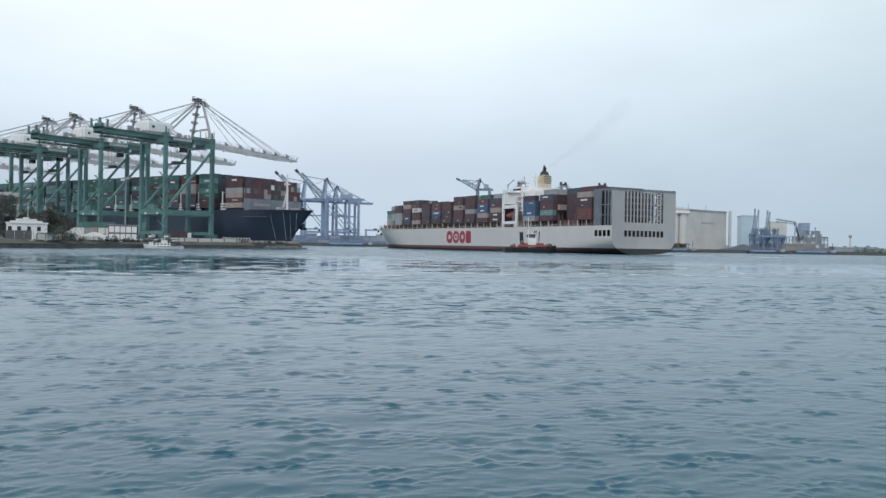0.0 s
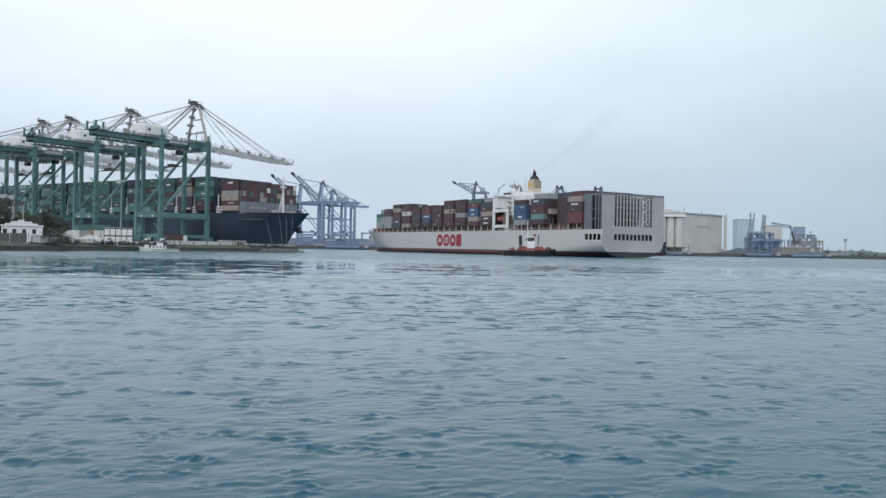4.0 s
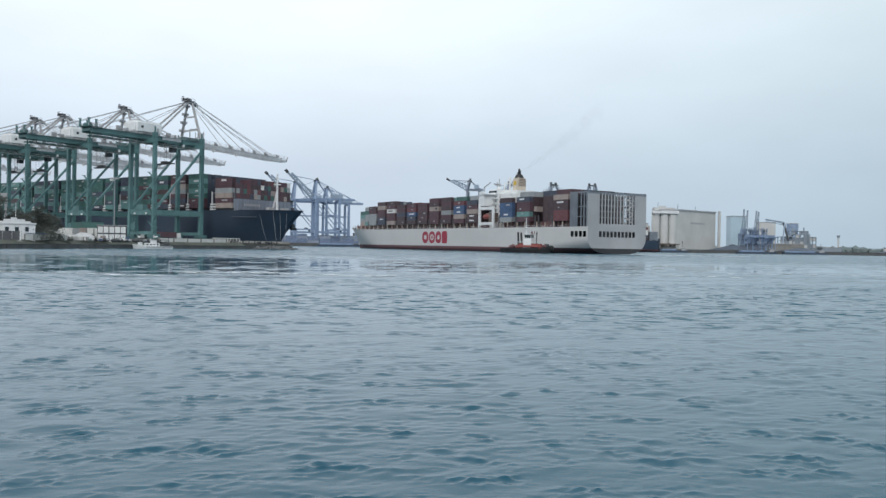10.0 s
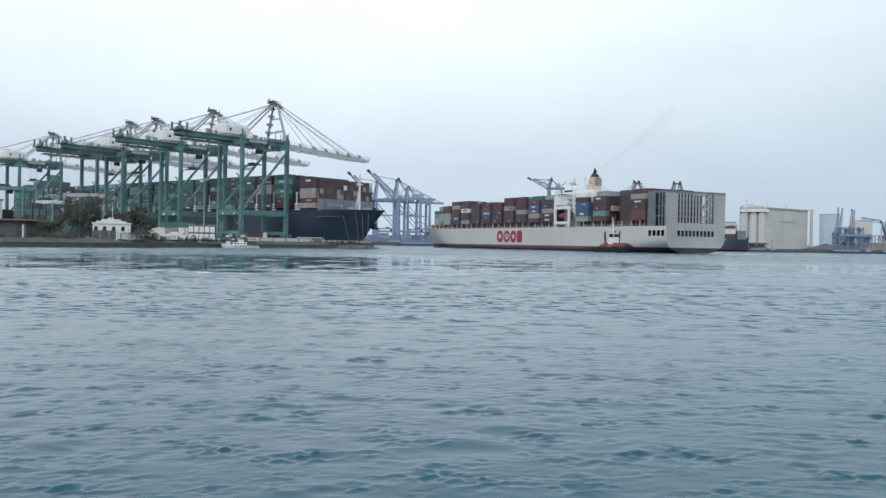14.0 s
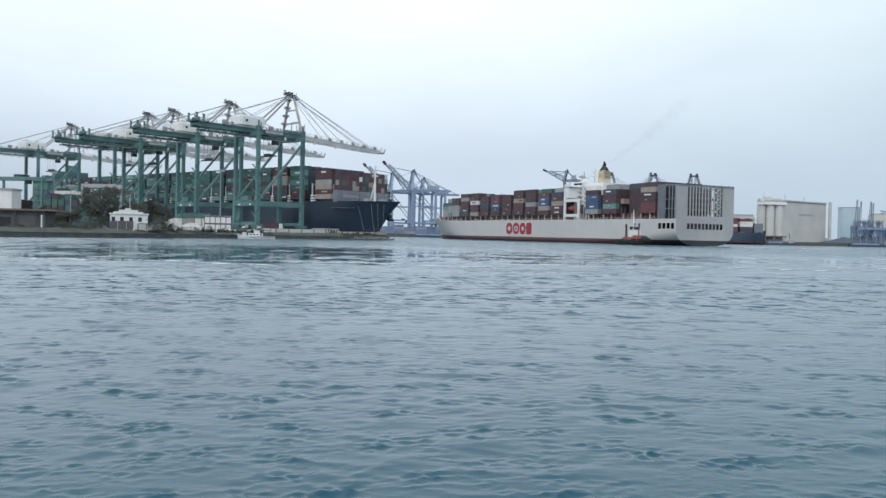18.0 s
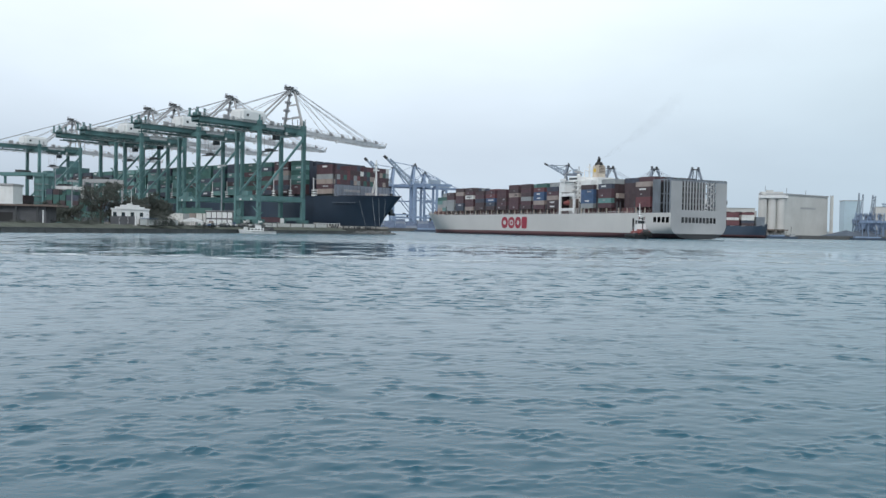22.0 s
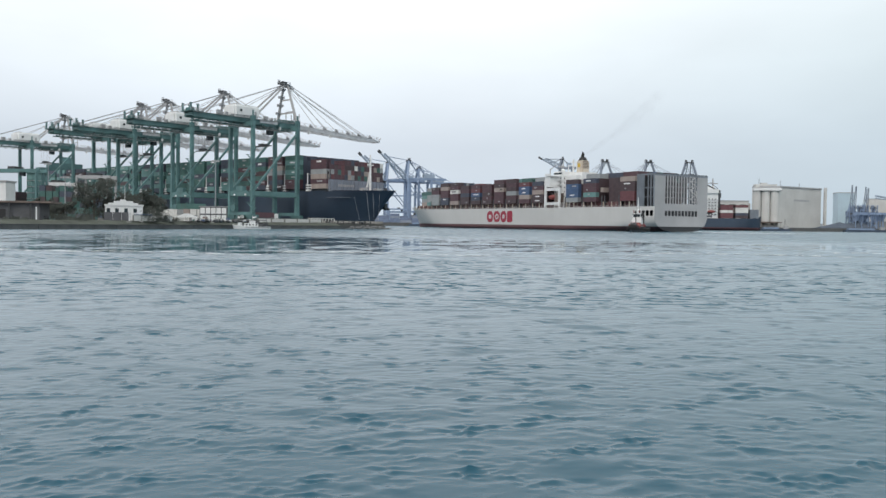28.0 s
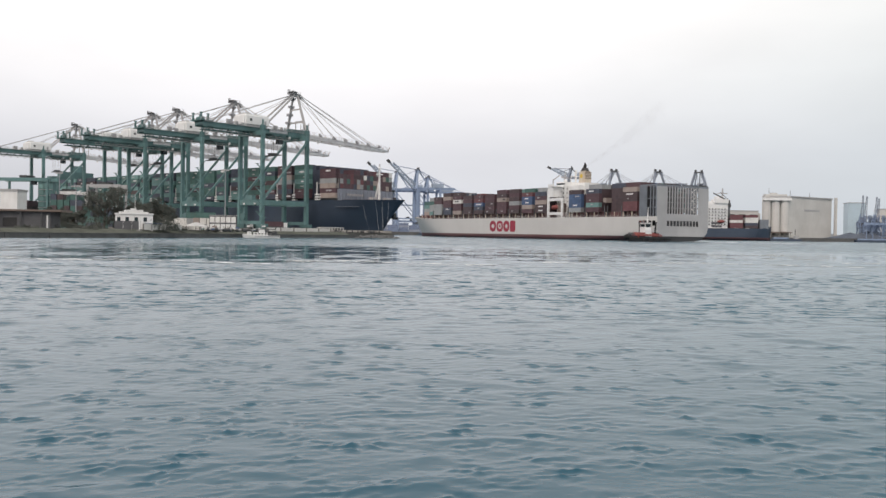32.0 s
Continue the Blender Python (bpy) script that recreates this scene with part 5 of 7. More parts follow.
    special = {0: "tmtymmm", 1: "mmgegeg", 2: "bnmytmb", 3: "nmgbgng", 4: "bgbgmgg"}
    bay = 0
    y = 330.0
    while y > 22:
        tiers = 7 if bay not in (0,) else 6
        near = special.get(bay) or "".join(rnd.choice("ggnegnengbe") for _ in range(7))
        stack(ship, y, 22.6 if bay else 20.9, Z0, near[:tiers])
        for t, c in enumerate(near[:tiers]):
            if c not in "wyt" and rnd.random() < 0.55:
                z, a = Z0 + 2.6 * t, rnd.uniform(-4.5, 1.5)
                part("marking_bar", boxes(((23.83 if bay else 22.13), (23.89 if bay else 22.19), y + a, y + a + rnd.uniform(2.0, 4.6), z + 1.0, z + rnd.uniform(1.5, 2.0))), M_BOOM if rnd.random() < 0.4 else M_STERNGREY, ship)
        wide = 17
        for k in range(wide):
            x = (k - (wide - 1) / 2) * 2.5
            top = tiers if rnd.random() < 0.8 else tiers - 1
            if bay == 0:
                for t in range(2, top):
                    share("container", BOX40, ship, pose(x, y, Z0 + 2.6 * t), PAINTS[rnd.choice("mbmrnbmgbtmwyb")])
                box(rest, x - 1.2, x + 1.2, y - 6, y + 6, Z0, Z0 + 5.2)
            else:
                box(rest, x - 1.2, x + 1.2, y - 6.0, y + 6.0, Z0 + 0.1, Z0 + 2.6 * top)
        part("lashing_bridge", boxes((-23.4, 23.4, y - 7.5, y - 6.8, 27.9, 28.3), (-23.4, -22.6, y - 7.4, y - 6.9, 18.9, 29.0)), M_STERNGREY, ship)
        part("lashing_post", boxes((23.0, 23.5, y - 7.35, y - 6.85, 18.9, 28.6)), M_BOOM, ship)
        part("vent_house", boxes((22.0, 23.5, y - 7.4, y - 6.1, 18.9, 22.4)), M_VOID, ship)
        for k in range(3):
            part("vent_hood", boxes((22.0, 23.85, y - 8.1, y - 5.5, 19.0 + k * 1.35, 19.75 + k * 1.35)), M_WHITE, ship)
        part("hatch_coaming", boxes((-21, 21, y - 6.3, y + 6.3, 18.8, 20.1)), M_STEEL, ship)
        y -= 14.6 if bay else 19.0
        bay += 1
    tagged(part("stowed_container", rest, PAINTS["n"], ship, "dark containers stowed in the inner rows"), kind="stuff")
    return ship


moored_ship()


# ---- the tug ----
TUG = empty("tugboat", pose(72, 442, 0, 0, 0, -88), "dark-red harbour tug with a white wheelhouse, working beside the ship", "tugboat")


def tug():
    L, B = 29.0, 9.6
    outline = []
    for k in range(9):
        s = k / 8
        outline.append((B / 2 * min(1.0, (1 - s ** 3.2) + 0.02) if k else B / 2 * 0.92, -L / 2 + L * (s if k < 8 else 1.0)))
    def shell(z0, z1, k0, k1, rise=0.0):
        bm = bmesh.new()
        lo = [bm.verts.new((x * k0, y * (k0 if y > 0 else 1), z0)) for x, y in outline] + [bm.verts.new((-x * k0, y * (k0 if y > 0 else 1), z0)) for x, y in outline[::-1]]
        hi = [bm.verts.new((x * k1, y * (k1 if y > 0 else 1), z1 + rise * max(0, y / L * 2) ** 2)) for x, y in outline] + [bm.verts.new((-x * k1, y * (k1 if y > 0 else 1), z1 + rise * max(0, y / L * 2) ** 2)) for x, y in outline[::-1]]
        n = len(lo)
        for i in range(n):
            j = (i + 1) % n
            bm.faces.new((lo[i], lo[j], hi[j], hi[i]))
        bm.faces.new(hi)
        bm.faces.new(lo[::-1])
        bmesh.ops.recalc_face_normals(bm, faces=bm.faces)
        return bm
    part("hull", shell(-2.2, 1.7, 0.88, 1.0, 1.3), M_DARKHULL, TUG, "black tug hull")
    part("bulwark", shell(1.72, 2.5, 1.0, 1.02, 1.6), M_DARKHULL, TUG)
    part("fender", shell(1.2, 1.7, 1.035, 1.045, 1.2), M_RUBBER, TUG)
    for k in range(5):
        for x in (-5.1, 4.6):
            part("tyre_fender", tubes(((x, -10 + 4 * k, 1.2), (x + 0.5, -10 + 4 * k, 1.2), 0.75, None, 10)), M_RUBBER, TUG)
    bm = boxes((-3.9, 3.9, -6.6, 9.4, 2.2, 5.0))
    for v in bm.verts:
        if v.co.z > 4:
            v.co.x *= 0.86
            v.co.y *= 0.88
    bmesh.ops.bevel(bm, geom=bm.edges[:], offset=0.9, segments=2, affect="EDGES")
    cabin = part("deckhouse", bm, M_TUGRED, TUG, "red deckhouse")
    bm = boxes((-3.1, 3.1, -1.5, 3.1, 2.4, 7.3))
    for v in bm.verts:
        if v.co.z > 6:
            v.co.x *= 0.80
            v.co.y = 0.8 + (v.co.y - 0.8) * 0.9
    part("deckhouse_top", bm, M_WHITE, cabin)
    part("boat_deck_rail", beams(*[((sx * 3.0, y0, z), (sx * 3.0, y0 + 3.2, z), 0.1) for sx in (-1, 1) for y0 in (-6.4, -3.2, 0.0, 3.2) for z in (5.5, 6.0)]), M_BOOM, cabin)
    for y in (-5, -2, 1.0, 4.4):
        part("porthole", tubes(((-3.56, y, 3.6), (-3.48, y, 3.6), 0.35)), M_GLASS, cabin)
        part("porthole", tubes(((3.48, y, 3.6), (3.56, y, 3.6), 0.35)), M_GLASS, cabin)
    part("winch_house", ico(bmesh.new(), (0, 10.6, 3.6), 1.0, 2, (2.4, 1.6, 1.3)), M_BOOT, TUG)
    part("tow_hook_house", ico(bmesh.new(), (0, -9.4, 3.0), 1.0, 2, (2.6, 1.8, 1.3)), M_BOOT, TUG)
    bm = boxes((-2.4, 2.4, -1.4, 3.0, 7.2, 10.0))
    for v in bm.verts:
        if v.co.z > 9:
            v.co.x *= 0.84
            v.co.y = 1.1 + (v.co.y - 1.1) * 0.84
    house = part("wheelhouse", bm, M_WHITE, TUG, "white wheelhouse")
    for k in range(3):
        part("wheelhouse_window", boxes((-1.85 + k * 1.3, -0.7 + k * 1.3, 2.72, 2.94, 7.9, 9.5)), M_GLASS, house)
        part("wheelhouse_window", boxes((-1.85 + k * 1.3, -0.7 + k * 1.3, -1.34, -1.10, 7.9, 9.5)), M_GLASS, house)
        part("wheelhouse_window", boxes((-2.36, -2.12, -0.85 + k * 1.2, 0.2 + k * 1.2, 7.8, 9.6)), M_GLASS, house)
        part("wheelhouse_window", boxes((2.12, 2.36, -0.85 + k * 1.2, 0.2 + k * 1.2, 7.8, 9.6)), M_GLASS, house)
    part("wheelhouse_roof", boxes((-2.3, 2.3, -1.3, 2.9, 10.0, 10.3)), M_WHITE, house)
    part("mast", beams(((0, -0.6, 10.0), (0, -0.9, 18.5), 0.6, 0.6, (1, 0, 0), 0.25, 0.25), ((-1.6, -0.7, 12.4), (1.6, -0.7, 12.4), 0.25, 0.25), ((-0.9, -0.8, 14.4), (0.9, -0.8, 14.4), 0.2, 0.2)), M_WHITE, TUG)
    part("radar_scanner", boxes((-1.2, 1.2, -0.95, -0.65, 12.7, 13.0)), M_STEEL, TUG)
    part("searchlight", tubes(((0.9, 2.6, 10.3), (0.9, 2.6, 11.3), 0.35, None, 8)), M_STEEL, TUG)
    for x in (-2.4, 2.4):
        part("exhaust_stack", tubes(((x, -4.4, 4.6), (x, -4.8, 10.8), 0.62, 0.5, 10)), M_BLACK, TUG)
    part("fire_monitor", tubes(((1.6, 3.2, 10.0), (1.6, 3.6, 11.6), 0.2), ((-1.6, 3.2, 10.0), (-1.6, 3.6, 11.6), 0.2)), M_TUGRED, TUG)
    part("bow_mast", beams(((0, 5.2, 4.8), (0, 5.5, 11.2), 0.45, 0.45), ((-0.8, 5.4, 10.2), (0.8, 5.4, 10.2), 0.3, 0.3)), M_BLACK, TUG)
    part("towing_winch", tubes(((-1.6, 11.4, 4.0), (1.6, 11.4, 4.0), 0.9, None, 14)), M_STEEL, TUG)
    part("towing_post", beams(((-0.9, -8.5, 2.4), (-0.9, -8.5, 4.6), 0.4), ((0.9, -8.5, 2.4), (0.9, -8.5, 4.6), 0.4), ((-1.2, -8.5, 4.2), (1.2, -8.5, 4.2), 0.35)), M_TUGRED, TUG)
    part("bow_fender", ico(bmesh.new(), (0, 14.2, 2.6), 1.5, 2, (1.8, 0.7, 1)), M_RUBBER, TUG)


tug()
for piece in TUG.children_recursive:
    piece.data.transform(Matrix.Diagonal((0.92, 0.95, 1.0, 1)))


# ---- the near shore: house, trees, sheds, boats and quay clutter ----
def white_house():
    h = empty("house", pose(-116.6, 276, 1.7, 0, 0, 22), "small white flat-roofed house with a stepped parapet", "house")
    part("wall", boxes((-5.8, 5.8, -4, 4, 0, 5.9)), M_WHITE, h)
    part("parapet", boxes((-6.1, 6.1, -4.3, 4.3, 5.9, 6.3), (-3.2, 2.8, -4.2, -3.6, 6.3, 7.4), (-4.8, -3.2, -4.2, -3.6, 6.3, 6.8), (2.8, 4.4, -4.2, -3.6, 6.3, 6.8), (-1.2, 0.6, -4.2, -3.6, 7.4, 7.9)), M_WHITE, h)
    for x, z in ((-4.8, 3.6), (-2.2, 3.6), (0.6, 3.6), (3.4, 3.6), (-4.8, 1.0), (3.4, 1.0)):
        w = part("window", boxes((x - 0.55, x + 0.55, -4.06, -3.9, z, z + 1.4)), M_GLASS, h)
        part("frame", boxes((x - 0.65, x + 0.65, -4.12, -4.02, z - 0.12, z - 0.02), (x - 0.65, x + 0.65, -4.12, -4.02, z + 1.42, z + 1.52)), M_WHITE, w)
    part("door", boxes((-0.5, 0.5, -4.06, -3.9, 0, 2.1)), M_STEEL, h)
    part("awning", boxes((3.0, 8.6, -5.6, -4.1, 3.0, 3.12)), PAINTS["u"], h)
    part("flagpole", tubes(((0.2, -3.9, 7.9), (0.2, -3.9, 12.5), 0.07)), M_WHITE, h)


white_house()


def dark_wall(p, q, h, name, label, category, material, posts=True):
    d = Vector(q) - Vector(p)
    n = max(2, round(d.length / 3))
    w = empty(name, pose(0, 0, 0), label, category)
    for i in range(n):
        a, b = Vector(p) + d * (i / n), Vector(p) + d * ((i + 0.97) / n)
        part("panel", beams(((a.x, a.y, 2.6 + h / 2), (b.x, b.y, 2.6 + h / 2), 0.18, h)), material, w)
        if posts:
            part("post", boxes((a.x - 0.16, a.x + 0.16, a.y - 0.16, a.y + 0.16, 2.5, 2.7 + h)), M_CONCRETE, w)
    return w


dark_wall((-118.9, 265.8, 0), (-111.7, 269.2, 0), 2.8, "fence", "dark stained boundary wall below the house", "fence", M_VOID, False)
dark_wall((-111.2, 270.2, 0), (-103.6, 284.5, 0), 1.9, "fence", "pale panelled fence along the shore road", "fence", M_PALECON)

shed = empty("shed", pose(-158, 252, 2.6, 0, 0, 14), "long low dark shed with a brown sheet roof", "shed")
part("wall", boxes((-40, 24.5, -6, 6, 0, 5.1)), M_VOID, shed)
part("roof", boxes((-41, 28, -7.4, 7.0, 5.15, 5.7)), M_ROOF, shed)
for k in range(11):
    part("post", boxes((-38 + k * 6, -37.6 + k * 6, -7.2, -6.8, 0, 5.15)), M_STEEL, shed)
# black panels on the solid wall stand for the shade in open bays
for k in range(6):
    part("opening", boxes((-34 + k * 9, -30 + k * 9, -6.08, -5.9, 0.4, 3.2)), M_BLACK, shed)


def white_post(x, y):
    p = empty("marker_post", pose(x, y, 2.2), "white painted marker post at the sea wall", "post", "white posts on the shore")
    part("post", boxes((-0.14, 0.14, -0.14, 0.14, 0, 4.0)), M_WHITE, p)
    part("cap", boxes((-0.2, 0.2, -0.2, 0.2, 4.0, 4.2)), M_WHITE, p)
    part("footing", boxes((-0.6, 0.6, -0.6, 0.6, 0, 0.4)), M_CONCRETE, p)


white_post(-126.8, 239)
white_post(-107.0, 257)


def tree(x, y, height, spread, seed, label, low=0.25):
    rnd = random.Random(seed)
    t = empty("tree", pose(x, y, 2.5), label, "tree")
    trunk = bmesh.new()
    tube(trunk, (0, 0, 0), (0.2, 0.1, height * 0.45), 0.42, 0.26, 9)
    limbs, ends = bmesh.new(), []
    for k in range(9):
        a = k * 2.4 + rnd.uniform(-0.3, 0.3)
        z0 = height * rnd.uniform(0.22, 0.45)
        e = Vector((math.cos(a) * spread * rnd.uniform(0.45, 0.85), math.sin(a) * spread * rnd.uniform(0.4, 0.8), height * rnd.uniform(0.45, 0.92)))
        tube(limbs, (0.1, 0, z0), e, 0.17, 0.05, 6)
        ends.append(e)
        for j in range(3):
            e2 = e + Vector((rnd.uniform(-1, 1), rnd.uniform(-1, 1), rnd.uniform(-0.4, 0.7))) * spread * 0.32
            tube(limbs, e * 0.7 + Vector((0, 0, z0)) * 0.3, e2, 0.08, 0.03, 5)
            ends.append(e2)
    part("trunk", trunk, M_TRUNK, t)
    tagged(part("limb", limbs, M_TRUNK, t), kind="stuff")
    # crown: thousands of small leaf sprays in clumps round the limb ends
    verts, faces = [], []
    clumps = ends + [Vector((rnd.uniform(-1, 1) * spread * 0.8, rnd.uniform(-1, 1) * spread * 0.6, height * rnd.uniform(low, 0.85))) for _ in range(34)]
    for c in clumps:
        r = spread * rnd.uniform(0.16, 0.30)
        for _ in range(110):
            d = Vector((rnd.gauss(0, 1), rnd.gauss(0, 1), rnd.gauss(0, 0.75))).normalized() * r * rnd.random() ** 0.4
            p = c + d
            if p.z < height * low * 0.6:
                continue
            u = Vector((rnd.gauss(0, 1), rnd.gauss(0, 1), rnd.gauss(0, 1))).normalized()
            w = u.orthogonal().normalized()
            s = rnd.uniform(0.16, 0.36)
            i = len(verts)
            verts += [p - u * s, p + w * s * 0.45, p + u * s, p - w * s * 0.45]
            faces.append((i, i + 1, i + 2, i + 3))
    me = bpy.data.meshes.new("crown")
    me.from_pydata([v[:] for v in verts], [], faces)
    me.materials.append(M_LEAF)
    crown = new("crown", me)
    crown.parent = t
    return t


tree(-133.8, 291, 14.4, 7.8, 1, "broad dark-leaved evergreen tree beside the white house", 0.10)
tree(-128.5, 296, 8.6, 4.6, 2, "dense dark tree behind the white house", 0.12)
tree(-116, 287, 10.8, 6.0, 3, "rounded dark tree shading the white house", 0.06)
tree(-111.5, 288, 8.6, 4.6, 4, "low dense dark tree at the house's end", 0.03)
tree(-150, 300, 7.0, 4.4, 5, "dark scrubby tree behind the shed", 0.10)
tree(-160, 306, 7.4, 4.6, 6, "low dark tree by the container yard", 0.08)


def bushes(name, spots, label):
    rnd = random.Random(21)
    verts, faces = [], []
    for x, y, r, h in spots:
        for _ in range(500):
            d = Vector((rnd.gauss(0, 0.5), rnd.gauss(0, 0.5), abs(rnd.gauss(0, 0.5))))
            p = Vector((x + d.x * r, y + d.y * r, 2.5 + d.z * h))
            u = Vector((rnd.gauss(0, 1), rnd.gauss(0, 1), rnd.gauss(0, 1))).normalized()
            w = u.orthogonal().normalized()
            s = rnd.uniform(0.15, 0.32)
            i = len(verts)
            verts += [(p - u * s)[:], (p + w * s * 0.5)[:], (p + u * s)[:], (p - w * s * 0.5)[:]]
            faces.append((i, i + 1, i + 2, i + 3))
    me = bpy.data.meshes.new(name)
    me.from_pydata(verts, [], faces)
    me.materials.append(M_LEAF)
    return tagged(new(name, me), label, "shrubs", kind="stuff")


bushes("shrubs", [(-128, 270, 3, 2.4), (-132, 266, 2.5, 1.6), (-136, 258, 3, 1.2), (-142, 262, 3, 1.5), (-122, 262, 2, 1.0), (-126, 257, 2.5, 1.0), (-144, 286, 4, 3.0), (-120, 278, 2, 3.0), (-105, 280, 3, 2.5), (-106, 291, 2, 1.0), (-101.5, 312, 1.5, 0.9), (-99, 324, 1.6, 1.1), (-96, 338, 2, 1.2), (-131, 236, 4, 0.8), (-141, 226, 4, 0.9), (-120, 251, 3, 0.7), (-107.5, 276, 3.2, 4.4), (-105.5, 279, 3.0, 4.6), (-108.5, 280, 3.0, 4.8)], "scattered dark shrubs along the shore")


def lamp_mast(x, y, h):
    m = empty("lamp_mast", pose(x, y, 2.6), "tall grey floodlight mast in the container yard", "lamp post", "yard floodlight masts")
    part("pole", tubes(((0, 0, 0), (0, 0, h), 0.28, 0.14, 8)), M_ROPE, m)
    part("crossarm", beams(((-1.6, 0, h - 0.3), (1.6, 0, h - 0.3), 0.2, 0.2)), M_ROPE, m)
    for k in (-1.4, -0.5, 0.5, 1.4):
        part("floodlight", boxes((k - 0.3, k + 0.3, -0.45, -0.05, h - 0.9, h - 0.4)), M_STERNGREY, m)
    part("footing", boxes((-0.7, 0.7, -0.7, 0.7, 0, 0.9)), M_CONCRETE, m)


lamp_mast(-148.5, 300, 16)
lamp_mast(-109, 350, 26)
lamp_mast(-196, 380, 26)


def yard_stack(x, y, turn, columns, group, base=2.6):
    """Columns of boxes side by side, each a string of paint letters from the ground up."""
    for i, letters in enumerate(columns):
        for k, c in enumerate(letters):
            if c == " ":
                continue
            r = radians(turn)
            px, py = x + i * 2.75 * math.cos(r), y + i * 2.75 * math.sin(r)
            ob = new("container", BOX40)
            ob.matrix_basis = pose(px, py, base + 2.6 * k, 0, 0, turn)
            ob.material_slots[0].link = "OBJECT"
            ob.material_slots[0].material = PAINTS[c]
            tagged(ob, COLOURS[c] + " steel shipping container stacked in the yard", "container", group)


COLOURS = {"m": "maroon", "b": "brown", "r": "red", "n": "navy", "u": "blue", "g": "green", "t": "tan", "w": "white", "y": "grey", "e": "teal", "h": "haze-tinted blue", "k": "pale haze-tinted blue-grey"}


def yard_side(x, y, turn, columns, group, base=2.6):
    """Boxes end to end, long side to the water, each column a string of paint letters from the ground up."""
    r = radians(turn)
    for i, letters in enumerate(columns):
        for k, c in enumerate(letters):
            if c == " ":
                continue
            ob = new("container", BOX40)
            ob.matrix_basis = pose(x + i * 12.7 * math.cos(r), y + i * 12.7 * math.sin(r), base + 2.6 * k, 0, 0, turn + 90)
            ob.material_slots[0].link = "OBJECT"
            ob.material_slots[0].material = PAINTS[c]
            tagged(ob, COLOURS[c] + " steel shipping container stacked in the yard", "container", group)


yard_stack(-121.5, 352, 14, ["wt", "yw", "ww", "wy"], "white containers behind the shore road")
yard_side(-134, 356, 14, ["ww"], "white containers behind the shore road")
yard_side(-148, 372, 18, ["ge", "gn"], "yard containers")
yard_side(-124, 364, 14, ["wyg"], "white containers behind the shore road")


def panel_shed():
    """A two-storey steel frame filled with white panels."""
    h = empty("storage_building", pose(-107.2, 342, 2.6, 0, 0, 14), "two-storey dark steel frame with white wall panels behind the shore", "building")
    part("core", boxes((-6.2, 6.2, -2.4, 2.4, 0, 6.5)), M_VOID, h)
    part("roof", boxes((-6.5, 6.5, -2.8, 2.8, 6.5, 6.75)), M_STERNGREY, h)
    for k in range(5):
        for z in (0.35, 3.5):
            part("panel", boxes((-6.0 + k * 2.45, -3.9 + k * 2.45, -2.56, -2.4, z, z + 2.55)), M_WHITE, h)
    for k in range(6):
        part("column", boxes((-6.27 + k * 2.46, -6.07 + k * 2.46, -2.66, -2.4, 0, 6.5)), M_STEEL, h)
    for piece in h.children:
        piece.data.transform(Matrix.Diagonal((0.86, 1, 0.94, 1)))


panel_shed()
yard_side(-270, 452, -37, ["gyge", "gege", "ygeg", "geeg", "gnge", "gegg", "ngge", "gge", "gng", "gg"], "yard containers")
yard_side(-238, 408, -37, ["gy", "bg", "gg", "yge", "gg", "eg", "gng", "ng"], "yard containers")
yard_stack(-194, 338, 8, ["m", "mb", "b"], "yard containers")
yard_stack(-204, 380, 20, ["ngn", "ngb", "nngbgn", "ngnggb", "gngbg", "ngngng", "nygbn", "ngbg", "ngng"], "yard containers")
yard_side(-250, 390, 0, ["rm", "rw"], "yard containers")

canopy = empty("canopy", pose(-105.0, 303, 2.6, 0, 0, 14), "low white tent canopy on the shore", "canopy")
bm = bmesh.new()
ridge = [bm.verts.new(v) for v in ((-0.6, 0, 3.0), (0.6, 0, 3.0))]
eave = [bm.verts.new(v) for v in ((-4.4, -3, 1.5), (4.4, -3, 1.5), (4.4, 3, 1.5), (-4.4, 3, 1.5))]
bm.faces.new((eave[0], eave[1], ridge[1], ridge[0]))
bm.faces.new((eave[2], eave[3], ridge[0], ridge[1]))
bm.faces.new((eave[1], eave[2], ridge[1]))
bm.faces.new((eave[3], eave[0], ridge[0]))
bmesh.ops.solidify(bm, geom=bm.faces[:], thickness=0.08)
part("roof", bm, M_WHITE, canopy)
for x in (-4.2, 0, 4.2):
    for y in (-2.8, 2.8):
        part("post", boxes((x - 0.08, x + 0.08, y - 0.08, y + 0.08, 0, 1.55)), M_STEEL, canopy)


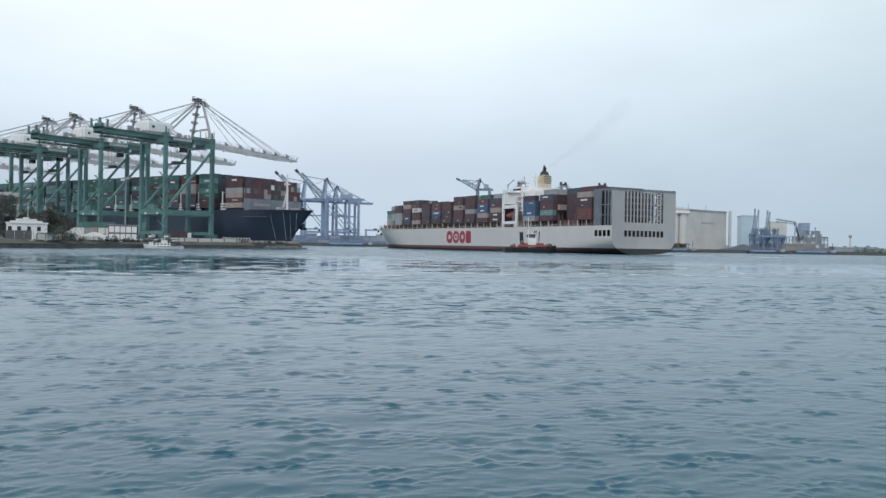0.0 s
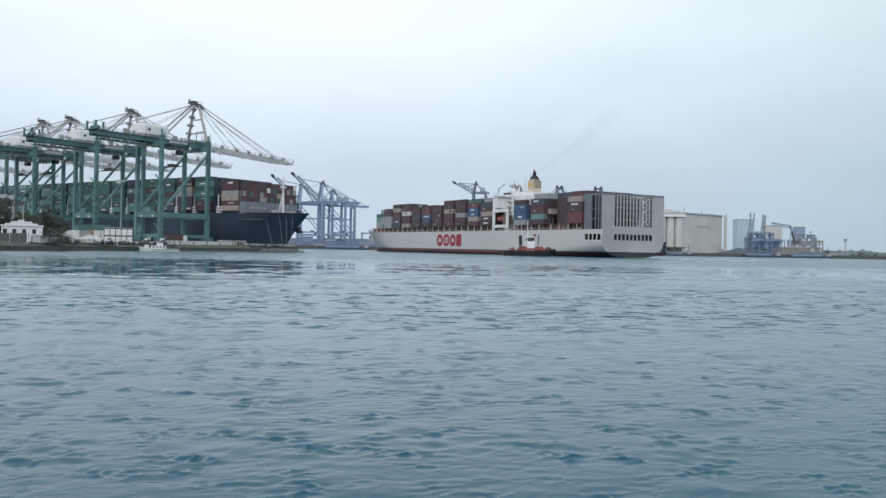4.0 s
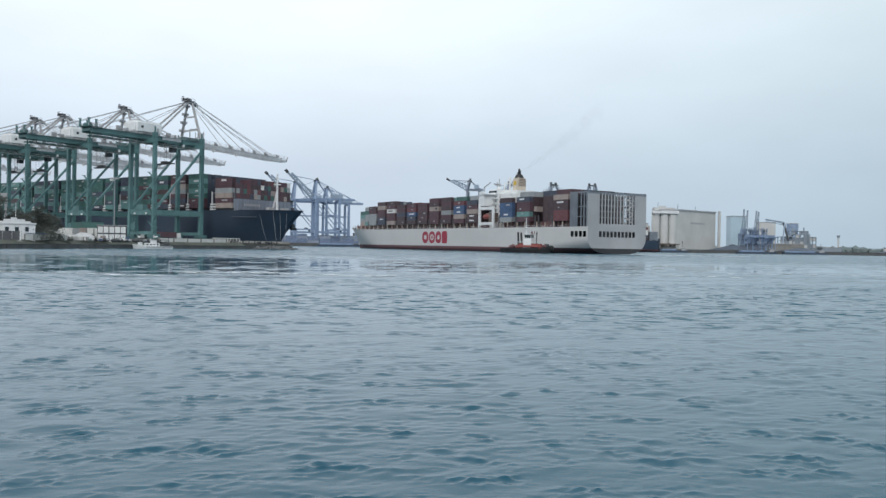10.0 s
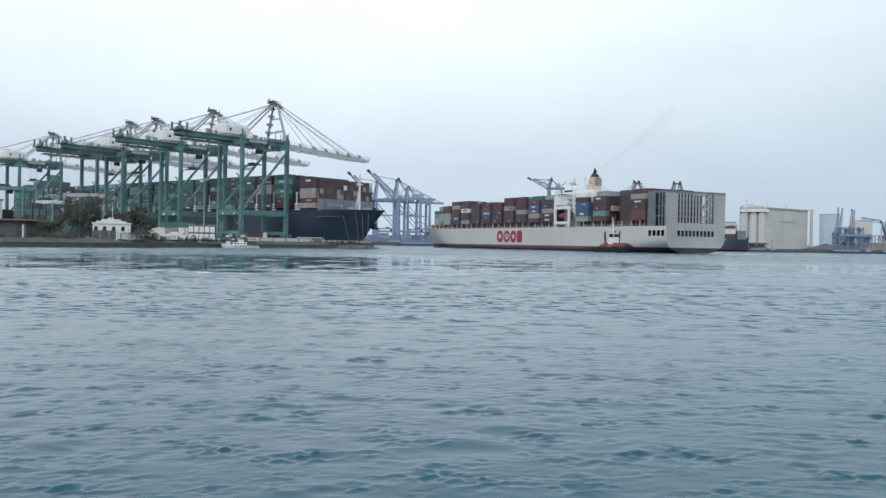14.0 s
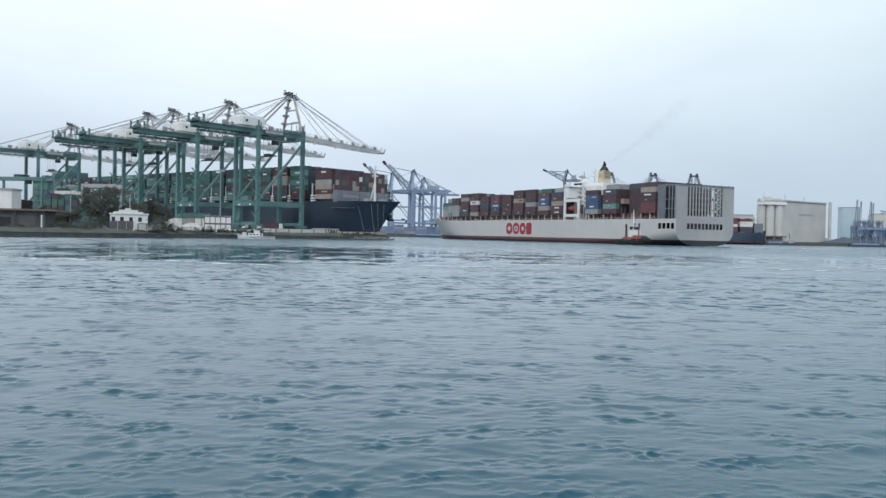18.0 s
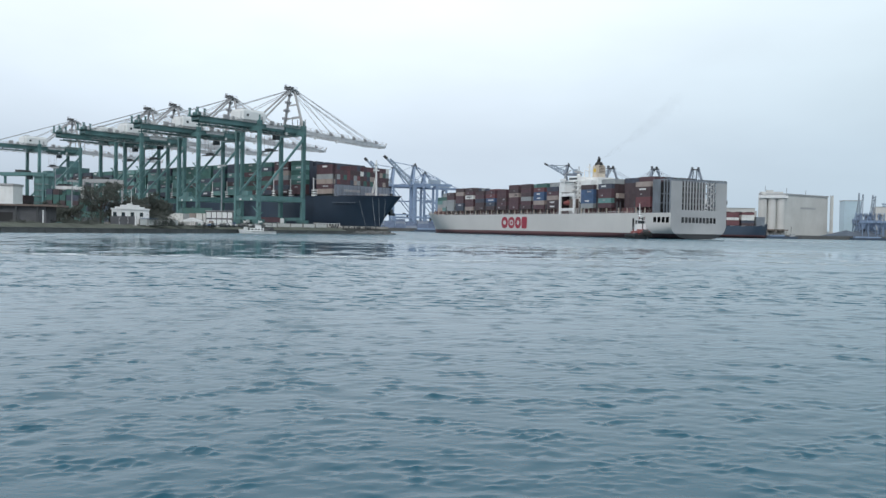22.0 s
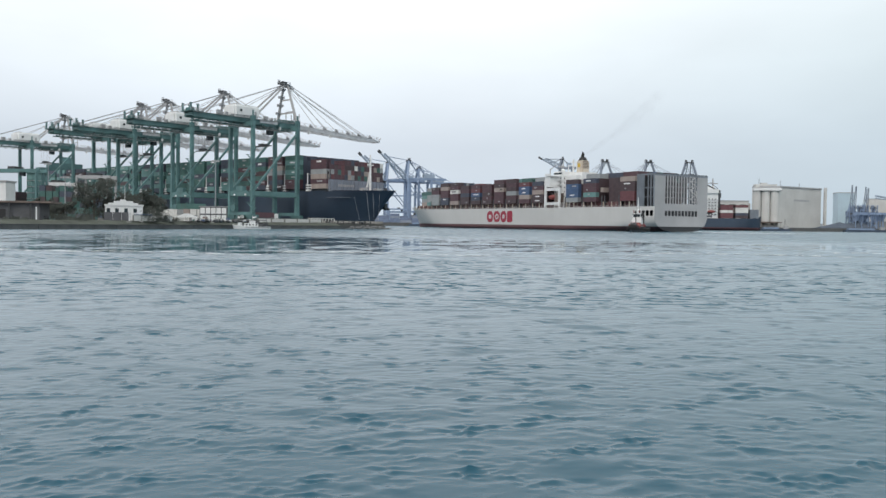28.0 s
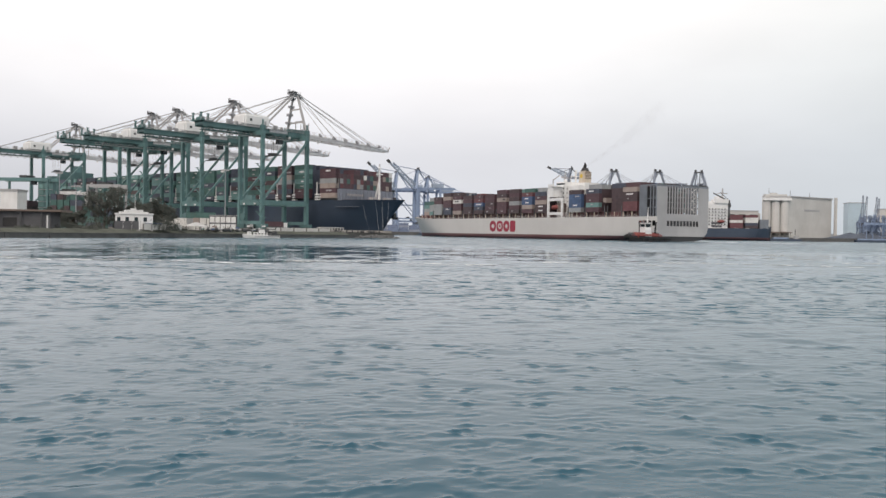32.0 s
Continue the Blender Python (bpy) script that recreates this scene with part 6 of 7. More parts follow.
def launch(x, y, turn, scale, label, colour, group, z=0.0):
    b = empty("motor_boat", pose(x, y, z, 0, 0, turn), label, "boat", group)
    L, W = 8.0 * scale, 1.9 * scale
    bm = bmesh.new()
    lo, hi = [], []
    for k in range(9):
        s = k / 8
        w = W * (1 - max(0, s - 0.45) ** 2 * 3.2) if s < 1 else 0.05
        lo.append((w * 0.75, -L + 2 * L * s * 0.96))
        hi.append((w, -L + 2 * L * s))
    for a, b2, z0, z1 in ((lo, hi, -0.5, 0),):
        lov = [bm.verts.new((x_, y_, -0.5)) for x_, y_ in lo] + [bm.verts.new((-x_, y_, -0.5)) for x_, y_ in lo[::-1]]
        hiv = [bm.verts.new((x_, y_, (1.1 + 0.7 * max(0, y_ / L) ** 2) * scale)) for x_, y_ in hi] + [bm.verts.new((-x_, y_, (1.1 + 0.7 * max(0, y_ / L) ** 2) * scale)) for x_, y_ in hi[::-1]]
        n = len(lov)
        for i in range(n):
            j = (i + 1) % n
            bm.faces.new((lov[i], lov[j], hiv[j], hiv[i]))
        bm.faces.new(hiv)
    bmesh.ops.recalc_face_normals(bm, faces=bm.faces)
    part("hull", bm, M_WHITE, b)
    part("rubbing_strake", boxes((-W * 1.0, -W * 0.97, -L, L * 0.3, 0.75 * scale, 0.9 * scale), (W * 0.97, W * 1.0, -L, L * 0.3, 0.75 * scale, 0.9 * scale)), M_STEEL, b)
    cab = part("cabin", boxes((-W * 0.7, W * 0.7, -L * 0.35, L * 0.4, 1.0 * scale, 2.3 * scale), (-W * 0.55, W * 0.55, -L * 0.2, L * 0.12, 2.3 * scale, 3.5 * scale)), colour, b)
    for k in range(4):
        part("window", boxes((-W * 0.72, -W * 0.69, -L * 0.3 + k * L * 0.17, -L * 0.2 + k * L * 0.17, 1.5 * scale, 2.0 * scale), (W * 0.69, W * 0.72, -L * 0.3 + k * L * 0.17, -L * 0.2 + k * L * 0.17, 1.5 * scale, 2.0 * scale)), M_GLASS, cab)
    part("cabin_roof", boxes((-W * 0.62, W * 0.62, -L * 0.24, L * 0.16, 3.5 * scale, 3.62 * scale)), M_STEEL, cab)
    part("mast", tubes(((0, -L * 0.05, 3.6 * scale), (0, -L * 0.05, 5.6 * scale), 0.08)), M_WHITE, b)
    part("rail", beams(((-W * 0.9, L * 0.35, 1.9 * scale), (0, L * 0.95, 2.5 * scale), 0.07), ((W * 0.9, L * 0.35, 1.9 * scale), (0, L * 0.95, 2.5 * scale), 0.07)), M_ROPE, b)
    if scale > 0.8:
        part("deck_locker", boxes((-1.2, -0.2, -L + 1.0, -L + 2.4, 1.0 * scale, 2.4), (0.3, 1.2, -L + 3.2, -L + 4.6, 1.0 * scale, 2.7), (-1.0, 0.4, -L + 4.8, -L + 5.6, 1.0 * scale, 3.1)), M_STEEL, b)
        part("awning", boxes((-W * 0.7, W * 0.7, -L * 0.62, -L * 0.3, 2.9 * scale, 3.0 * scale)), M_WHITE, b)
        part("awning_post", boxes(*[(px - 0.05, px + 0.05, py - 0.05, py + 0.05, 1.0 * scale, 2.9 * scale) for px in (-W * 0.6, W * 0.6) for py in (-L * 0.6, -L * 0.35)]), M_STEEL, b)
        part("net_pile", ico(bmesh.new(), (0.1, -L + 3.6, 1.5), 1.0, 2, (1.2, 1.7, 0.9), 0.12, random.Random(4)), M_STEEL, b)
        for px, py, h in ((-1.1, -L + 1.6, 4.2), (1.1, -L + 1.6, 4.0), (-1.2, -L + 5.4, 4.6), (1.0, -L + 5.6, 3.8), (0.6, L * 0.45, 3.6)):
            part("pole", tubes(((px, py, 1.0), (px, py, h), 0.09, None, 6)), M_STEEL, b)
        part("gear_frame", beams(((-1.2, -L + 5.4, 3.4), (1.0, -L + 5.6, 3.4), 0.25), ((-1.1, -L + 1.6, 3.2), (-1.2, -L + 5.4, 3.4), 0.2)), M_STEEL, b)
        part("bow_locker", boxes((-0.8, 0.8, L * 0.5, L * 0.72, 1.2, 2.4)), M_WHITE, b)
        part("fish_box", boxes((-0.9, 0.0, -L + 6.4, -L + 7.2, 1.0 * scale, 2.0)), M_TUGRED, b)
        for piece in b.children_recursive:
            piece.data.transform(Matrix.Diagonal((1, 1, 1.04, 1)))
        part("light_arm", beams(((0, -L * 0.05, 5.0 * scale), (0, -L * 0.25, 5.2 * scale), 0.3, 0.5)), M_WHITE, b)
    return b


def gear_pile(x, y, w, h, seed):
    """Nets, ropes and tarpaulins heaped behind the sea wall."""
    rnd = random.Random(seed)
    g = empty("gear_pile", pose(x, y, 2.6, 0, 0, rnd.uniform(0, 90)), "dark heap of nets and rope behind the sea wall", "gear", "gear on the shore")
    part("net", ico(bmesh.new(), (0, 0, h * 0.35), 1.0, 2, (w, w * 0.7, h * 0.65), 0.14, rnd), M_STEEL, g)
    part("tarpaulin", ico(bmesh.new(), (w * 0.3, -w * 0.2, h * 0.5), 1.0, 2, (w * 0.6, w * 0.6, h * 0.5), 0.1, rnd), M_STERNGREY if seed % 3 else M_SEAWALL, g)
    part("pole", tubes(((-w * 0.3, 0, 0), (-w * 0.3, 0.2, h * 1.9), 0.07, None, 5)), M_STEEL, g)


for i in range(9):
    gear_pile(-101.5 + 1.9 * i, 306.5 + 2.6 * i + (i % 3), 0.9 + 0.3 * (i % 3), 0.9 + 0.35 * (i % 2), 40 + i)
launch(-86.4, 323.0, 105, 0.9, "white motor launch with cluttered aft deck moored off the quay", M_WHITE, "boats at the shore")
launch(-103.0, 318, 105, 0.45, "small white boat laid up behind the sea wall", PAINTS["t"], "boats at the shore", 2.85)


def barrier_wall():
    w = empty("barrier_wall", pose(0, 0, 0), "pale concrete panel wall on the end of the spit", "wall")
    p, q = Vector((-91, 350, 0)), Vector((-70, 382, 0))
    d = q - p
    for i in range(5):
        a, b = p + d * (i / 5), p + d * ((i + 0.93) / 5)
        part("panel", beams(((a.x, a.y, 3.4), (b.x, b.y, 3.4), 0.3, 1.7)), M_PALECON, w)
    for i in range(6):
        a = p + d * (i / 5)
        part("pier", boxes((a.x - 0.3, a.x + 0.3, a.y - 0.3, a.y + 0.3, 2.5, 4.4)), M_CONCRETE, w)


barrier_wall()


def crate_stack(x, y, turn, letters, group):
    """Fish crates piled on a pallet."""
    c = empty("crate_pile", pose(x, y, 2.6, 0, 0, turn), "pile of plastic crates on a pallet by the shore", "crates", group)
    part("pallet", boxes((-0.7, 0.7, -0.6, 0.6, 0, 0.14)), M_TRUNK, c)
    for k, paint in enumerate(letters):
        part("crate", boxes((-0.6, 0.6, -0.5, 0.5, 0.16 + k * 0.36, 0.48 + k * 0.36)), PAINTS[paint], c)


for k, (x, y, letters) in enumerate(((-100.2, 307, "uuw"), (-99.0, 311, "ru"), (-97.2, 328, "wwuu"), (-95.9, 333, "rrb"), (-94.5, 343, "uwy"), (-102.2, 302, "gg"))):
    crate_stack(x, y, 20 * k, letters, "crates along the shore")


def small_van(x, y, turn, paint, label):
    v = empty("van", pose(x, y, 2.6, 0, 0, turn), label, "van", "vans parked on the shore road")
    body = boxes((-0.85, 0.85, -2.1, 2.1, 0.35, 1.9))
    for w in body.verts:
        if w.co.z > 1 and w.co.y > 1:
            w.co.y -= 0.7
    bmesh.ops.bevel(body, geom=body.edges[:], offset=0.12, segments=2, affect="EDGES")
    part("body", body, paint, v)
    part("windscreen", beams(((-0.7, 1.85, 1.25), (0.7, 1.85, 1.25), 0.1, 0.7)), M_GLASS, v)
    for s in (-0.87, 0.85):
        part("side_window", boxes((s, s + 0.02, -1.6, 0.9, 1.1, 1.65)), M_GLASS, v)
        for py in (-1.35, 1.3):
            part("wheel", tubes(((s - 0.05, py, 0.32), (s + 0.1, py, 0.32), 0.32, None, 12)), M_RUBBER, v)


small_van(-106.5, 316, 20, M_WHITE, "small white van parked behind the sea wall")
small_van(-104.2, 322, 15, PAINTS["r"], "small dark red van parked behind the sea wall")


def shelter():
    """A low concrete shelter on short piers, open to the water."""
    s = empty("shelter", pose(0, 0, 0), "low concrete shelter on short piers at the spit", "shelter")
    p, q = Vector((-75.5, 382, 0)), Vector((-67, 394, 0))
    d = q - p
    part("roof_slab", beams(((p.x, p.y, 4.7), (q.x, q.y, 4.7), 2.6, 0.35)), M_PALECON, s)
    part("back_wall", beams(((p.x - 1.0, p.y + 0.8, 3.55), (q.x - 1.0, q.y + 0.8, 3.55), 0.25, 1.95)), M_VOID, s)
    for i in range(9):
        a = p + d * (i / 8) + Vector((0.9, -0.7, 0))
        part("pier", boxes((a.x - 0.2, a.x + 0.2, a.y - 0.2, a.y + 0.2, 2.58, 4.55)), M_PALECON, s)


shelter()
rnd = random.Random(3)
for k in range(46):
    s = rnd.random()
    x, y = -73 + 24 * s + rnd.uniform(-3, 1), 384 + 26 * s + rnd.uniform(-2, 3)
    bm = ico(bmesh.new(), (0, 0, 0), rnd.uniform(0.5, 1.3), 1, (1.2, 1, 0.7), 0.22, rnd)
    ob = obj("boulder", bm, M_CONCRETE if k % 3 else M_STEEL)
    ob.matrix_basis = pose(x, y, 2.9, 0, 0, rnd.uniform(0, 360))
    tagged(ob, "rough grey boulder on the spit's end", "boulder", "boulders on the spit")
for k in range(64):
    s = rnd.random()
    x, y = -61 + 16.5 * s, 386 + 26 * s
    out = rnd.uniform(0.9, 3.4)
    bm = ico(bmesh.new(), (0, 0, 0), rnd.uniform(0.6, 1.3), 1, (1.2, 1, 0.75), 0.22, rnd)
    ob = obj("boulder", bm, M_SEAWALL)
    ob.matrix_basis = pose(x + 0.845 * out, y - 0.535 * out, max(0.0, 1.5 - 0.5 * out), 0, 0, rnd.uniform(0, 360))
    tagged(ob, "dark wet boulder at the foot of the sea wall", "boulder", "boulders below the sea wall")
for k in range(9):
    x, y = -70 + 2.1 * k, 379 + 3.2 * k
    b = empty("bollard", pose(x + 3, y - 2, 2.6), "black iron mooring bollard", "bollard", "bollards on the quay")
    part("post", tubes(((0, 0, 0), (0, 0, 0.7), 0.28, 0.24, 10)), M_BLACK, b)
    part("head", tubes(((0, 0, 0.7), (0, 0, 0.95), 0.4, 0.36, 10)), M_BLACK, b)


def truck(a, q, turn, colour, letter):
    t = empty("container_truck", quay_pose(a, q, QUAY_Z, turn), "terminal tractor with a container on its trailer", "truck", "trucks under the cranes")
    cab = part("cab", boxes((-1.25, 1.25, 5.2, 7.4, 0.8, 3.4)), colour, t)
    part("windscreen", boxes((-1.1, 1.1, 7.4, 7.45, 1.9, 3.1)), M_GLASS, cab)
    part("chassis", boxes((-1.0, 1.0, -7, 7.2, 0.7, 1.2)), M_STEEL, t)
    share("container", BOX40, t, pose(0, -1.4, 1.3), PAINTS[letter])
    for y in (-6, -4.7, 2.6, 6.3):
        for x in (-1.1, 1.1):
            part("wheel", tubes(((x - 0.15, y, 0.5), (x + 0.15, y, 0.5), 0.5, None, 12)), M_RUBBER, t)


for a, q, turn, c, l in ((-8, -20, 90, M_WHITE, "g"), (-14, -66, 90, M_TUGRED, "w"), (-20, 8, -90, M_WHITE, "m"), (-8, -120, 90, M_WHITE, "u"), (-20, -176, -90, M_TUGRED, "g")):
    truck(a, q, turn, c, l)
for k in range(16):
    p = on_quay(4.6, 64 - 14 * k)
    f = empty("quay_fender", pose(p.x, p.y, 0.6, 0, 0, QUAY_TURN), "black rubber quay fender", "fender", "fenders on the quay face")
    part("cylinder", tubes(((0.7, -1.2, 0.4), (0.7, 1.2, 0.4), 0.7, None, 10)), M_RUBBER, f)
    part("bracket", boxes((-0.5, 0.5, -0.3, 0.3, 0.2, 2.0)), M_STEEL, f)


# ---- across the harbour ----
def far_crane(x, y, turn, boom_angle, paint, boom_paint, label, H=50.0, P=74.0, base=3.6, reach=62.0, back=48.0):
    top = empty("container_crane", pose(x, y, base, 0, 0, turn), label, "crane", "cranes across the harbour")
    G, S = -min(28.0, back - 4), 9.5
    for px in (0, G):
        for py in (-S, S):
            part("leg", beams(((px, py, 0.8), (px, py, H), 2.8, 2.9, (1, 0, 0), 2.4, 2.5)), paint, top)
            part("bogie", boxes((px - 0.8, px + 0.8, py - 4, py + 4, 0, 1.6)), M_STEEL, top)
        for z, d in ((2.4, 1.5), (13, 2.4), (H, 2.2)):
            part("cross_beam", beams(((px, -S, z), (px, S, z), 1.3, d)), paint, top)
    for py in (-S, S):
        part("side_beam", beams(((0, py, 13), (G, py, 13), 1.2, 2.2)), paint, top)
        part("brace", beams(((0, py, H - 2), (G, py, 15), 0.9, 0.9)), paint, top)
        part("tie_beam", beams(((0, py, 33), (G, py, 33), 0.8, 0.9)), paint, top)
    for py in (-3, 3):
        part("girder", beams(((3, py, H + 2), (-back, py, H + 2), 1.2, 2.4)), paint, top)
        part("mast_leg", beams(((1, py * 3.1, H + 1), (-2, py * 1.1, P), 2.0, 2.2)), paint, top)
        part("mast_strut", beams(((-min(18, back - 4), py, H + 3), (-3, py * 0.5, P - 0.5), 0.6, 0.7)), paint, top)
        part("backstay", tubes(((-3, py * 0.5, P), (3 - back, py, H + 3), 0.22, None, 6), ((-3, py * 0.5, P), (-back * 0.62, py, H + 3), 0.2, None, 6)), paint, top)
    a = radians(boom_angle)
    tipx, tipz = 3 + reach * math.cos(a), H + 2 + reach * math.sin(a)
    inner = reach - 6
    ux, uz = -math.sin(a), math.cos(a)
    boom = bmesh.new()
    for py in (-1.6, 1.6):
        beam(boom, (3, py, H + 2), (tipx, py, tipz), 1.1, 1.5)
        beam(boom, (3 + 5.0 * ux, py, H + 2 + 5.0 * uz), (tipx - 6 * math.cos(a) + 3.0 * ux, py, tipz - 6 * math.sin(a) + 3.0 * uz), 1.0, 1.2)
        for k in range(9):
            s0, s1 = k / 9, (k + 1) / 9
            p0 = Vector((3 + inner * s0 * math.cos(a) + (5 - 2 * s0) * ux * (k % 2), py, H + 2 + inner * s0 * math.sin(a) + (5 - 2 * s0) * uz * (k % 2)))
            p1 = Vector((3 + inner * s1 * math.cos(a) + (5 - 2 * s1) * ux * ((k + 1) % 2), py, H + 2 + inner * s1 * math.sin(a) + (5 - 2 * s1) * uz * ((k + 1) % 2)))
            beam(boom, p0, p1, 0.8)
    for k in range(10):
        s = reach * k / 9
        beam(boom, (3 + s * math.cos(a), -3, H + 2 + s * math.sin(a)), (3 + s * math.cos(a), 3, H + 2 + s * math.sin(a)), 0.5, 0.6)
    part("boom", boom, boom_paint, top, "lattice boom, partly raised" if boom_angle > 5 else "lowered boom")
    part("boom_tip", beams(((tipx - 3 * math.cos(a), 0, tipz - 3 * math.sin(a)), (tipx + 1.5 * math.cos(a), 0, tipz + 1.5 * math.sin(a)), 7, 2.2)), M_STEEL, top)
    for py in (-1.6, 1.6):
        part("forestay", tubes(((-2, py, P), (3 + reach * 0.8 * math.cos(a), py * 1.8, H + 3 + reach * 0.8 * math.sin(a)), 0.22, None, 6), ((-2, py, P), (3 + reach * 0.42 * math.cos(a), py * 1.8, H + 3 + reach * 0.42 * math.sin(a)), 0.2, None, 6)), paint, top)
    part("sheave_platform", boxes((-4.4, 0.4, -3, 3, P - 0.2, P + 0.4), (-3.4, -2, -4.5, -2, P + 0.4, P + 2.6), (-3.4, -2, 2, 4.5, P + 0.4, P + 2.6), (-4.4, 0.4, -5, 5, P - 0.8, P - 0.2)), M_STEEL, top)
    part("machinery_house", boxes((-back * 0.7, -back * 0.42, -4, 4, H + 3.2, H + 8)), M_GREYBLUE, top)
    return top


far_crane(-82, 1000, 197, 46, M_BLUE, M_GREYBLUE, "blue container crane with its lattice boom half raised", reach=44)
far_crane(-110, 1035, 197, 46, M_BLUE, M_GREYBLUE, "blue container crane with its lattice boom half raised", reach=44)
far_crane(-73, 1050, 197, 0, M_BLUE, M_BLUE, "blue container crane with its boom lowered", 48.0, 68.0, reach=40)
far_crane(98, 985, 170, 30, M_FARGREY, M_GREYBLUE, "grey-blue container crane with a raised boom", 63.5, 76.0, reach=24, back=18)
for x, turn in ((144, -62), (192, -62), (235, -100)):
    far_crane(x, 940, turn, 0, M_FARGREY, M_FARGREY, "grey container crane on the far berth", 50, 70.5, reach=46)


def small_ship():
    """The feeder ship at the far berth; y towards its bow."""
    ship = empty("cargo_ship", pose(166, 852, 2.4, 0, 0, -92), "dark-hulled feeder ship with a white deckhouse at the far berth", "ship")
    st = [0, 4, 10, 20, 45, 70, 90, 100, 106, 111, 115, 118]
    hull_parts(ship, 118.0, 19.0, 9.4, st, [-3.0, -1, 0.6, 2.2, 4, 6, 8, 9.4], M_NAVY, M_BOOT, 0.6, 96, 1, 2.5, 6)
    part("transom", boxes((-8, 8, 0, 0.2, 2.2, 9.3)), M_NAVY, ship)
    part("forecastle", boxes((-6.0, 6.0, 105, 113.5, 9.3, 18.5)), M_CELL, ship)
    house = part("deckhouse", boxes((-8, 8, 53, 73.6, 9, 34), (-9.4, 9.4, 61, 74, 34, 38), (-6, 6, 63, 70, 38, 41), (-4, 4, 50, 59.6, 12, 36)), M_WHITE, ship, "white deckhouse")
    for k in range(6):
        part("house_deck", boxes((-8.7, 8.7, 52.4, 74.2, 12.2 + 3 * k, 12.5 + 3 * k)), M_STERNGREY, house)
        for j in range(6):
            part("window", boxes((7.98, 8.06, 55.3 + j * 3.0, 56.6 + j * 3.0, 12.8 + 3 * k, 13.8 + 3 * k)), M_GLASS, house)
    part("radar_mast", beams(((0, 70, 41), (0, 70, 49), 1.1, 1.1), ((-3, 70, 45), (3, 70, 45), 0.6, 0.6), ((0, 65, 44), (0, 75, 44), 0.7, 0.7)), M_STERNGREY, ship)
    for y, rows in ((82.0, ("rrwrr", "rbrrm")), (96.4, ("bnwwr", "bbrwm"))):
        for k, x in enumerate((-7.2, -4.6, -2, 0.6, 3.2, 5.8, 8.2)):
            stack(ship, y, x, 9.8, rows[0] if k > 4 else rows[1])
    part("deck_crane", beams(((7, 75.0, 20), (7, 75.0, 37), 1.6, 1.6), ((7, 75.0, 36), (5, 60.0, 44), 1.0, 1.2), ((7, 75.0, 37), (6, 66.0, 45), 0.5)), M_STEEL, ship)
    part("crane_cab", boxes((5.4, 8.6, 73.6, 76.4, 30, 34)), M_STEEL, ship)
    # no holes here: dark slabs paint the shade of the side openings
    for k, z in enumerate((10.2, 13.2)):
        part("side_opening", boxes((7.99, 8.07, 58, 68, z, z + 2.0)), M_VOID, house)
    part("lifeboat", ico(bmesh.new(), (8.9, 67, 16), 1.6, 2, (0.8, 2.4, 0.9)), M_TUGRED, ship)


small_ship()


def silo_block():
    b = empty("grain_silos", pose(317, 893, 3.6, 0, 0, 0), "pale concrete grain silo block with round bins at one end", "silo")
    # the corner nearest the water is the origin; the long side runs back to the right
    front, side = Vector((-0.985, 0.17, 0)), Vector((0.80, 0.60, 0))
    H, W, D = 42.0, 27.0, 77.0
    c = [Vector((0, 0, 0)), side * D, side * D + front * W, front * W]
    bm = bmesh.new()
    lo = [bm.verts.new((v.x, v.y, 0)) for v in c]
    hi = [bm.verts.new((v.x, v.y, H)) for v in c]
    bm.faces.new(hi)
    for i in range(4):
        j = (i + 1) % 4
        bm.faces.new((lo[i], lo[j], hi[j], hi[i]))
    bmesh.ops.recalc_face_normals(bm, faces=bm.faces)
    part("wall", bm, M_PALECON, b)
    for k in range(3):
        p = front * (4.6 + k * 9.0) + Vector((0, -0.4, 0))
        part("silo_bin", tubes(((p.x, p.y, 6), (p.x, p.y, H - 3.5), 4.4, None, 28)), M_PALECON, b)
        part("bin_hopper", tubes(((p.x, p.y, 2.5), (p.x, p.y, 6), 3.0, 4.4, 20)), M_CONCRETE, b)
    part("bin_cap", beams(((1.0, -2.2, H - 2.2), (front.x * 27, front.y * 27 - 2.2, H - 2.2), 8.0, 3.0)), M_WHITE, b)
    part("loading_canopy", beams(((1, -6, 5.2), (front.x * 28, front.y * 28 - 6, 5.2), 5, 0.8)), M_ROOF, b)
    part("canopy_post", beams(*[((front.x * s, front.y * s - 8, 0), (front.x * s, front.y * s - 8, 5), 0.5) for s in (1, 7, 14, 20, 26)]), M_CONCRETE, b)
    q = side * D
    part("roof_edge", beams(((-0.4, -0.5, H + 0.7), (q.x, q.y - 0.5, H + 0.7), 1.2, 1.4), ((0, -0.8, H + 0.7), (front.x * W, front.y * W - 0.8, H + 0.7), 1.2, 1.4)), M_STERNGREY, b)
    part("head_house", boxes((-24, -2, 2, 9, H, H + 3.0), (-18, -12, 2, 8, H + 3, H + 4.6)), M_PALECON, b)
    part("roof_mast", beams(((-20, 4, H + 4), (-20, 4, H + 9), 0.3), ((2, 4, H), (2, 4, H + 7), 0.3), ((30, 26, H), (30, 26, H + 6), 0.3)), M_STEEL, b)
    part("sign_bar", beams(((side * 26).to_tuple()[:2] + (29.0,), (side * 54).to_tuple()[:2] + (29.0,), 0.4, 2.0)), M_STERNGREY, b)
    part("stair_tower", boxes((63.5, 66.1, 42, 44.6, 0, 44)), M_PALECON, b)
    part("annex", boxes((-33.0, -27, 8, 18, 0, 25)), M_PALECON, b)


silo_block()


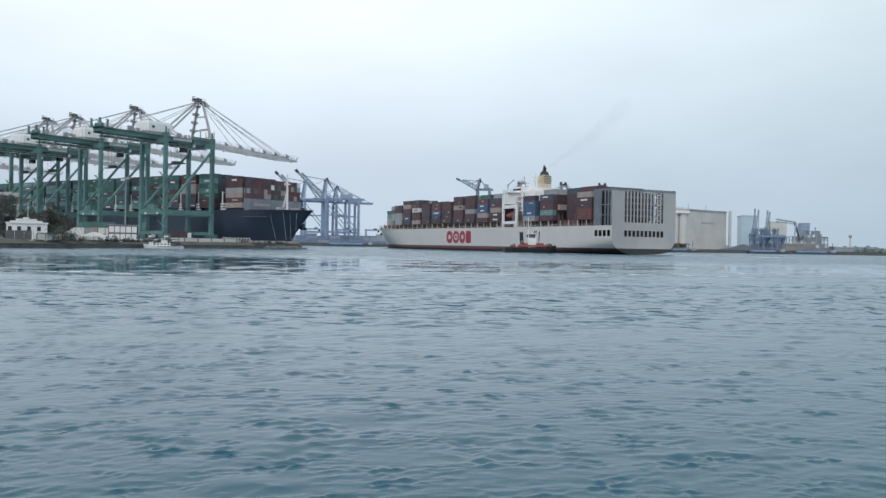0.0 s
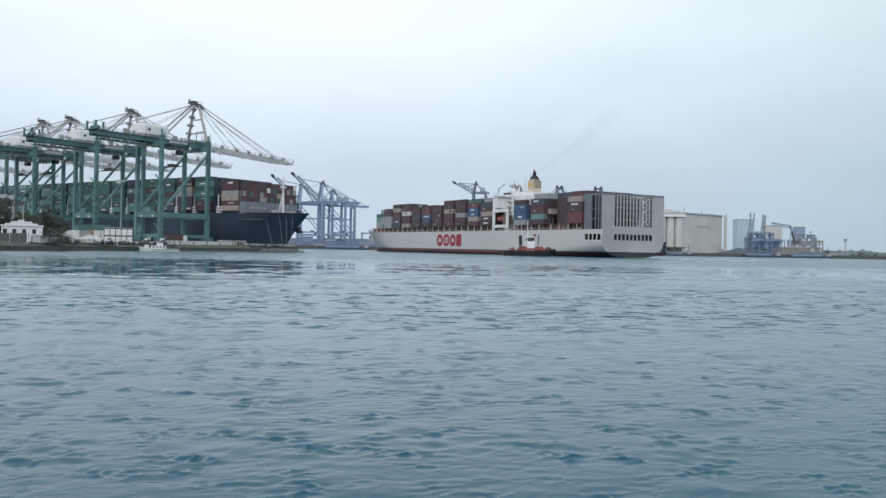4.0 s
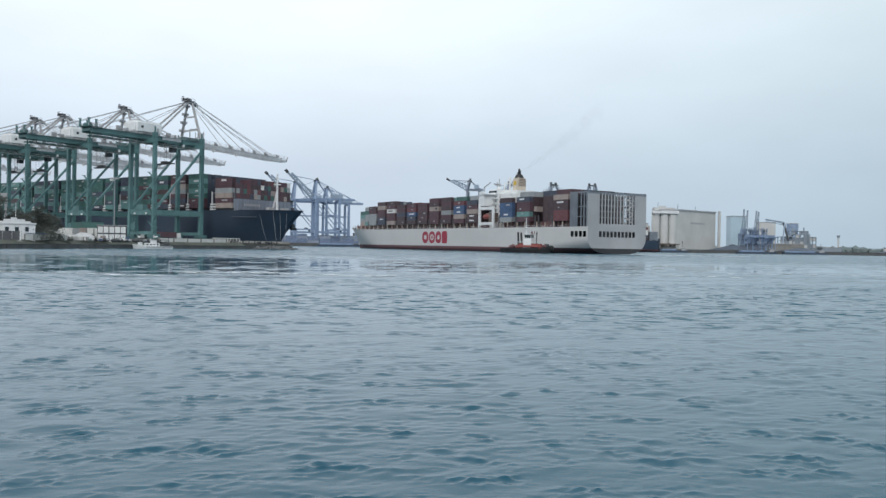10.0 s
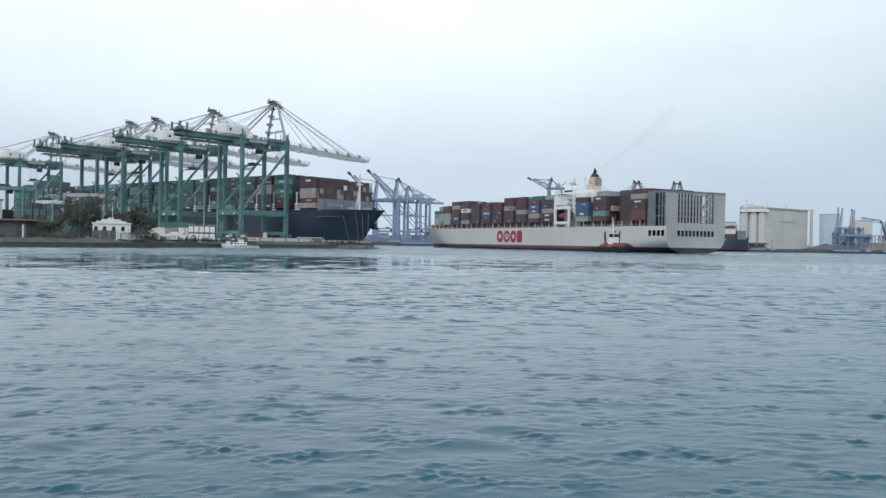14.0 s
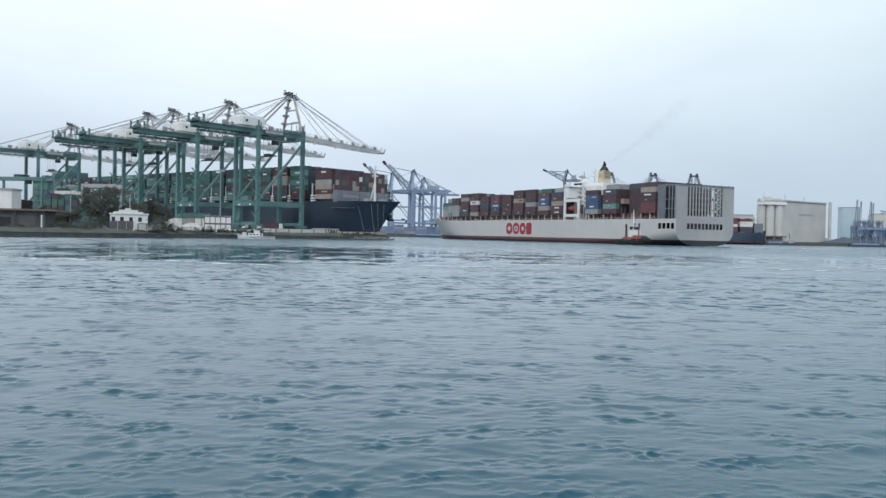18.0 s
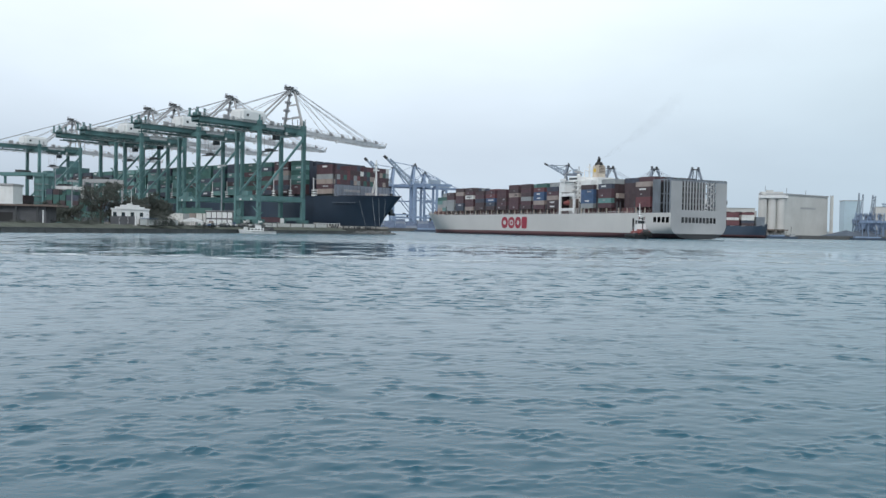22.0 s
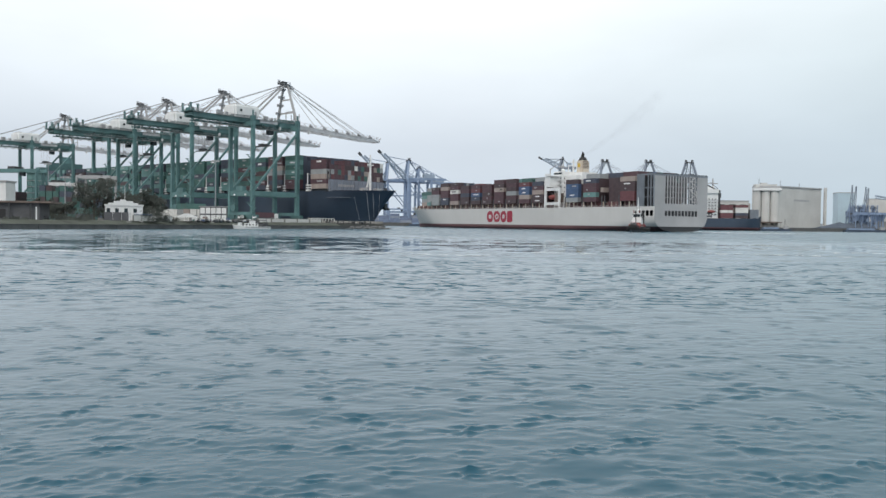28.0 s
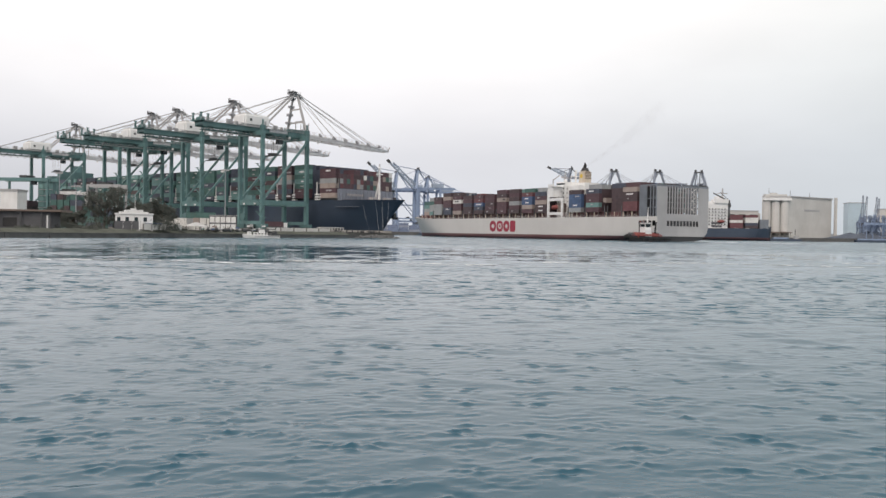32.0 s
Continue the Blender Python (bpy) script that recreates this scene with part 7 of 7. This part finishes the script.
def block(name, x, y, turn, w, d, h, material, label, category, floors=0, bays=0, glass=None, roof=None, base=3.6):
    b = empty(name, pose(x, y, base, 0, 0, turn), label, category)
    part("wall", boxes((-w / 2, w / 2, -d / 2, d / 2, 0, h)), material, b)
    part("roof", boxes((-w / 2 - 0.4, w / 2 + 0.4, -d / 2 - 0.4, d / 2 + 0.4, h, h + 0.8)), roof or M_STERNGREY, b)
    for f in range(floors):
        for k in range(bays):
            x0 = -w / 2 + w * (k + 0.2) / bays
            z0 = h * (f + 0.3) / floors
            part("window", boxes((x0, x0 + w * 0.6 / bays, -d / 2 - 0.12, -d / 2 + 0.1, z0, z0 + h * 0.45 / floors)), glass or M_GLASS, b)
    return b


def plant_frame(x, y, w, d, h, seed):
    """An open concrete process building: columns, floors, some filled bays, tanks on the roof."""
    rnd = random.Random(seed)
    p = empty("process_plant", pose(x, y, 3.6, 0, 0, -8), "grey concrete process plant with open bays", "building", "process buildings on the far shore")
    nx, nz = max(2, round(w / 4.5)), max(2, round(h / 4.5))
    for i in range(nx + 1):
        for py in (-d / 2, d / 2):
            px = -w / 2 + w * i / nx
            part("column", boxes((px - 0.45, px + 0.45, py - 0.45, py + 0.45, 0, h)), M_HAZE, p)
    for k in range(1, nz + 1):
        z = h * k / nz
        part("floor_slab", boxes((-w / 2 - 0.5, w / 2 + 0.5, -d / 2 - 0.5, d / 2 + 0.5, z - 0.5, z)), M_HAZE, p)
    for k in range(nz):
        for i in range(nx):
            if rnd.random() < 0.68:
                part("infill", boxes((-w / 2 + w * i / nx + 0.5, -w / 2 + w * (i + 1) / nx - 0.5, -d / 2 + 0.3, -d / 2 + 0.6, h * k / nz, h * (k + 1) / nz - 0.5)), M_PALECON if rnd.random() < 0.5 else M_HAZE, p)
            elif rnd.random() < 0.6:
                cx = -w / 2 + w * (i + 0.5) / nx
                part("vessel", tubes(((cx, 0, h * k / nz), (cx, 0, h * k / nz + 3.4), 1.6, None, 12)), M_GREYBLUE, p)
    for k in range(3):
        cx = rnd.uniform(-w / 2 + 2, w / 2 - 2)
        part("roof_vent", tubes(((cx, 0, h), (cx, 0, h + rnd.uniform(1.5, 5)), rnd.uniform(0.4, 1.3), None, 10)), M_HAZE, p)


block("office_tower", 431, 1005, -8, 18, 20, 41, M_BLUEGLASS, "pale blue glass-clad office block", "building", 9, 6, M_BLUEGLASS)
block("warehouse", 506, 1085, -14, 20, 22, 37, M_PALECON, "tall plain pale warehouse", "warehouse")
block("office_tower", 554, 1108, -10, 12, 12, 37, M_BLUE, "slim blue tower block", "building", 8, 4, M_GREYBLUE)
plant_frame(496, 1010, 14, 12, 18, 5)
plant_frame(513, 1012, 20, 14, 25, 8)
plant_frame(530, 1016, 12, 12, 18, 11)
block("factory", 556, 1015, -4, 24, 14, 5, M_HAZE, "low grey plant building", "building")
block("factory", 655, 1042, 4, 14, 16, 6, M_PALECON, "low pale plant building", "building")
block("warehouse", 462, 968, -6, 64, 16, 8, M_CONCRETE, "low grey quayside warehouse", "warehouse")
block("warehouse", 668, 1060, -4, 18, 12, 5, M_PALECON, "low pale quayside warehouse", "warehouse")
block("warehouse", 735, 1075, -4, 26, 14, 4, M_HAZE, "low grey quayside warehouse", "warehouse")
block("warehouse", 270, 905, 2, 34, 14, 27, M_PALECON, "pale concrete shed behind the feeder ship", "warehouse", 2, 3)
block("warehouse", -40, 1080, 8, 90, 30, 9, M_GREYBLUE, "low blue-grey quayside warehouse", "warehouse")
block("warehouse", 60, 1120, 0, 80, 30, 9, M_GREYBLUE, "low blue-grey quayside warehouse", "warehouse")


def jib_cranes():
    """Blue slewing harbour cranes with upright jibs, beside the silos."""
    for i, (x, y, h, lean) in enumerate(((408.5, 935, 47, -0.6), (414, 940, 46, 0.3), (421, 931, 45, -0.3), (426, 938, 44, 0.5))):
        c = empty("harbour_crane", pose(x, y, 3.6), "blue slewing harbour crane with its jib upright", "crane", "blue harbour cranes")
        part("portal", beams(*[((px, py, 0), (px * 0.5, py * 0.5, 13), 0.9) for px in (-4, 4) for py in (-4, 4)], ((-4, 0, 4), (4, 0, 4), 0.9), ((-2.4, 0, 13), (2.4, 0, 13), 5, 1.2)), M_BLUE, c)
        part("portal_brace", beams(((-4, -4, 1), (4, -4, 11), 0.5), ((4, -4, 1), (-4, -4, 11), 0.5), ((-4, 4, 1), (4, 4, 11), 0.5), ((-4, -4, 7), (4, -4, 7), 0.6)), M_BLUE, c)
        for tx in (-1, 1):
            for ty in (-1, 1):
                part("tower_leg", beams(((tx * 1.8, ty * 1.8, 13), (tx * 1.2, ty * 1.2, 24), 0.6)), M_BLUE, c)
            part("tower_brace", beams(((tx * 1.6, -1.6, 16), (-tx * 1.4, -1.4, 22), 0.4)), M_BLUE, c)
        part("counterweight", boxes((-2.2, 2.2, 4.0, 7.0, 14.4, 17.6)), M_SAND, c)
        part("cab_house", boxes((-3, 3, -2.5, 4.5, 13.6, 18.5)), M_BLUE, c)
        jib = bmesh.new()
        for s in (-1, 1):
            beam(jib, (s * 1.3, -2, 15), (lean + s * 0.5, -5, h), 0.5)
        for k in range(12):
            t0, t1 = k / 12, (k + 1) / 12
            e = (-1) ** k
            beam(jib, (e * (1.3 - 0.8 * t0) + lean * t0, -2 - 3 * t0, 15 + (h - 15) * t0), (-e * (1.3 - 0.8 * t1) + lean * t1, -2 - 3 * t1, 15 + (h - 15) * t1), 0.3)
        part("jib", jib, M_FARGREY, c)
        part("back_frame", beams(((-1.5, 3.5, 18), (0, 2, 27), 0.5), ((1.5, 3.5, 18), (0, 2, 27), 0.5)), M_BLUE, c)
        part("luffing_rope", tubes(((0, 2, 27), (lean, -5, h - 1), 0.12, None, 5)), M_STEEL, c)



def loading_tower(x, y, w, h):
    """A braced steel tower with a platform at each storey, feeding the quay conveyors."""
    t = empty("loading_tower", pose(x, y, 3.6, 0, 0, 8), "hazy blue braced steel loading tower by the silos", "tower", "loading towers by the silos")
    for px in (-w, w):
        for py in (-w, w):
            part("column", beams(((px, py, 0), (px, py, h), 0.8)), M_BLUE, t)
    storeys = int(h // 6)
    for k in range(storeys):
        z = 6 * (k + 1)
        part("platform", boxes((-w - 0.8, w + 0.8, -w - 0.8, w + 0.8, z - 0.25, z)), M_CELL, t)
        part("platform_rail", beams(*[((-w - 0.8, py, z + 1.1), (w + 0.8, py, z + 1.1), 0.18) for py in (-w - 0.7, w + 0.7)]), M_BLUE, t)
        a = (-1) ** k
        part("brace", beams(((-a * w, -w, z - 6), (a * w, -w, z), 0.5)), M_BLUE, t)
        part("brace", beams(((w, -a * w, z - 6), (w, a * w, z), 0.5)), M_BLUE, t)
    part("hopper", tubes(((0, 0, h - 7), (0, 0, h - 2), 1.0, w * 0.9, 12)), M_CELL, t)
    part("spout", tubes(((0, -w * 0.6, h - 5), (0, -w - 5, h * 0.35), 0.6, None, 8)), M_BLUE, t)


jib_cranes()
for x, y, w, h in ((404.5, 925, 3.0, 19), (412, 922, 3.4, 25), (419, 927, 3.0, 21), (427.5, 924, 3.2, 25)):
    loading_tower(x, y, w, h)
block("yard_office", -200.5, 350, 8, 7, 10, 15.4, M_WHITE, "tall plain white yard building behind the shed", "building", base=2.6)


def yard_gantry(x, y, turn, span, h, paint, label, base=2.6):
    """A rubber-tyred gantry: two leg pairs, twin girders, a trolley with its cab."""
    g = empty("yard_gantry", pose(x, y, base, 0, 0, turn), label, "crane", "gantries in the container yard")
    for px in (-span / 2, span / 2):
        for py in (-4, 4):
            part("leg", beams(((px, py, 1.2), (px, py, h), 0.8, 0.9)), paint, g)
            for k in (-0.8, 0.8):
                part("wheel", tubes(((px - 0.3, py + k, 0.75), (px + 0.3, py + k, 0.75), 0.75, None, 12)), M_RUBBER, g)
        part("sill_beam", beams(((px, -5, 1.9), (px, 5, 1.9), 0.9, 1.0)), paint, g)
    for py in (-3, 3):
        part("girder", beams(((-span / 2 - 1, py, h), (span / 2 + 1, py, h), 0.9, 1.5)), paint, g)
    part("trolley", boxes((-2.2, 1.2, -3.4, 3.4, h + 0.8, h + 1.9)), M_STEEL, g)
    part("driver_cab", boxes((2, 4, -1, 1, h - 2.4, h - 0.2)), M_GLASS, g)
    part("power_house", boxes((-span / 2 - 0.6, -span / 2 + 0.6, -3, 3, 2.4, 5.0)), M_WHITE, g)


for x, y in ((-86, 950), (-52, 968), (-20, 955)):
    yard_gantry(x, y, 10, 22, 15, M_BLUE, "blue rubber-tyred gantry crane at the far terminal", 3.6)
yard_gantry(-213, 384, -6, 25, 22.4, M_GREEN, "green rubber-tyred gantry crane over stacked containers")
yard_gantry(-179, 392, -4, 15, 20.2, M_STERNGREY, "grey rubber-tyred gantry crane over stacked containers")
yard_gantry(-203, 404, -4, 12, 17.2, M_BOOM, "pale grey rubber-tyred gantry crane over stacked containers")
yard_stack(-219.5, 398, 4, ["bmbbm"], "yard containers")
yard_stack(-206.5, 408, 4, ["gegngg", "geggng", "gnggeg", "ggeg"], "yard containers")


def lift_tower():
    """A clad steel tower with pale panels up one bay."""
    t = empty("lift_tower", pose(-212, 400, 2.6, 0, 0, 6), "green steel maintenance tower with pale panels in the yard", "tower")
    part("frame", boxes((-3.4, 3.4, -3, 3, 0, 22.0)), M_GREEN, t)
    for k in range(7):
        part("panel", boxes((-2.9, -0.9, -3.12, -3.0, 1.6 + k * 2.9, 3.6 + k * 2.9)), PAINTS["e"], t)
        part("ledge", boxes((-3.6, 3.6, -3.5, -3.0, 1.0 + k * 2.9, 1.2 + k * 2.9)), M_STERNGREY, t)
    part("roof", boxes((-3.8, 3.8, -3.6, 3.6, 22.0, 22.5)), M_GREEN_DARK, t)


lift_tower()


def quay_hopper(x, y, w):
    """A steel discharge hopper on legs at the bulk quay."""
    h = empty("quay_hopper", pose(x, y, 3.6), "blue steel discharge hopper on legs", "hopper", "hoppers at the bulk quay")
    part("bin", tubes(((0, 0, 8), (0, 0, 14), w * 0.2, w * 0.55, 4), ((0, 0, 14), (0, 0, 17), w * 0.55, None, 4)), M_BLUE, h)
    for px in (-w * 0.4, w * 0.4):
        for py in (-w * 0.4, w * 0.4):
            part("leg", beams(((px, py, 0), (px, py, 15), 0.6)), M_BLUE, h)
    part("walkway", boxes((-w * 0.7, w * 0.7, -w * 0.7, -w * 0.6, 14.5, 15.6)), M_BLUE, h)


for x, y, w in ((400, 898, 8), (408, 903, 10), (424, 905, 9), (430, 908, 8), (416, 899, 7)):
    quay_hopper(x, y, w)
conv = empty("conveyor_gallery", pose(0, 0, 3.6), "steel ship-loader conveyor frame on the far quay", "conveyor")
part("gallery", beams(((440, 945, 36), (476, 975, 34), 1.8, 1.6), ((440, 945, 33.6), (476, 975, 31.6), 0.8, 0.8)), M_GREYBLUE, conv)
part("chute", beams(((476, 975, 34), (482, 973, 12), 2.0, 2.0)), M_STEEL, conv)
part("leg", beams(((474, 972, 0), (477, 974, 33), 1.2, 1.2), ((486, 976, 0), (478, 975, 33), 1.0, 1.0)), M_GREYBLUE, conv)
for i, (x, y, w, h) in enumerate(((382, 900, 26, 6.5), (402, 904, 24, 8), (470, 920, 30, 4), (640, 985, 44, 5), (705, 990, 40, 4), (770, 1010, 60, 4))):
    rnd = random.Random(40 + i)
    bm = bmesh.new()
    n = 20
    rings = []
    for r in range(7):
        f = 1 - r / 6
        rings.append([bm.verts.new((math.cos(2 * math.pi * k / n) * w * f * rnd.uniform(0.85, 1.1), math.sin(2 * math.pi * k / n) * w * 0.4 * f * rnd.uniform(0.85, 1.1), h * (1 - f) * rnd.uniform(0.9, 1.05))) for k in range(n)])
    for a, b in zip(rings, rings[1:]):
        for k in range(n):
            j = (k + 1) % n
            bm.faces.new((a[k], a[j], b[j], b[k]))
    ob = obj("mound", bm, M_SAND)
    ob.matrix_basis = pose(x, y, 3.5)
    tagged(ob, "mound of blue-grey bulk material on the far quay", "mound", "bulk heaps on the far quay")
tower = empty("control_tower", pose(648, 1160, 3.6), "thin grey harbour control tower", "tower")
part("shaft", tubes(((0, 0, 0), (0, 0, 20), 1.5, 1.2, 14)), M_PALECON, tower)
part("cabin", tubes(((0, 0, 20), (0, 0, 23), 1.6, 2.2, 14)), M_HAZE, tower)
part("cabin_roof", tubes(((0, 0, 23), (0, 0, 23.8), 2.3, None, 14)), M_STERNGREY, tower)


def barge(x, y, turn, L, label):
    b = empty("barge", pose(x, y, 0, 0, 0, turn), label, "barge", "craft at the far quay")
    part("hull", boxes((-4, 4, -L / 2, L / 2, -1, 2.2)), M_NAVY, b)
    part("deckhouse", boxes((-2, 2, -L / 2 + 2, -L / 2 + 6, 2.2, 5.0)), M_STERNGREY, b)
    part("hatch", boxes((-3, 3, -L / 2 + 12, L / 2 - 3, 2.2, 3.6)), M_BLUE, b)
    part("mast", beams(((0, -L / 2 + 5, 6.4), (0, -L / 2 + 5, 12), 0.4)), M_STEEL, b)


barge(392, 862, 86, 40, "dark barge moored at the far quay")
barge(450, 874, 84, 46, "blue-hatched barge moored at the far quay")
barge(300, 856, 90, 30, "small dark work barge below the silos")
barge(-45, 893, 95, 50, "dark barge at the far terminal")

rnd = random.Random(9)
town = bmesh.new()
for k in range(130):
    x = -1600 + 3400 * rnd.random()
    y = 1900 + 700 * rnd.random()
    w, h = rnd.uniform(12, 60), rnd.uniform(6, 16) * (1.8 if rnd.random() < 0.08 else 1)
    box(town, x - w, x + w, y, y + 20, 2, 2 + h)
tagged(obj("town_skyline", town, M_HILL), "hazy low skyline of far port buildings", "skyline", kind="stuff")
far_trees = bmesh.new()
for k in range(160):
    x = 575 + 900 * rnd.random() ** 1.5
    ico(far_trees, (x, 1045 + 90 * rnd.random() + (x - 560) * 0.1, 5), rnd.uniform(2.5, 7.5), 1, (1.5, 1, 0.8), 0.3, rnd)
tagged(obj("far_woods", far_trees, M_FARLEAF), "low hazy line of far trees", "woods", kind="stuff")

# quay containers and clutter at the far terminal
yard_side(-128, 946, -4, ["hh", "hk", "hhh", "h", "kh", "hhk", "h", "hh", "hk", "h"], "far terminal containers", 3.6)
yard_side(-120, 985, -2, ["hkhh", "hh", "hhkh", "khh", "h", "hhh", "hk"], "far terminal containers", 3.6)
yard_side(60, 955, 0, ["mr", "bm", "nm", "rb", "um"], "far terminal containers", 3.6)


# ---- what moves ----
M_SMOKE = smoke_material()


def smoke_puffs():
    plume = tagged(new("smoke"), "thin grey exhaust smoke trailing from the funnel", "smoke", kind="stuff")
    plume.matrix_basis = pose(0, 0, 0)
    rnd = random.Random(17)
    for k in range(7):
        puff = part("drift", ico(bmesh.new(), (0, 0, 0), 1.0, 3, (1, 1, 1), 0.05, rnd), M_SMOKE, plume)
        for f in puff.data.polygons:
            f.use_smooth = True
        u = k / 6
        r = 2.0 + 7.0 * u
        puff.matrix_basis = Matrix.LocRotScale((0.5 + 42 * u + rnd.uniform(-1, 1), 5 * u, -1.0 + 24 * u + 9 * u * u + rnd.uniform(-0.6, 0.6)), Euler((0, radians(-30 - 18 * u), 0)), (7.0 + 7.0 * u, r, r * rnd.uniform(0.9, 1.25)))
        puff.visible_shadow = False
    return plume


def motions():
    ship_rows = [(0.0, 128.8, 426.1, 25.44), (8.0, 127.1, 444.3, 27.64), (16.0, 124.7, 463.8, 29.83), (24.0, 121.7, 484.5, 32.03), (32.0, 118.0, 506.5, 34.22)]
    walk(SHIP, [(t, pose(x, y, 1.0, 0, 0, h)) for t, x, y, h in ship_rows])
    walk(PLUME, [(t, pose(x - math.sin(radians(h)) * 82, y + math.cos(radians(h)) * 82, 53.5)) for t, x, y, h in ship_rows])
    tug_rows = [(0.0, 71.7, 440, -86), (6.0, 74.2, 440, -95), (9.0, 75.6, 441, -112), (13.0, 77.5, 442, -148), (17.0, 80.0, 443, -160), (20.0, 82.2, 445, -168), (23.0, 84.1, 448, -178), (25.0, 85.2, 451, -188), (28.0, 87.2, 456, -202), (30.0, 87.3, 460, -226), (32.0, 88.5, 464, -240)]
    walk(TUG, [(t, pose(x, y, 0, 0, 0, h)) for t, x, y, h in tug_rows])
    walk(WATER, [(t, pose(1.5 * t, -0.02 * t, 0)) for t in (0.0, 8.0, 16.0, 24.0, 32.0)])


PLUME = smoke_puffs()
motions()
